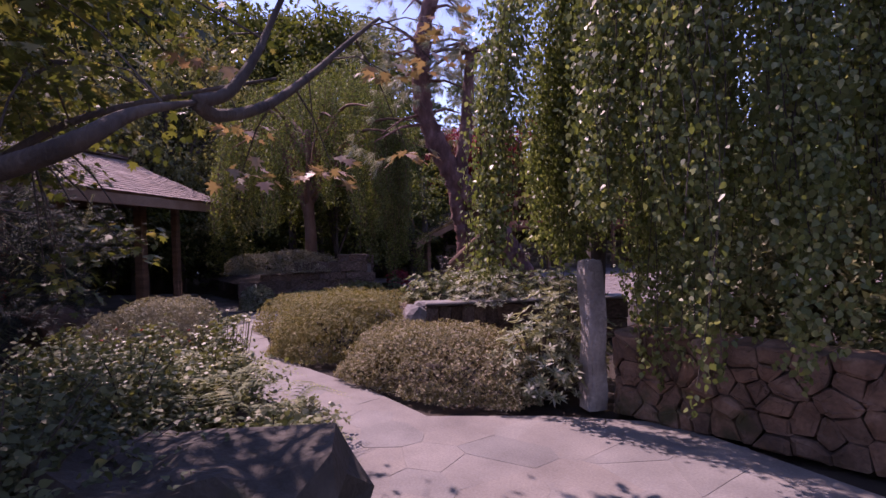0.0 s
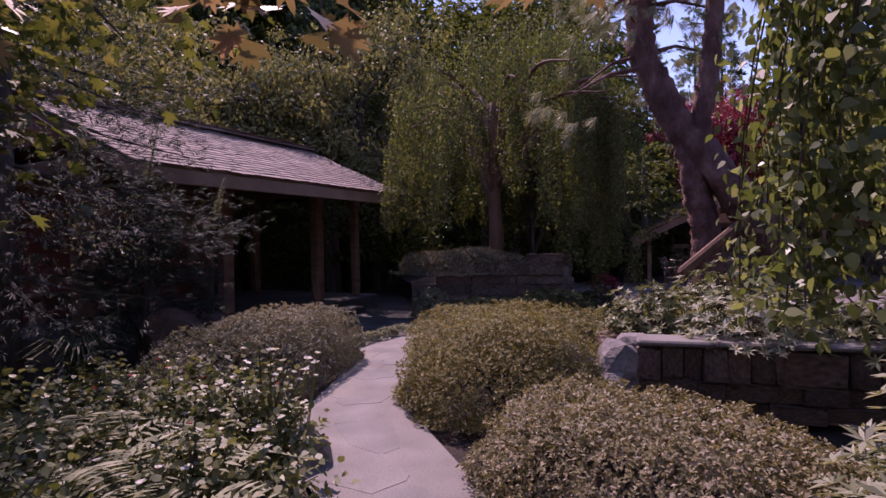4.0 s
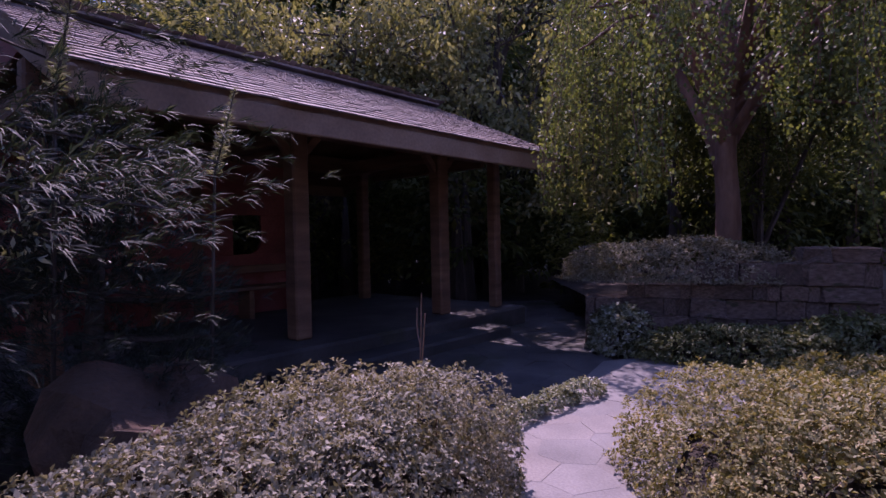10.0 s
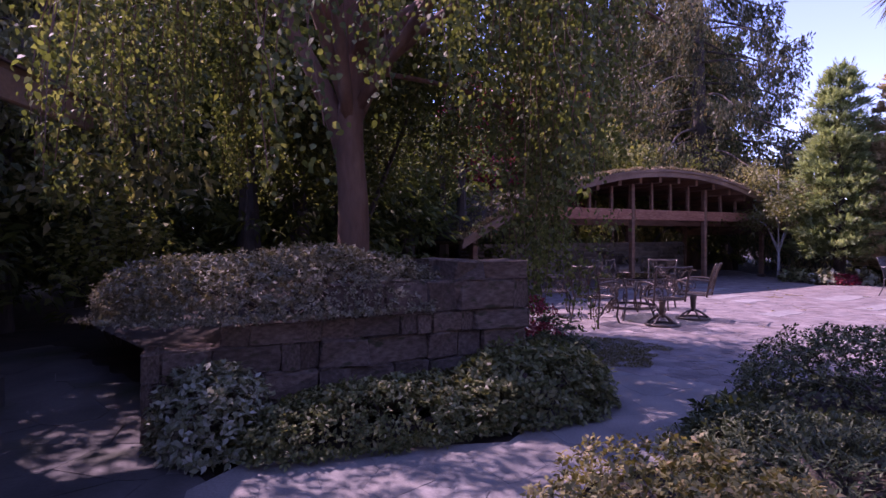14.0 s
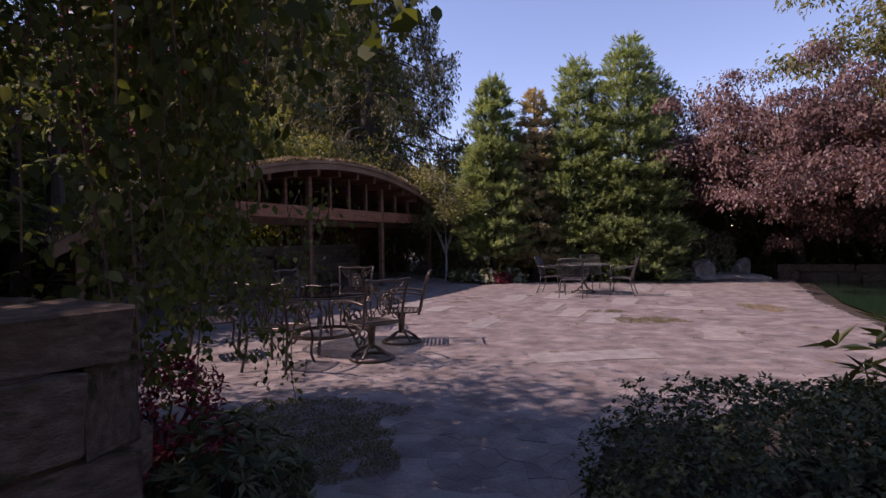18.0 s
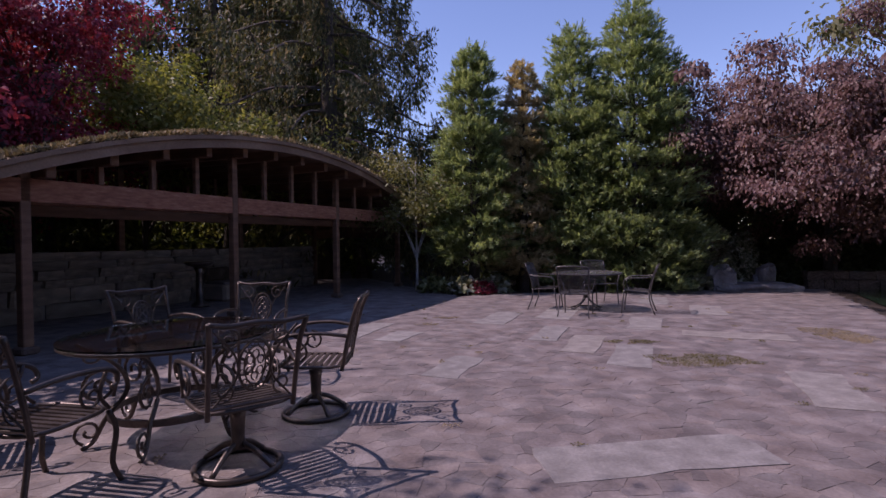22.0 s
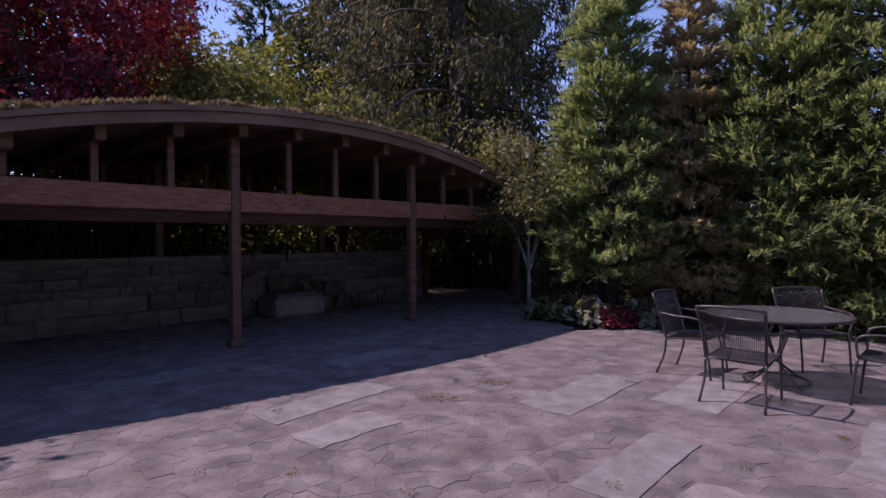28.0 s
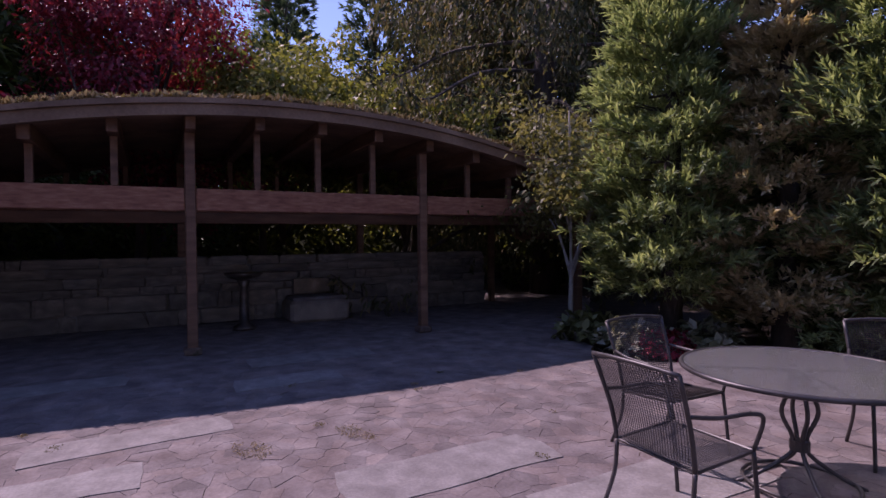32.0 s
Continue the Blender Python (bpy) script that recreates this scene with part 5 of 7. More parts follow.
def steel_chair(label):
    """Steel mesh armchair facing +y."""
    e = thing("mesh_chair", label=label, category="chair", group="chairs round the mesh table")
    for sx in (-1, 1):
        part("side_rail", tube(spline([(sx * 0.25, 0.27, 0.0), (sx * 0.25, 0.25, 0.2), (sx * 0.25, 0.22, 0.43)], 4), 0.012, 7), STEEL, e, smooth=True)
        part("rear_leg", tube(spline([(sx * 0.27, -0.3, 0.0), (sx * 0.25, -0.22, 0.22), (sx * 0.25, -0.2, 0.4)], 4), 0.012, 7), STEEL, e, smooth=True)
        part("back_upright", tube(spline([(sx * 0.25, -0.2, 0.4), (sx * 0.26, -0.24, 0.6), (sx * 0.28, -0.34, 0.88)], 4), 0.012, 7), STEEL, e, smooth=True)
        part("arm", tube(spline([(sx * 0.265, -0.27, 0.68), (sx * 0.3, -0.1, 0.66), (sx * 0.31, 0.12, 0.65), (sx * 0.3, 0.22, 0.6), (sx * 0.25, 0.22, 0.43)], 5), 0.011, 7), STEEL, e, smooth=True)
    part("top_rail", tube(spline([(-0.28, -0.34, 0.88), (-0.1, -0.37, 0.895), (0.1, -0.37, 0.895), (0.28, -0.34, 0.88)], 4), 0.012, 7), STEEL, e, smooth=True)
    part("seat_frame", tube([(-0.25, 0.22, 0.43), (0.25, 0.22, 0.43), (0.25, -0.2, 0.4), (-0.25, -0.2, 0.4)], 0.011, 6, True), STEEL, e)
    part("seat_mesh", mesh_panel(lambda u, v: (-0.25 + 0.5 * u, 0.22 - 0.42 * v, 0.43 - 0.03 * v - 0.02 * math.sin(math.pi * u) * math.sin(math.pi * v)), 34, 30), STEEL, e, "fine metal mesh seat")
    part("back_mesh", mesh_panel(lambda u, v: (-0.25 + 0.5 * u + (u - 0.5) * 0.06 * v, -0.2 - 0.04 * v - 0.1 * v * v - 0.03 * math.sin(math.pi * u), 0.43 + 0.45 * v), 34, 32), STEEL, e, "fine metal mesh back")
    return e


def ring(r, z, w, n=40, ex=1.0):
    return tube([(r * ex * math.cos(a), r * math.sin(a), z) for a in np.linspace(0, 2 * math.pi, n + 1)[:-1]], w, 7, True)


def disc(r, z0, z1, ex=1.0, n=48):
    V = [(r * ex * math.cos(a), r * math.sin(a), z) for z in (z0, z1) for a in np.linspace(0, 2 * math.pi, n + 1)[:-1]]
    return V, [tuple(range(n - 1, -1, -1)), tuple(range(n, 2 * n))] + [(k, (k + 1) % n, n + (k + 1) % n, n + k) for k in range(n)]


gt = thing("glass_table", 0.56, 21.33, 0, 80, "round glass-topped patio table with scrolled bronze iron base", "table")
GEX = 1.1
top = part("tabletop", disc(0.69, 0.715, 0.727, GEX), GLASS, gt, "clear glass top")
part("top_rim", ring(0.675, 0.7, 0.014, 48, GEX), IRON, gt, smooth=True)
band = [(0.42 * q * GEX * math.cos(a), 0.42 * q * math.sin(a), z) for q, z in ((1, 0.17), (1, 0.215), (0.95, 0.215), (0.95, 0.17)) for a in np.linspace(0, 2 * math.pi, 41)[:-1]]
part("lower_band", (band, [(r * 40 + k, r * 40 + (k + 1) % 40, (r + 1) % 4 * 40 + (k + 1) % 40, (r + 1) % 4 * 40 + k) for r in range(4) for k in range(40)]), IRON, gt, "flat iron band joining the legs")
for k in range(6):
    a = k * math.pi / 3 + 0.39
    cs, sn = math.cos(a) * GEX, math.sin(a)
    leg = spline([(cs * 0.56, sn * 0.56, 0.0), (cs * 0.49, sn * 0.49, 0.05), (cs * 0.42, sn * 0.42, 0.19), (cs * 0.3, sn * 0.3, 0.36), (cs * 0.36, sn * 0.36, 0.54), (cs * 0.58, sn * 0.58, 0.7)], 5)
    part("leg", tube(leg, 0.016, 7), IRON, gt, smooth=True)
    part("leg_scroll", tube([(cs * (0.45 + p[0]), sn * (0.45 + p[0]), p[2]) for p in scroll(0.0, 0.4, 0.12, 1.4, 2.0, -1)], 0.012, 6), IRON, gt)
    part("foot_scroll", tube([(cs * (0.52 + p[0]), sn * (0.52 + p[0]), p[2]) for p in scroll(0.0, 0.11, 0.085, 1.3, -1.2, 1)], 0.011, 6), IRON, gt)
    part("top_scroll", tube([(cs * (0.5 + p[0]), sn * (0.5 + p[0]), p[2]) for p in scroll(0.0, 0.62, 0.06, 1.3, 2.6, 1)], 0.009, 6), IRON, gt)

c0 = iron_chair(True, "bronze iron swivel armchair with scrolled back at the glass table")
c1 = iron_chair(False, "bronze iron armchair with scrolled back and slatted seat at the table")
# swivel chairs on the sunny side, fixed ones round the rest
place = [(c0, 1.32, 20.7, 44), (c0, 1.48, 21.72, 96), (c1, 0.40, 20.28, -8), (c1, 0.52, 22.72, 185), (c1, -0.1, 22.2, -118), (c1, -0.62, 20.75, -55)]
used = set()
for src, x, y, a in place:
    if src.name in used:
        copy_thing(src, pose(x, y, 0, 0, 0, a))
    else:
        src.matrix_basis = pose(x, y, 0, 0, 0, a)
        used.add(src.name)

ft = thing("mesh_table", 4.82, 28.2, 0, 10, "round obscured-glass patio table on a curved steel pedestal", "table")
part("tabletop", disc(0.65, 0.70, 0.712), FROST, ft, "speckled obscured glass top")
part("top_rim", ring(0.65, 0.702, 0.016, 48), STEEL, ft, smooth=True)
for k in range(4):
    a = k * math.pi / 2 + 0.4
    cs, sn = math.cos(a), math.sin(a)
    part("top_spoke", tube([(0, 0, 0.69), (cs * 0.6, sn * 0.6, 0.69)], 0.01, 6), STEEL, ft)
    part("pedestal_rod", tube(spline([(cs * 0.36, sn * 0.36, 0.0), (cs * 0.22, sn * 0.22, 0.07), (cs * 0.05, sn * 0.05, 0.2), (cs * 0.04, sn * 0.04, 0.3), (cs * 0.1, sn * 0.1, 0.45), (cs * 0.05, sn * 0.05, 0.6), (cs * 0.06, sn * 0.06, 0.69)], 5), 0.013, 7), STEEL, ft, smooth=True)
part("base_ring", ring(0.3, 0.03, 0.012, 36), STEEL, ft, smooth=True)
part("collar", tube([(0, 0, 0.22), (0, 0, 0.28)], 0.055, 10), STEEL, ft)
m0 = steel_chair("dark steel mesh armchair standing at the round table")
for k, (x, y, a) in enumerate(((4.46, 27.29, -20), (4.04, 28.25, -110), (5.27, 29.08, 200), (5.66, 27.7, 70))):
    if k:
        copy_thing(m0, pose(x, y, 0, 0, 0, a))
    else:
        m0.matrix_basis = pose(x, y, 0, 0, 0, a)

# ---- garden shrubs ----
shrub("azalea", 5.08, 10.78, 1.65, 0.62, 0.76, 66000, 0.028, L_AZALEA, "clipped pale azalea mound with browned tips beside the path", -33, group="azaleas", square=2.7)
shrub("azalea", 6.44, 12.9, 0.95, 0.92, 0.76, 64000, 0.027, L_AZALEA_Y, "clipped yellow-green azalea mound beside the path", 10, group="azaleas", square=2.5)
shrub("azalea", 5.25, 13.8, 1.3, 0.85, 0.68, 34000, 0.029, L_AZALEA_Y, "clipped yellow-green azalea mound behind another", 30, group="azaleas", square=3.0)
shrub("azalea", 4.5, 13.25, 1.0, 0.8, 0.62, 26000, 0.029, L_AZALEA_Y, "low clipped azalea at the bend of the path", 0, group="azaleas")
shrub("azalea", 8.75, 12.85, 1.3, 0.74, 0.6, 56000, 0.029, L_AZALEA_P, "broad clipped azalea mound with brownish leaves near the stone post", 12, group="azaleas", square=2.5)
shrub("cotoneaster", 0.5, 14.52, 1.4, 0.55, 0.52, 28000, 0.036, L_AZALEA, "clipped low shrub spilling over the raised bed's wall", 63, 0.78, category="shrub", square=2.4)
shrub("ground_cover", 1.52, 14.72, 1.15, 0.4, 0.36, 17000, 0.042, L_MIXED, "dark leafy ground cover at the foot of the wall", 63, category="ground cover")
shrub("ground_cover", 2.0, 15.75, 0.75, 0.45, 0.5, 9000, 0.055, L_MIXED, "dark ground cover at the wall's end", 63, category="ground cover")
for x, y, rx, tn in ((3.4, 11.82, 0.3, 130), (3.1, 12.1, 0.28, 132), (2.84, 12.42, 0.3, 128), (2.6, 12.72, 0.26, 125)):
    shrub("edging_plant", x, y, rx, 0.12, 0.13, 1500, 0.03, L_PALE, "low pale flowering edging plant along the path", tn, stems=False, group="edging plants", category="edging plant")
shrub("euonymus", 0.75, 13.75, 0.45, 0.35, 0.5, 5000, 0.06, L_PALE, "pale variegated euonymus below the raised bed", category="shrub")
shrub("holly_hedge", 4.35, 17.05, 1.15, 0.9, 0.66, 30000, 0.034, L_DARK, "dark clipped evergreen mound beside the path", 0, square=3.0)
shrub("juniper", 4.05, 15.6, 0.85, 0.75, 0.34, 14000, 0.05, L_DARK, "low dark spreading juniper at the path's edge", 20, wide=0.2)
shrub("azalea", 3.75, 14.25, 0.7, 0.6, 0.5, 9000, 0.038, L_AZALEA_Y, "small yellowing azalea at the path's inner bend", group="azaleas")
shrub("ivy_bank", 12.4, 14.45, 2.3, 0.8, 1.7, 42000, 0.075, L_MIXED, "leafy evergreen bank above the rubble wall", 4, inner=0.25)
shrub("nandina", 0.75, 17.7, 0.4, 0.36, 0.66, 1900, 0.06, L_RED, "red-tinged nandina beside the wall's end", wide=0.4)
shrub("nandina", 1.2, 17.3, 0.26, 0.25, 0.42, 700, 0.055, L_RED, "low red-tinged nandina before another", wide=0.4)
whorl_shrub("skimmia", 1.55, 16.95, 0.42, 0.5, 150, 0.1, L_DARK, "dark glossy-leaved skimmia at the wall's foot")
for k, (x, y, r, h, mt, nm, lb) in enumerate((
    (8.4, 10.6, 0.7, 0.62, L_MIXED, "rose_bush", "loose rose bush with white flowers"),
    (7.75, 10.85, 0.4, 0.78, L_MIXED, "rose_bush", "upright rose bush with pale blooms by the path"),
    (7.2, 10.35, 0.6, 0.7, L_MIXED, "rose_bush", "loose rose bush with a few red blooms by the path"),
    (9.0, 9.9, 0.8, 0.75, L_MIXED, "border_shrub", "loose green border shrub before the boulder"),
    (7.9, 9.6, 0.85, 0.8, L_MIXED, "border_shrub", "loose leafy border shrub"),
    (6.6, 9.7, 0.6, 0.6, L_MIXED, "border_shrub", "loose shrub with small leaves in the border"),
    (9.75, 10.6, 0.45, 0.4, L_MIXED, "border_shrub", "small green shrub spilling on the path"),
    (9.3, 10.95, 0.42, 0.3, L_PALE, "border_shrub", "low silvery edging plant along the path"),
    (10.2, 9.2, 0.9, 0.85, L_DARK, "border_shrub", "dark leafy shrub in shade beside the boulder"),
    (8.6, 8.3, 1.0, 1.1, L_DARK, "border_shrub", "tall dark shrub under the maple"),
    (9.5, 9.3, 0.7, 0.8, L_DARK, "border_shrub", "dark ferny shrub in the maple's shade"),
)):
    loose_shrub(nm, x, y, r, h, int(230 * r), 0.047, mt, lb)
for x, y, r, h, mt, lb in (
    (7.3, 14.9, 0.6, 0.55, L_PALE, "pale-leaved rhododendron in the rose bed"),
    (6.4, 14.6, 0.6, 0.5, L_MIXED, "leafy rhododendron above the boulders"),
    (7.9, 15.8, 0.7, 0.55, L_MIXED, "low rhododendron behind the stone wall"),
    (6.3, 15.8, 0.9, 0.7, L_MIXED, "broad rhododendron round the pine's foot"),
    (9.6, 13.75, 0.55, 1.05, L_PALE, "tall rhododendron with long pale leaves beside the stone post"),
    (9.05, 14.3, 0.3, 0.45, L_PALE, "silvery long-leaved rhododendron at the low wall's end"),
    (9.85, 13.15, 0.5, 0.85, L_PALE, "small silvery rhododendron at the post's foot"),
):
    whorl_shrub("rhododendron", x, y, r, h, int(420 * r), 0.085, mt, lb, 0.45 if (14.5 < y < 17 and x < 8.0) else 0.0, "rhododendrons")
whorl_shrub("rhododendron", 4.85, 17.6, 0.42, 1.05, 46, 0.17, L_DARK, "dark rhododendron with large glossy leaves by the path", 0.0, "rhododendrons")
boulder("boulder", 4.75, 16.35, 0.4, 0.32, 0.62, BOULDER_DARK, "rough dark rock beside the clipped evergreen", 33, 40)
shrub("fern", 3.5, 15.9, 0.3, 0.26, 0.3, 1500, 0.085, L_DARK, "dark low fern under the shrubs", wide=0.35)


def flowers(name, x, y, r, z0, z1, n, material, label, size=0.042):
    """Small blooms of five petals each on thin stalks, over a bush."""
    e = thing(name, x, y, 0, 0, label, "flowers")
    for k in range(n):
        P, D = [], []
        a, q = RNG.uniform(0, 6.28), r * math.sqrt(RNG.random())
        c = np.array((math.cos(a) * q, math.sin(a) * q, RNG.uniform(z0, z1)))
        for j in range(6):
            b = j * 1.05 + a
            P.append(c), D.append((math.cos(b) + 0.5 * math.cos(a * 3), math.sin(b) + 0.5 * math.sin(a * 5), 0.5))
        bloom = child("bloom", leaves("bloom", np.array(P), np.array(D), size * RNG.uniform(0.6, 1), material, 0.9, 0.15, flat=0.7), e)
        part("stalk", tube([(c[0] * 0.7, c[1] * 0.7, z0 * 0.4), c], 0.004, 3), L_MIXED, bloom)
    return e


flowers("roses", 7.7, 10.5, 0.55, 0.4, 0.66, 26, PETAL, "white roses over the border shrubs", 0.03)
flowers("roses", 7.75, 10.9, 0.3, 0.66, 0.9, 18, PETAL, "white roses on the upright bush by the path", 0.036)
flowers("roses", 7.2, 10.2, 0.8, 0.45, 0.72, 12, PETAL_RED, "scattered red roses in the border", 0.03)
flowers("roses", 7.2, 15.0, 0.6, 0.85, 1.05, 22, PETAL, "white blooms over the rose bed wall")

blades = thing("iris_clump", 4.75, 8.95, 0, 0, "dark arching clump of iris blades", "grass clump")
for k in range(70):
    a, L = RNG.uniform(0, 6.28), RNG.uniform(0.5, 0.95)
    b = np.array((math.cos(a), math.sin(a), 0.0))
    pts = [b * 0.06, b * 0.14 + (0, 0, L * 0.55), b * 0.32 + (0, 0, L * 0.78), b * 0.58 + (0, 0, L * 0.62)]
    sd = np.array((-b[1], b[0], 0)) * 0.011
    V = [tuple(p - sd * s) for p, s in zip(pts, (1, 1.1, 0.9, 0.1))] + [tuple(p + sd * s) for p, s in zip(pts, (1, 1.1, 0.9, 0.1))]
    part("blade", (V, [(0, 1, 5, 4), (1, 2, 6, 5), (2, 3, 7, 6)]), L_DARK, blades)


def fern(x, y, z, h, label, material=L_MIXED):
    e = thing("fern", x, y, z, 0, label, "fern")
    for k in range(9):
        a = k * 0.7 + RNG.normal() * 0.2
        d = np.array((math.cos(a), math.sin(a), 0.0))
        line = spline([d * 0.02, d * h * 0.4 + (0, 0, h * 0.7), d * h * 0.95 + (0, 0, h * 0.55)], 13)
        sd = np.array((-d[1], d[0], 0))
        P, D, S = [], [], []
        for i, p in enumerate(line[2:]):
            w = h * 0.2 * (1 - i / len(line)) ** 0.8 + 0.012
            for sg in (-1, 1):
                P.append(p), D.append(sd * sg + d * 0.35), S.append(w)
        child("frond", leaves("frond", np.array(P), np.array(D), np.array(S), material, 0.2, 0.03, flat=0.9), e)
    return e


for x, y, h in ((9.35, 10.75, 0.6), (8.7, 10.2, 0.7), (10.2, 10.4, 0.55), (7.9, 10.2, 0.6), (8.3, 10.0, 0.85), (8.75, 10.45, 0.8), (9.1, 10.35, 0.75)):
    fern(x, y, 0, h, "green fern with arching fronds in the border")
flowers("roses", 8.4, 10.6, 0.4, 0.42, 0.6, 22, PETAL, "pale pink-white roses on the bush at the path's edge", 0.032)
for x, y in ((1.55, 31.55), (2.3, 31.35), (3.1, 31.75), (8.35, 32.0)):
    h = shrub("hosta", x, y, 0.38, 0.34, 0.3, 420, 0.17, L_MIXED if x < 2 else L_PALE, "clump of broad hosta leaves at the terrace edge", stems=False, wide=0.6)
shrub("heuchera", 2.75, 31.35, 0.4, 0.3, 0.25, 900, 0.08, L_RED, "reddish low perennials under the conifer")

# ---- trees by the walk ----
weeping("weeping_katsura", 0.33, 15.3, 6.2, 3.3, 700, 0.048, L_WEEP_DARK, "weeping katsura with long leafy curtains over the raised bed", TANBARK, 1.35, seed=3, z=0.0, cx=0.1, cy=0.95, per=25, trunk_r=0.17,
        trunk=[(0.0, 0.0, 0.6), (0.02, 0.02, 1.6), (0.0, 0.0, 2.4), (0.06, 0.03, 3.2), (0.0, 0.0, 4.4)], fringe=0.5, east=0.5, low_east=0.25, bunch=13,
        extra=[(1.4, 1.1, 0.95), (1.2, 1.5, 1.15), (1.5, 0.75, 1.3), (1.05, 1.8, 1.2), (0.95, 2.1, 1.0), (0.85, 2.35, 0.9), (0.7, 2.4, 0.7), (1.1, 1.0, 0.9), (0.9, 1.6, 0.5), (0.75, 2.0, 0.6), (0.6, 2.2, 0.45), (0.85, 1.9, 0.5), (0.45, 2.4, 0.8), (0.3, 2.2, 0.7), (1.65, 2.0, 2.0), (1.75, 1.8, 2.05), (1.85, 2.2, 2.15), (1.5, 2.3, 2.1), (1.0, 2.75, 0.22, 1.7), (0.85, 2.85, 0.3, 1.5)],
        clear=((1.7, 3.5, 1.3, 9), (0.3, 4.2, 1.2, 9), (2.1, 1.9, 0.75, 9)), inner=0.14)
katsura = bpy.data.objects["weeping_katsura"]
fork = spline([(0.0, 0.0, 2.05), (-0.12, -0.06, 2.5), (-0.32, -0.17, 3.0), (-0.58, -0.3, 3.55), (-0.9, -0.45, 4.5)], 5)
low_bough = spline([(0.02, 0.02, 3.0), (0.5, 1.3, 2.9), (0.8, 2.3, 2.4), (0.95, 2.8, 1.7)], 5)
part("limb", tube(low_bough, np.linspace(0.03, 0.006, len(low_bough)), 6), TANBARK, katsura, smooth=True)
part("fork", tube(fork, np.linspace(0.115, 0.06, len(fork)), 9), TANBARK, katsura, smooth=True)
weeping("weeping_katsura", 8.6, 15.7, 5.8, 2.35, 780, 0.05, L_WEEP, "weeping katsura hanging over the rubble wall and stone post", BARK, 0.22, seed=9, cx=2.3, cy=-0.9, per=31, bunch=13, clear=((1.75, -2.75, 0.6, 1.35), (2.15, -3.05, 0.8, 1.55), (0.9, -2.2, 1.0, 1.1), (0.3, -1.2, 1.0, 1.15)), trunk_r=0.16, fringe=0.42, extra=[(2.3, -2.55, 0.42), (2.55, -2.6, 0.35), (2.8, -2.55, 0.5), (3.05, -2.5, 0.55), (2.45, -2.45, 0.3), (2.7, -2.4, 0.6)],
        trunk=[(0, 0, 0.3), (0.1, 0, 1.4), (0.3, 0, 2.8), (1.0, -0.2, 4.2)])
# old pine with two leaning stems and a prop
pine = thing("old_pine", 5.2, 16.3, 0, 0, "old leaning pine with shaggy reddish bark and two stems", "pine tree")
R_ = np.array((0.673, 0.74, 0.0))
UPZ = np.array((0.0, 0.0, 1.0))
stem_a = spline([(0, 0, -0.1), tuple(R_ * 0.05 + UPZ * 1.2), tuple(-R_ * 0.1 + UPZ * 2.2), tuple(-R_ * 0.25 + UPZ * 2.9)], 6)
stem_b = spline([tuple(R_ * 1.25 + UPZ * -0.1), tuple(R_ * 1.0 + UPZ * 1.0), tuple(R_ * 0.4 + UPZ * 2.0), tuple(-R_ * 0.35 + UPZ * 3.1), tuple(-R_ * 0.75 + UPZ * 4.2), tuple(-R_ * 0.7 + UPZ * 5.6), tuple(-R_ * 0.3 + UPZ * 7.0)], 6)
stem_c = spline([tuple(-R_ * 0.1 + UPZ * 2.6), tuple(R_ * 0.1 + UPZ * 3.8), tuple(R_ * 0.2 + UPZ * 5.2)], 6)


def shaggy(line, r0, r1, sides=16):
    line = spline(line, 3)
    V, F = tube(line, np.linspace(r0, r1, len(line)), sides)
    c = np.repeat(np.array(line), sides, 0)
    return [tuple(q + (np.array(p) - q) * (1 + 0.3 * noise.noise(Vector(p) * 7) + 0.22 * noise.noise(Vector(p) * 19))) for p, q in zip(V, c)], F


part("trunk", shaggy(stem_a, 0.2, 0.15), PINEBARK, pine, smooth=True)
part("trunk", shaggy(stem_b, 0.27, 0.13), PINEBARK, pine, smooth=True)
part("trunk", shaggy(stem_c, 0.16, 0.08), PINEBARK, pine, smooth=True)
gp = np.random.default_rng(12)
P, D, bgeo = [], [], []
for k in range(46):
    st = stem_b[int(gp.integers(22, len(stem_b)))] if k % 3 else stem_c[-1]
    a = gp.uniform(0, 6.28)
    end = st + np.array((math.cos(a), math.sin(a), 0.0)) * gp.uniform(0.5, 1.25) + UPZ * gp.uniform(-0.6, 0.3)
    bgeo.append(tube([st, (st + end) / 2 + UPZ * 0.1, end], [0.04, 0.025, 0.01], 5))
    for m in range(7):
        c = end + gp.normal(size=3) * 0.22
        d = gp.normal(size=(55, 3)) * 0.45 + unit(end - st) + UPZ * -0.6
        P.append(np.repeat(c[None], 55, 0)), D.append(d)
part("limbwork", join(*bgeo), PINEBARK, pine)
P, D = np.vstack(P), np.vstack(D)
child("needles", leaves("needles", P, D, 0.26 * gp.uniform(0.7, 1.1, len(P)), L_PALE, 0.025, 0.0), pine, "long drooping pale needles")
prop = thing("prop_log", 5.2, 16.3, 0, 0, "grey split log propping the leaning pine", "prop")
part("log", bar(tuple(-R_ * 0.2 + UPZ * 1.03 + np.array((0.5, -0.55, 0))), tuple(R_ * 0.55 + UPZ * 1.72 + np.array((0.35, -0.38, 0))), 0.13, 0.12, 0.03), TANBARK, prop)
part("cross_piece", bar(tuple(R_ * 0.35 + UPZ * 1.62 + np.array((0.4, -0.42, 0))), tuple(R_ * 0.75 + UPZ * 1.5 + np.array((0.35, -0.38, 0))), 0.05, 0.05, 0.01), TANBARK, prop)

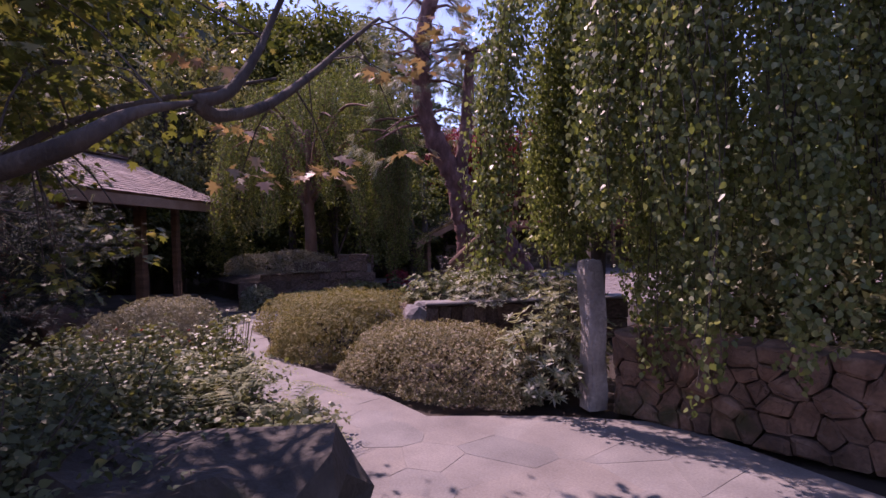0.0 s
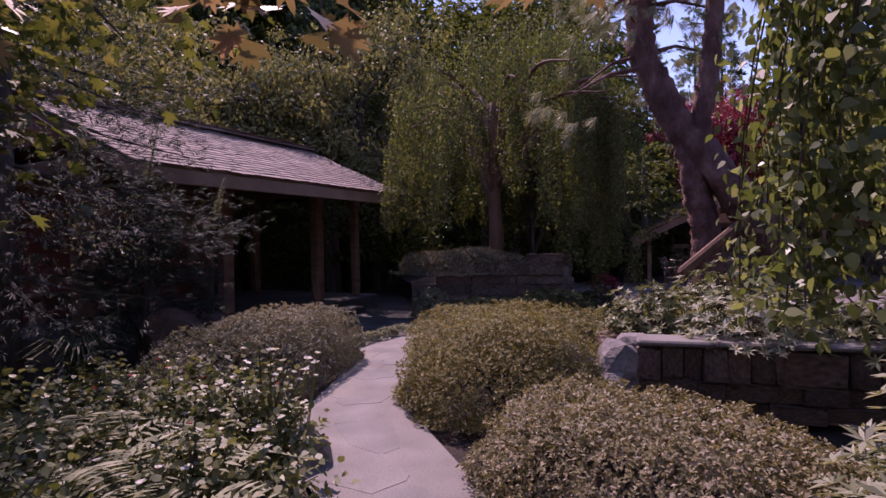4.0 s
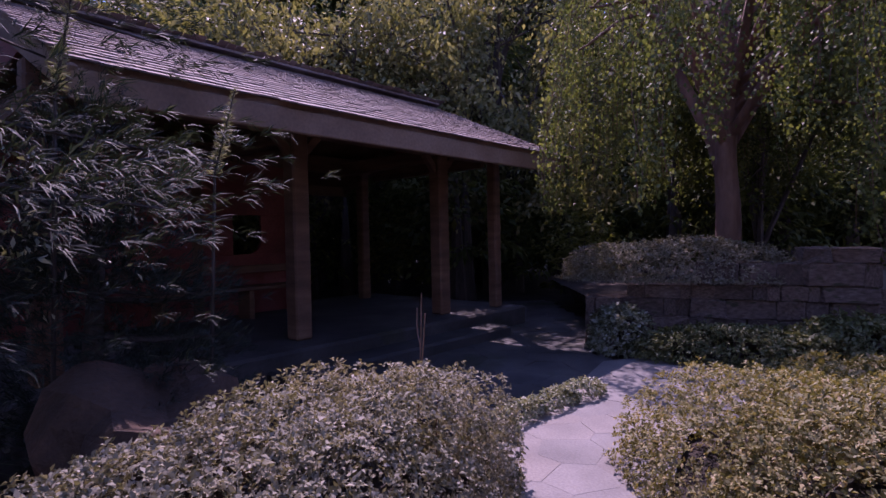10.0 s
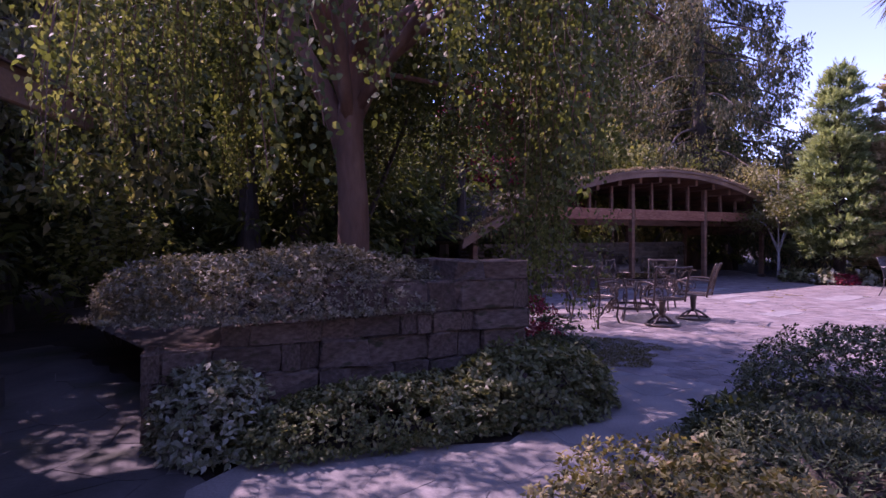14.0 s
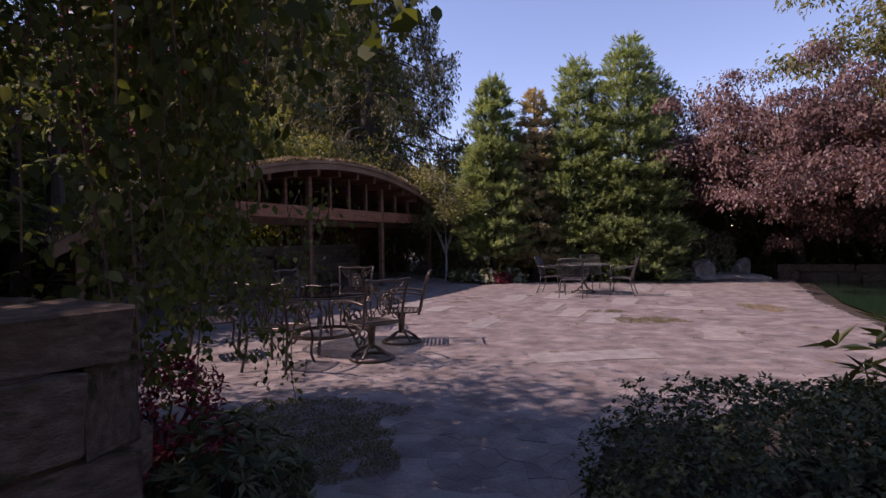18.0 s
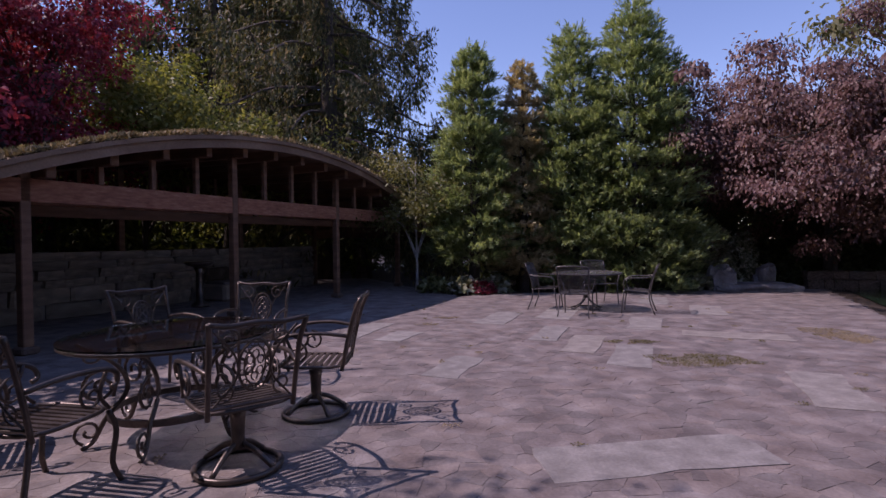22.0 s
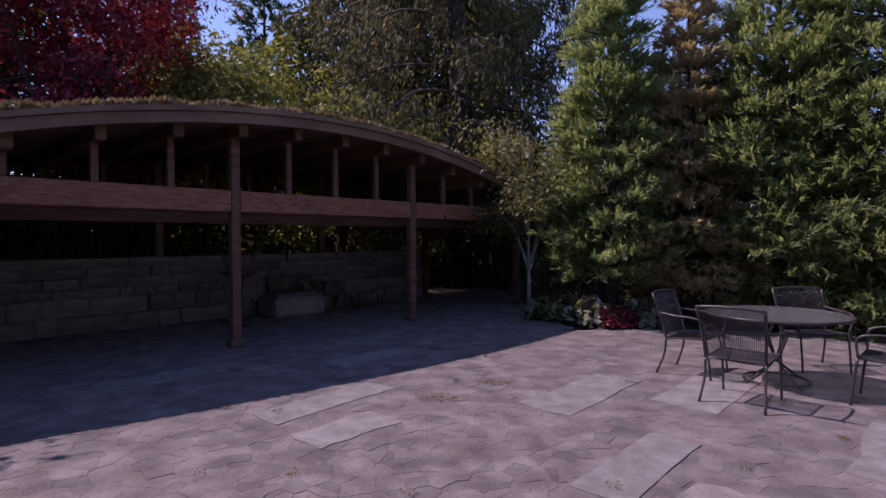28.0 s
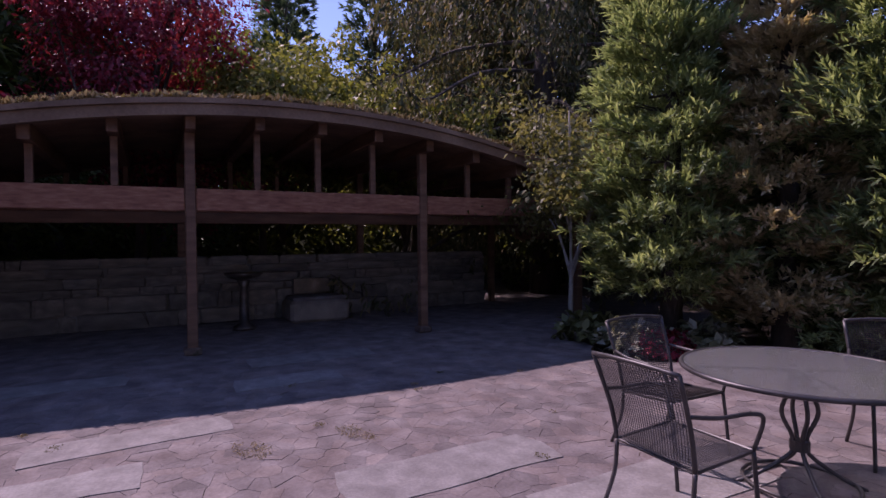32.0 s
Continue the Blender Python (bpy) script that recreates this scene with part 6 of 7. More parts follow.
limb_tree("japanese_maple", 9.0, 8.3, 4.9, 1.7, 2.5, 5200, 0.085, L_MAPLE_G, "maple with green and turning orange lobed leaves over the path", BARK, 0.13, 31, 16, 0.6, 0.2, lobed=True, lean=(0.1, 0.3), cx=-0.3, cy=0.5)
maple = bpy.data.objects["japanese_maple"]
MO = np.array((9.0, 8.3, 0.0))
boughs = []
for pts, r0 in (([(9.0, 8.35, 1.45), (9.9, 8.95, 1.75), (10.73, 9.44, 1.9), (10.66, 9.7, 2.08), (10.59, 9.97, 2.18)], 0.075), ([(10.59, 9.97, 2.18), (10.5, 10.09, 2.15), (10.31, 10.4, 2.28), (10.09, 10.76, 2.55), (9.94, 11.14, 2.89), (9.86, 11.44, 3.15)], 0.04), ([(10.59, 9.97, 2.18), (10.54, 10.13, 2.26), (10.45, 10.3, 2.49), (10.36, 10.42, 2.71), (10.3, 10.7, 3.3)], 0.036), ([(9.05, 9.0, 1.85), (9.2, 9.6, 2.3), (9.1, 10.3, 2.6), (9.0, 11.0, 2.85)], 0.03), ([(9.3, 8.6, 1.6), (9.0, 9.0, 2.3), (8.3, 9.3, 2.8), (7.4, 9.4, 3.1)], 0.04)):
    ln = spline([np.array(p) - MO for p in pts], 6)
    part("limb", tube(ln, np.linspace(r0, 0.012, len(ln)), 8), BARK, maple, smooth=True)
    boughs.append(ln[4:])
boughs = np.vstack(boughs)


def maple_sprays(name, centres, reach, count, size, material):
    """Flat sprays of lobed leaves on thin twigs from the nearest limb."""
    P, D = [], []
    for c in centres:
        near = boughs[np.argmin(((boughs - c) ** 2).sum(1))]
        part("twig", tube([near, (near + c) / 2 + (0, 0, 0.06), c], [0.007, 0.005, 0.003], 4), BARK, maple)
        w, u = RNG.uniform(0, 6.28, count), np.sqrt(RNG.random(count)) * reach
        P.append(c + np.stack([np.cos(w) * u, np.sin(w) * u, RNG.normal(size=count) * 0.035 - 0.4 * u * u], 1))
        D.append(np.stack([np.cos(w), np.sin(w), np.full(count, -0.55)], 1) + RNG.normal(size=(count, 3)) * 0.4)
    P, D = np.vstack(P), np.vstack(D)
    child(name, leaves(name, P, D, size * RNG.uniform(0.6, 1.15, len(P)), material, 0.5, 0.12, True, flat=0.75), maple, kind="stuff")


# western sprays and their limb lie mostly out of view, added to shade the border
green = np.stack([RNG.uniform(7.2, 10.3, 72), RNG.uniform(8.5, 9.7, 72), 2.05 + 1.4 * RNG.random(72) ** 0.8], 1) - MO
maple_sprays("green_foliage", green, 0.4, 58, 0.07, L_MAPLE_G)
low = np.stack([RNG.uniform(8.9, 9.9, 7), RNG.uniform(9.3, 10.0, 7), RNG.uniform(1.25, 1.8, 7)], 1) - MO
maple_sprays("low_foliage", low, 0.28, 22, 0.07, L_MAPLE_G)
turning = np.array([(10.0, 10.95, 2.02), (9.74, 10.97, 2.0), (9.74, 11.75, 2.2), (9.1, 10.7, 2.4), (9.87, 10.2, 2.64), (9.88, 10.4, 1.95), (9.9, 11.9, 2.9), (10.4, 11.6, 2.95), (10.3, 11.2, 2.6)]) - MO
maple_sprays("turning_foliage", turning, 0.2, 15, 0.095, L_MAPLE)
limb_tree("dwarf_maple", 9.3, 6.4, 3.8, 1.3, 1.5, 7000, 0.075, L_MAPLE_G, "dark green maple overhanging the boulder", BARK, 0.12, 35, 12, 0.6, 0.22, lobed=True)
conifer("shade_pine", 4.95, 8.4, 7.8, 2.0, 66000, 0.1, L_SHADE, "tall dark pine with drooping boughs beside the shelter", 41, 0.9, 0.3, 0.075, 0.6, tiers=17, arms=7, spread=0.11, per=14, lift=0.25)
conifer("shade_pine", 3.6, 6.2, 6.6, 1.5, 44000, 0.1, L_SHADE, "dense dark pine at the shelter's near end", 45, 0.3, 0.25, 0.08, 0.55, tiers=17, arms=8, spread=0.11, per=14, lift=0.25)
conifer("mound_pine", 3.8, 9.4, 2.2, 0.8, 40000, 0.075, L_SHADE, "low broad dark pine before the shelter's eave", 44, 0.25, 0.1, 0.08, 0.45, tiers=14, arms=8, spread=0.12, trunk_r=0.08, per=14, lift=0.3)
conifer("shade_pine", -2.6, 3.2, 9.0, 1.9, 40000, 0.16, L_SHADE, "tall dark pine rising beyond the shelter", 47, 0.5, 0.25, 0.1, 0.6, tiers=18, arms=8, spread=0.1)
limb_tree("camellia", 4.55, 9.25, 2.6, 0.5, 1.2, 520, 0.048, L_PALE, "slender camellia with glossy pale-lit leaves before the shelter", BARK, 0.018, 43, 11, 0.3, 0.2, wide=0.36)
for x, y, z0, z1 in ((4.21, 9.55, 2.2, 2.9), (3.8, 10.2, 1.8, 2.32)):
    sap = thing("fuzzy_sapling", x, y, 0, 0, "thin sapling ending in a pale bottlebrush shoot", "sapling", "saplings by the shelter")
    part("stem", tube([(0.05, -0.12, 0), (0.02, -0.05, z0), (0, 0.08, z1)], [0.014, 0.009, 0.004], 5), BARK, sap)
    t = RNG.random(420)
    P = np.stack([0.02 * (1 - t), -0.05 + 0.13 * t, z0 + (z1 - z0) * t], 1)
    child("brush", leaves("brush", P, RNG.normal(size=(420, 3)) * (1, 1, 0.5) + np.array((0, 0, 0.5)), 0.075 * RNG.uniform(0.6, 1.1, 420) * (1.15 - 0.7 * t), L_PALE, 0.12, 0.05), sap, "pale bristly shoot")

# ---- plaza trees ----
conifer("cryptomeria", 2.55, 32.1, 6.45, 1.35, 60000, 0.17, L_CRYPT, "upright green cryptomeria at the terrace edge", 51, 0.75, 0.1, 0.17, 0.62, group="cryptomerias", tiers=26, arms=13)
conifer("cryptomeria", 5.3, 32.6, 7.0, 1.65, 70000, 0.17, L_CRYPT, "upright green cryptomeria with pointed top", 52, 0.35, 0.1, 0.17, 0.62, group="cryptomerias", tiers=27, arms=14)
conifer("cryptomeria", 6.85, 32.4, 7.6, 1.9, 80000, 0.17, L_CRYPT, "tallest green cryptomeria of the row", 53, 0.3, 0.1, 0.17, 0.6, group="cryptomerias", tiers=28, arms=15)
conifer("blue_cypress", 8.1, 33.6, 6.9, 1.2, 30000, 0.17, L_BLUE, "blue-green cypress behind the cryptomerias", 54, 0.4, 0.1, 0.16, 0.65, arms=11)
conifer("golden_cypress", 3.9, 32.3, 6.1, 0.95, 40000, 0.13, L_GOLD, "golden yellow cypress between green conifers", 55, 0.4, 0.15, 0.24, 0.55, arms=12)
conifer("dark_cypress", 3.9, 33.6, 4.4, 1.4, 26000, 0.17, L_FOREST, "dark conifer filling the gap", 56, 0.2, 0.2, 0.18, 0.5, arms=11)
limb_tree("dogwood", 1.0, 32.0, 4.9, 1.05, 1.2, 4800, 0.1, L_TAN, "slender pale-barked dogwood beside the pavilion", PALEBARK, 0.05, 57, 10, 0.35, 0.25)
limb_tree("bronze_maple", 12.3, 33.0, 5.0, 4.5, 2.2, 170000, 0.1, L_PURPLE, "broad bronze-purple maple at the far corner", BARK, 0.2, 58, 60, 0.72, 0.09, wide=0.55)
limb_tree("green_maple", 16.6, 30.0, 11.5, 4.0, 3.4, 40000, 0.18, L_TAN, "tall green tree at the pond side", BARK, 0.2, 59, 40, 0.6, 0.1)
shrub("pieris", 9.6, 33.2, 0.9, 0.75, 1.55, 8000, 0.09, L_PALE, "pale-leaved shrub behind the far boulders", inner=0.3)
for x, y, h in ((9.6, 35.4, 3.7), (11.6, 35.6, 3.6), (13.6, 35.0, 2.6), (15.4, 34.0, 2.4)):
    shrub("laurel", x, y, 1.5, 1.0, h, 15000, 0.13, L_DARK, "tall dark laurel closing the view under the maple", inner=0.3, group="laurels under the maple")
shrub("laurel", 11.8, 34.2, 1.4, 1.0, 1.3, 7000, 0.12, L_DARK, "dark evergreen shrub by the pond", inner=0.3)
shrub("laurel", 13.8, 33.4, 1.6, 1.0, 1.2, 7000, 0.12, L_DARK, "dark evergreen shrub along the pond wall", inner=0.3)
shrub("yew", 6.2, 33.0, 2.4, 0.7, 1.2, 9000, 0.1, L_MIXED, "low green shrubs under the conifers", inner=0.3)
limb_tree("red_maple", -6.8, 28.4, 7.4, 2.3, 2.2, 34000, 0.11, L_RED, "crimson maple rising behind the pavilion roof", BARK, 0.12, 61, 20, 0.6, 0.18)
limb_tree("yellow_maple", -5.9, 30.9, 7.2, 1.7, 2.2, 16000, 0.14, L_YELLOW, "yellow-green tree behind the pavilion", BARK, 0.1, 62, 12, 0.3, 0.22)
limb_tree("yellow_maple", -4.6, 33.4, 6.8, 1.7, 2.0, 16000, 0.14, L_YELLOW, "yellow-green tree behind the pavilion's low end", BARK, 0.1, 63, 12, 0.3, 0.22)


def cedar(name, x, y, h, r, n, label, seed, z0=2.0, material=L_CEDAR, size=0.2, per=22):
    """A big drooping cedar: long sweeping boughs from which leafy branchlets hang like fringes."""
    g = np.random.default_rng(seed)
    e = thing(name, x, y, 0, 0, label, "cedar tree")
    part("trunk", tube([(0, 0, -0.1), (0.1, 0, h * 0.4), (0, 0, h)], [0.42, 0.3, 0.05], 10), BARK, e, smooth=True)
    P, D = [], []
    arms = 84
    hung = n // per // arms
    for k in range(arms):
        f = (k + 0.5) / arms
        z = z0 + (h - z0) * f
        a = 2.4 * k + g.normal() * 0.2
        L = r * (1 - f) ** 0.5 * g.uniform(0.5, 1.15) + 0.3
        d = np.array((math.cos(a), math.sin(a), 0.0))
        p0 = np.array((0, 0, z))
        line = spline([p0, p0 + d * L * 0.5 + UPZ * -0.12 * L, p0 + d * L * 0.85 + UPZ * -0.3 * L, p0 + d * L + UPZ * -0.24 * L], 6)
        part("bough", tube(line, np.linspace(0.06, 0.012, len(line)), 5), BARK, e)
        sd = np.array((-d[1], d[0], 0.0))
        for _ in range(hung):
            q = line[int(g.integers(3, len(line)))] + sd * g.normal() * 0.16 * L * 0.6 + d * g.normal() * 0.1
            ln = g.uniform(0.5, 1.5)
            t = g.random(per)
            c = np.stack([q[0] + g.normal(size=per) * 0.05, q[1] + g.normal(size=per) * 0.05, q[2] - t * ln], 1)
            c[:, :2] += (d[:2] * g.normal() * 0.12) * t[:, None] + g.normal(size=(per, 2)) * 0.09 * (1 - t)[:, None]
            dd = g.normal(size=(per, 3)) * 0.45 + d * 0.15
            dd[:, 2] -= 1
            P.append(c), D.append(dd)
    P, D = np.vstack(P), np.vstack(D)
    child("crown", leaves("crown", P, D, size * g.uniform(0.5, 1.25, len(P)), material, 0.3, 0.08), e)
    return e


cedar("drooping_cedar", -3.0, 37.3, 17, 5.8, 92000, "huge drooping cedar towering behind the pavilion", 71)
cedar("drooping_cedar", -8.5, 39.5, 16, 4.5, 26000, "tall drooping cedar in the woodland edge", 72, size=0.3)
limb_tree("woodland_maple", -6.2, 8.6, 8.8, 3.4, 2.0, 36000, 0.14, L_TAN, "sunlit olive-green maple behind the shelter", BARK, 0.2, 81, 30, 0.62, 0.14)
limb_tree("woodland_maple", -7.0, 13.2, 9.0, 3.4, 1.8, 34000, 0.14, L_TAN, "tall olive-green tree behind the shelter", BARK, 0.2, 82, 30, 0.62, 0.14)
limb_tree("woodland_maple", -2.6, 5.4, 7.2, 2.6, 1.5, 14000, 0.16, L_TAN, "green maple at the shelter's far end", BARK, 0.16, 83, 18, 0.55, 0.2)

# ---- woodland round the garden ----
gw = np.random.default_rng(90)


def woodland(name, spots, label, conical, leaf, seed, dens=1800, material=L_FOREST):
    """A stand of far trees: trunks and crowns of many leaf sprays, joined."""
    g = np.random.default_rng(seed)
    e = thing(name, 0, 0, 0, 0, label, "woodland", kind="stuff")
    P, D, tg = [], [], []
    for x, y, h, r in spots:
        tg.append(tube([(x, y, -0.2), (x, y, h * 0.9)], [0.22, 0.04], 6))
        m = int(dens * r * h / 20)
        c = max(12, m // 28)
        f = g.random(c) ** 0.8
        a = g.uniform(0, 6.28, c)
        q = r * ((1 - f) ** 0.7 if conical else np.sqrt(np.clip(1 - (2 * f - 1) ** 2, 0.02, 1))) * g.uniform(0.6, 1.1, c)
        z0 = 0.3 if conical else h * 0.12
        C = np.stack([x + np.cos(a) * q, y + np.sin(a) * q, z0 + (h - z0) * f], 1)
        U = np.stack([np.cos(a), np.sin(a), np.full(c, -0.35)], 1)
        i = g.integers(0, c, m)
        R = g.uniform(0.14, 0.3, c)[i] * r
        u, w = np.sqrt(g.random(m)), g.uniform(0, 6.28, m)
        off = np.stack([np.cos(w) * u * R, np.sin(w) * u * R, g.normal(size=m) * 0.16 * R - 0.4 * R * u * u], 1)
        P.append(C[i] + off)
        D.append(U[i] * 0.5 + off / R[:, None] + g.normal(size=(m, 3)) * 0.35)
    part("trunkwork", join(*tg), BARK, e)
    P, D = np.vstack(P), np.vstack(D)
    child("crown", leaves("crown", P, D, leaf * g.uniform(0.5, 1.3, len(P)), material, 0.4, 0.1, face=D + np.array((0, 0, 1.2))), e)
    return e


def stand(x0, x1, y0, y1, n, h, r):
    return [(gw.uniform(x0, x1), gw.uniform(y0, y1), gw.uniform(*h), gw.uniform(*r)) for _ in range(n)]


woodland("mixed_wood", stand(-27, -15, -4, 27, 56, (12, 18), (3.0, 4.6)) + stand(-27, -15, 27, 42, 20, (7, 10), (2.4, 3.4)), "dark mixed wood behind the shelter and pavilion", False, 0.5, 91, 1350)
woodland("conifer_wood", stand(-14, -4, 41, 49, 14, (11, 16), (2.6, 3.6)), "dark conifer wood behind the pavilion", True, 0.4, 92)
woodland("undergrowth", stand(-9, -5.5, 14, 40, 26, (2.2, 4.2), (1.0, 1.8)), "dark woodland undergrowth behind the pavilion", False, 0.22, 93, 4200)
woodland("undergrowth", stand(-8, -4, 6, 20, 14, (2.2, 4.5), (1.0, 1.9)), "dark undergrowth behind the shelter", False, 0.22, 94, 4200)
woodland("undergrowth", stand(-5, 0, 37, 41, 8, (2.0, 3.6), (1.0, 1.6)), "dark undergrowth beside the pavilion", False, 0.22, 95, 3600)
woodland("understorey", stand(9, 20, 36, 42, 14, (1.6, 3.0), (1.4, 2.0)), "low dark shrubs under the bronze maple", False, 0.22, 108, 4200)
woodland("far_trees", stand(0, 13, 37, 44, 14, (4.5, 6.0), (1.6, 2.4)), "trees behind the conifer row", False, 0.25, 96, 2400)
woodland("far_trees", stand(16, 26, 16, 44, 16, (6, 9), (2, 3)), "trees beyond the pond", False, 0.3, 97, 1500)
woodland("far_trees", stand(-14, 24, -12, -2, 20, (8, 13), (2, 3)), "trees behind the start of the path", False, 0.35, 98, 900)
woodland("far_trees", stand(17, 24, -2, 16, 12, (7, 11), (2, 3)), "trees beside the start of the path", False, 0.35, 99, 900)
woodland("leafy_belt", stand(-13, -9, 0, 24, 34, (6, 9.5), (1.8, 2.8)) + stand(-13, -9, 24, 44, 22, (3.5, 5.5), (1.6, 2.4)), "leafy belt closing the garden behind the shelter", False, 0.3, 101, 2400)
woodland("leafy_belt", stand(-9, 14, 44, 47, 26, (3.5, 6.0), (1.6, 2.4)), "leafy belt closing the garden behind the conifers", False, 0.3, 102, 3000)
woodland("leafy_belt", stand(-3, 9, -3, 3, 18, (3.5, 6), (1.8, 2.6)), "leafy belt closing the garden beside the path", False, 0.3, 106, 3000)
woodland("understorey", stand(-10, 9, -4, 3, 22, (1.6, 2.6), (1.5, 2.1)), "low dark understorey beside the path", False, 0.25, 107, 4600)
woodland("leafy_belt", stand(-9, 4, 1, 5, 16, (3.0, 5.5), (1.6, 2.4)), "leafy belt beside the shelter", False, 0.3, 103, 3000)
# added tree, placed so that its crown shades the near end of the plaza
limb_tree("camellia_tree", -2.4, 17.5, 8.6, 1.75, 1.6, 28000, 0.11, L_FOREST, "dark evergreen tree added behind the weeping katsura to shade the plaza", BARK, 0.12, 64, 14, 0.3, 0.25)
twig = thing("bare_shrub", 3.9, 11.35, 0, 0, "thin leafless shrub with pale bare stems", "shrub")
for k, pts in enumerate(([(0, 0, 0), (0.02, 0, 0.4), (-0.04, 0.02, 0.75), (-0.1, 0.03, 1.05)], [(0.01, 0, 0.5), (0.08, 0.03, 0.7), (0.07, 0.05, 0.95)], [(-0.03, 0.02, 0.72), (-0.14, 0, 0.82), (-0.2, 0, 0.95)], [(0.25, 0.1, 0), (0.24, 0.1, 0.35), (0.27, 0.12, 0.6)])):
    part("twig", tube(spline(pts, 4), 0.0045, 5), TANBARK, twig)
woodland("understorey", stand(-15, -13, -2, 44, 40, (1.8, 3.2), (1.5, 2.2)) + stand(-12, 16, 46, 48, 20, (1.8, 3.0), (1.5, 2.2)), "low dark understorey along the wood's edge", False, 0.27, 104, 3600)
for k, (x, y, h) in enumerate(((-15.5, 36.5, 15.5), (-18, 33.0, 17.0), (-13.2, 39.5, 15.0), (-20, 38.5, 18.5), (-22, 30.0, 17.5), (-16.5, 29.0, 13.5), (-11.5, 4.5, 14.0), (-13.5, 8.5, 15.5), (-10.8, 12.5, 13.0), (-14.5, 14.5, 16.0))):
    conifer("fir", x, y, h, 2.4, 14000, 0.34, L_BLUE, "tall slender blue-green fir in the wood behind", 110 + k, 0.5, 0.3, 0.25, 0.75, spread=0.09, group="firs")
for x, y, h in ((-3.2, 6.4, 2.3), (-4.4, 8.4, 2.6), (-5.4, 10.6, 2.4), (-3.6, 14.6, 2.2)):
    loose_shrub("viburnum", x, y, 1.0, h, 120, 0.09, L_YELLOW, "sunlit yellow-green viburnum behind the shelter", "viburnums", 14)
woodland("dark_wood", stand(-6, -3.6, 16.5, 23, 12, (3.2, 4.6), (1.0, 1.7)), "dark shrubs behind the weeping tree", False, 0.2, 100, 4200)

# ---- moss, tufts and flagstones ----
def moss(x, y, rx, ry, n, label, material=L_SEDUM_G, turn=0):
    a, q = RNG.uniform(0, 6.28, n), np.sqrt(RNG.random(n))
    k = 1 + 0.35 * np.array([noise.noise(Vector((math.cos(b) * 1.6 + x, math.sin(b) * 1.6 + y, 0))) for b in a])
    P = np.stack([np.cos(a) * q * rx * k, np.sin(a) * q * ry * k, np.full(n, 0.003)], 1)
    bare = np.array([noise.noise(Vector((p[0] * 5 + x, p[1] * 5 + y, 3))) for p in P])
    P = P[bare > -0.22 - 0.3 * (1 - q)]
    n = len(P)
    D = RNG.normal(size=(n, 3)) + np.array((0, 0, 0.35))
    ob = new("moss_patch", leaves("moss_patch", P, D, 0.016 * RNG.uniform(0.5, 1.5, n), material, 0.3, 0.2))
    ob.matrix_basis = pose(x, y, 0.012, 0, 0, turn)
    return tagged(ob, label, "moss", kind="stuff")


moss(5.2, 23.7, 0.55, 0.34, 5200, "flat patch of dry olive moss on the paving")
moss(7.7, 25.3, 0.35, 0.6, 5000, "patch of dry moss on the paving", L_SEDUM)
moss(4.75, 24.75, 0.34, 0.12, 1500, "dry moss along a slab's edge")
moss(1.35, 18.6, 0.75, 0.5, 13000, "brownish olive moss between the stones at the path's end")
moss(1.75, 17.95, 0.45, 0.45, 9000, "brownish olive moss beside the path")
moss(1.9, 26.2, 0.2, 0.12, 500, "dry grass tuft in a joint", L_SEDUM)
moss(2.15, 26.9, 0.22, 0.1, 500, "dry grass tuft in a joint", L_SEDUM)
gm = np.random.default_rng(77)
for k in range(46):
    x, y = gm.uniform(0.3, 7.5), gm.uniform(20.5, 30.5)
    if inside(PLAZA, x, y):
        moss(x, y, gm.uniform(0.03, 0.08), gm.uniform(0.03, 0.07), 70, "small dry tuft in a paving joint", L_SEDUM if k % 2 else L_SEDUM_G)
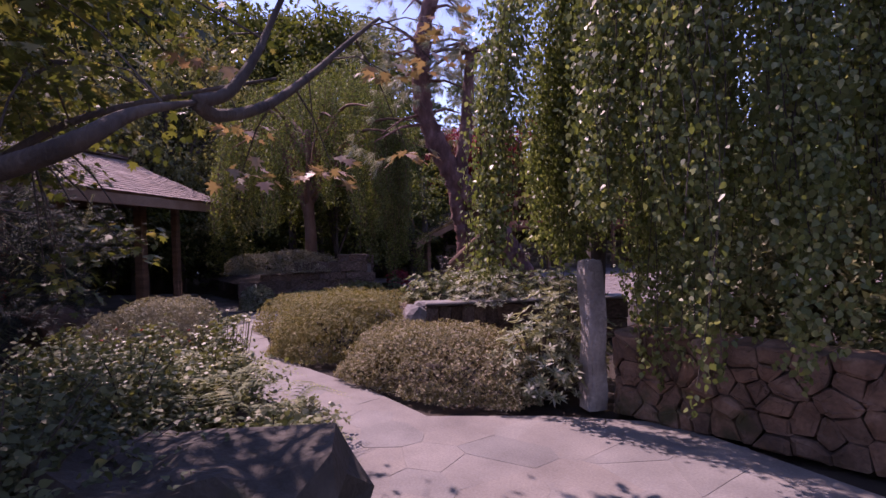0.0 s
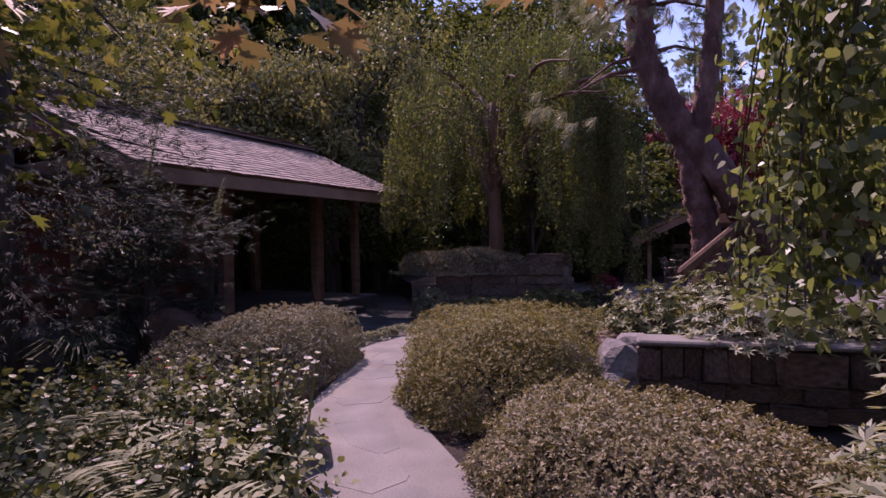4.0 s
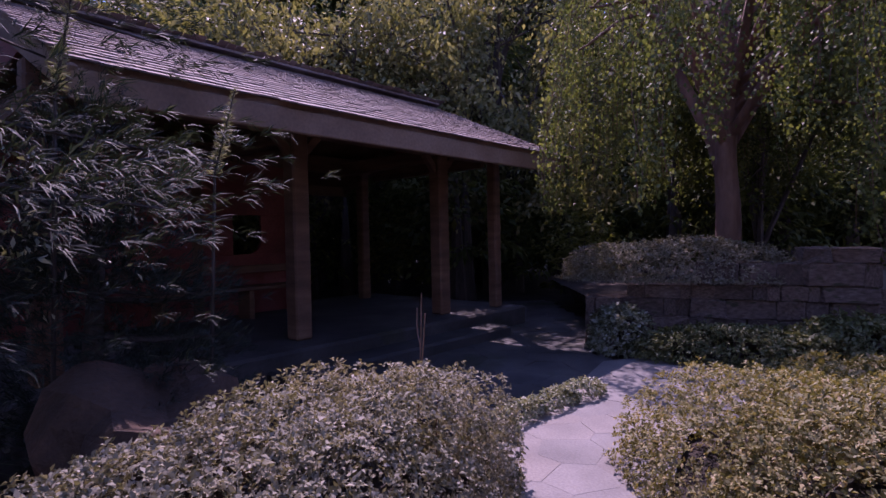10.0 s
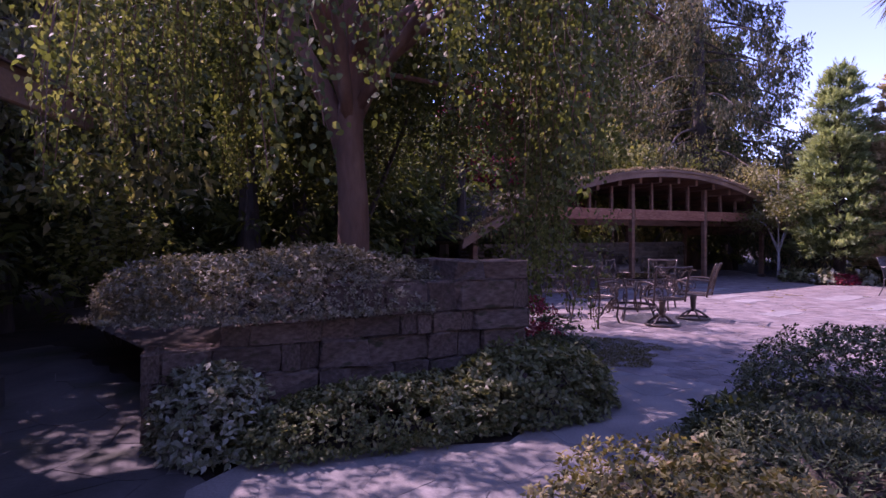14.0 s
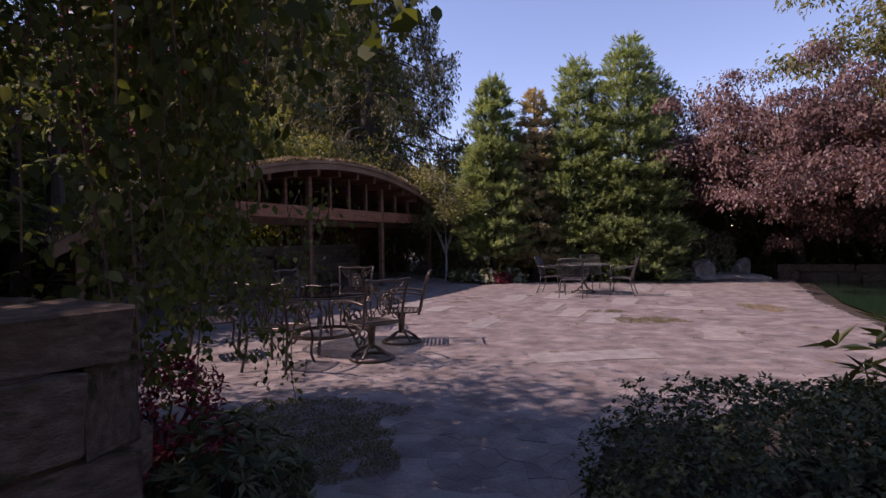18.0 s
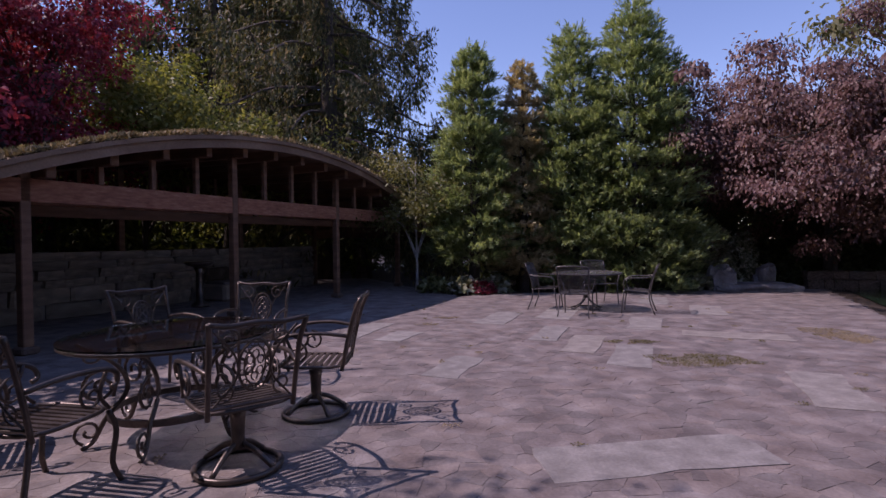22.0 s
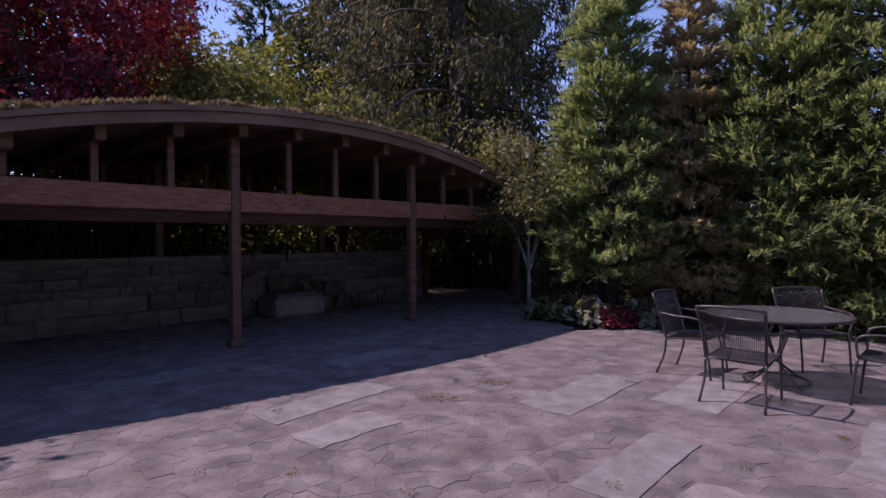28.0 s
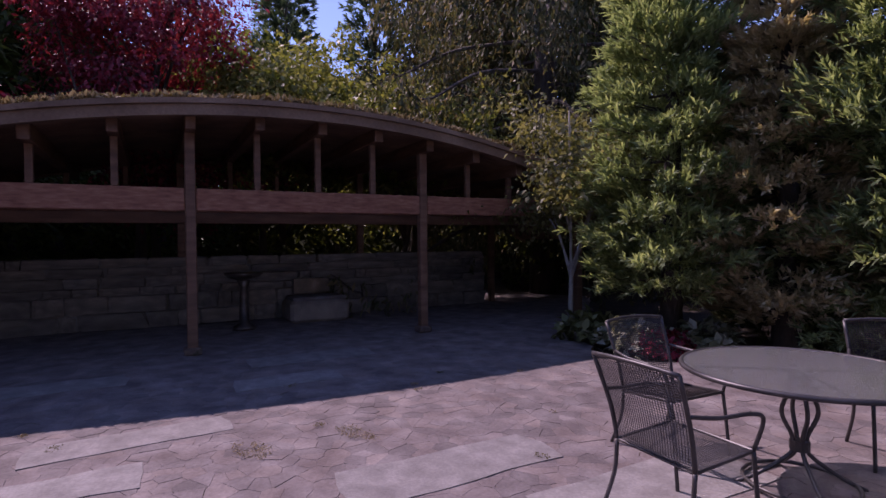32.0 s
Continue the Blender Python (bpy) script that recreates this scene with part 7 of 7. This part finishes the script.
near_path = [(13, 10), (11, 11.5), (9, 11.8), (7, 11.7), (5, 11.8), (3, 12.8), (2.6, 14.5), (2.7, 16.5)]
paving(path, PATH_AREA, 0.36, FLAG_LIGHT, 0.0, near_path, 280, 5, 0.0015, whole=True)
paving(plaza, PLAZA, 0.105, FLAG, 0.0, [(2.2, 21), (2.8, 23), (3.5, 25), (3, 27), (4.2, 26)], 300, 6, 0.0008, 0.8, 1.5, 1.26, 0.08)
paving(terrace, TERRACE, 0.5, FLAG_SHADED, -0.005, [(1, 12.5)], 120, 7, 0.003)
# larger pale slabs laid among the flagstones
TRN = math.degrees(math.atan2(0.95, 0.3))
for x, y, l, w, a in ((3.78, 25.45, 1.25, 0.4, TRN), (4.12, 24.68, 1.25, 0.42, TRN), (4.55, 24.0, 1.25, 0.46, TRN), (2.5, 23.35, 1.0, 0.4, TRN), (1.6, 25.15, 0.8, 0.42, TRN), (1.0, 25.7, 1.4, 0.4, TRN + 4), (3.1, 27.0, 1.5, 0.55, TRN), (4.2, 27.6, 1.6, 0.6, TRN), (5.4, 26.4, 1.3, 0.5, TRN), (6.3, 25.3, 1.4, 0.5, TRN + 90), (5.9, 22.6, 1.3, 0.5, TRN), (3.9, 21.0, 1.5, 0.5, TRN - 60), (-1.2, 25.6, 1.3, 0.5, TRN), (-0.5, 28.2, 1.6, 0.5, TRN), (0.3, 27.4, 1.1, 0.45, TRN), (7.0, 28.0, 1.4, 0.6, TRN), (6.5, 29.6, 1.4, 0.6, TRN)):
    c, s_ = math.cos(radians(a)), math.sin(radians(a))
    quad = [(x + c * u * l / 2 - s_ * v * w / 2, y + s_ * u * l / 2 + c * v * w / 2) for u, v in ((-1, -1), (-0.3, -1), (0.35, -0.96), (0.97, -1), (1, 0.2), (0.95, 0.95), (0.25, 1), (-0.4, 0.95), (-0.98, 1), (-1, 0.1))]
    quad = [tuple(np.array(q) + RNG.normal(size=2) * 0.012) for q in quad]
    part("slab", flat_stone(quad, 0.006, 0.05, 0.004, 0.008), SLAB, plaza, "long pale rectangular slab")
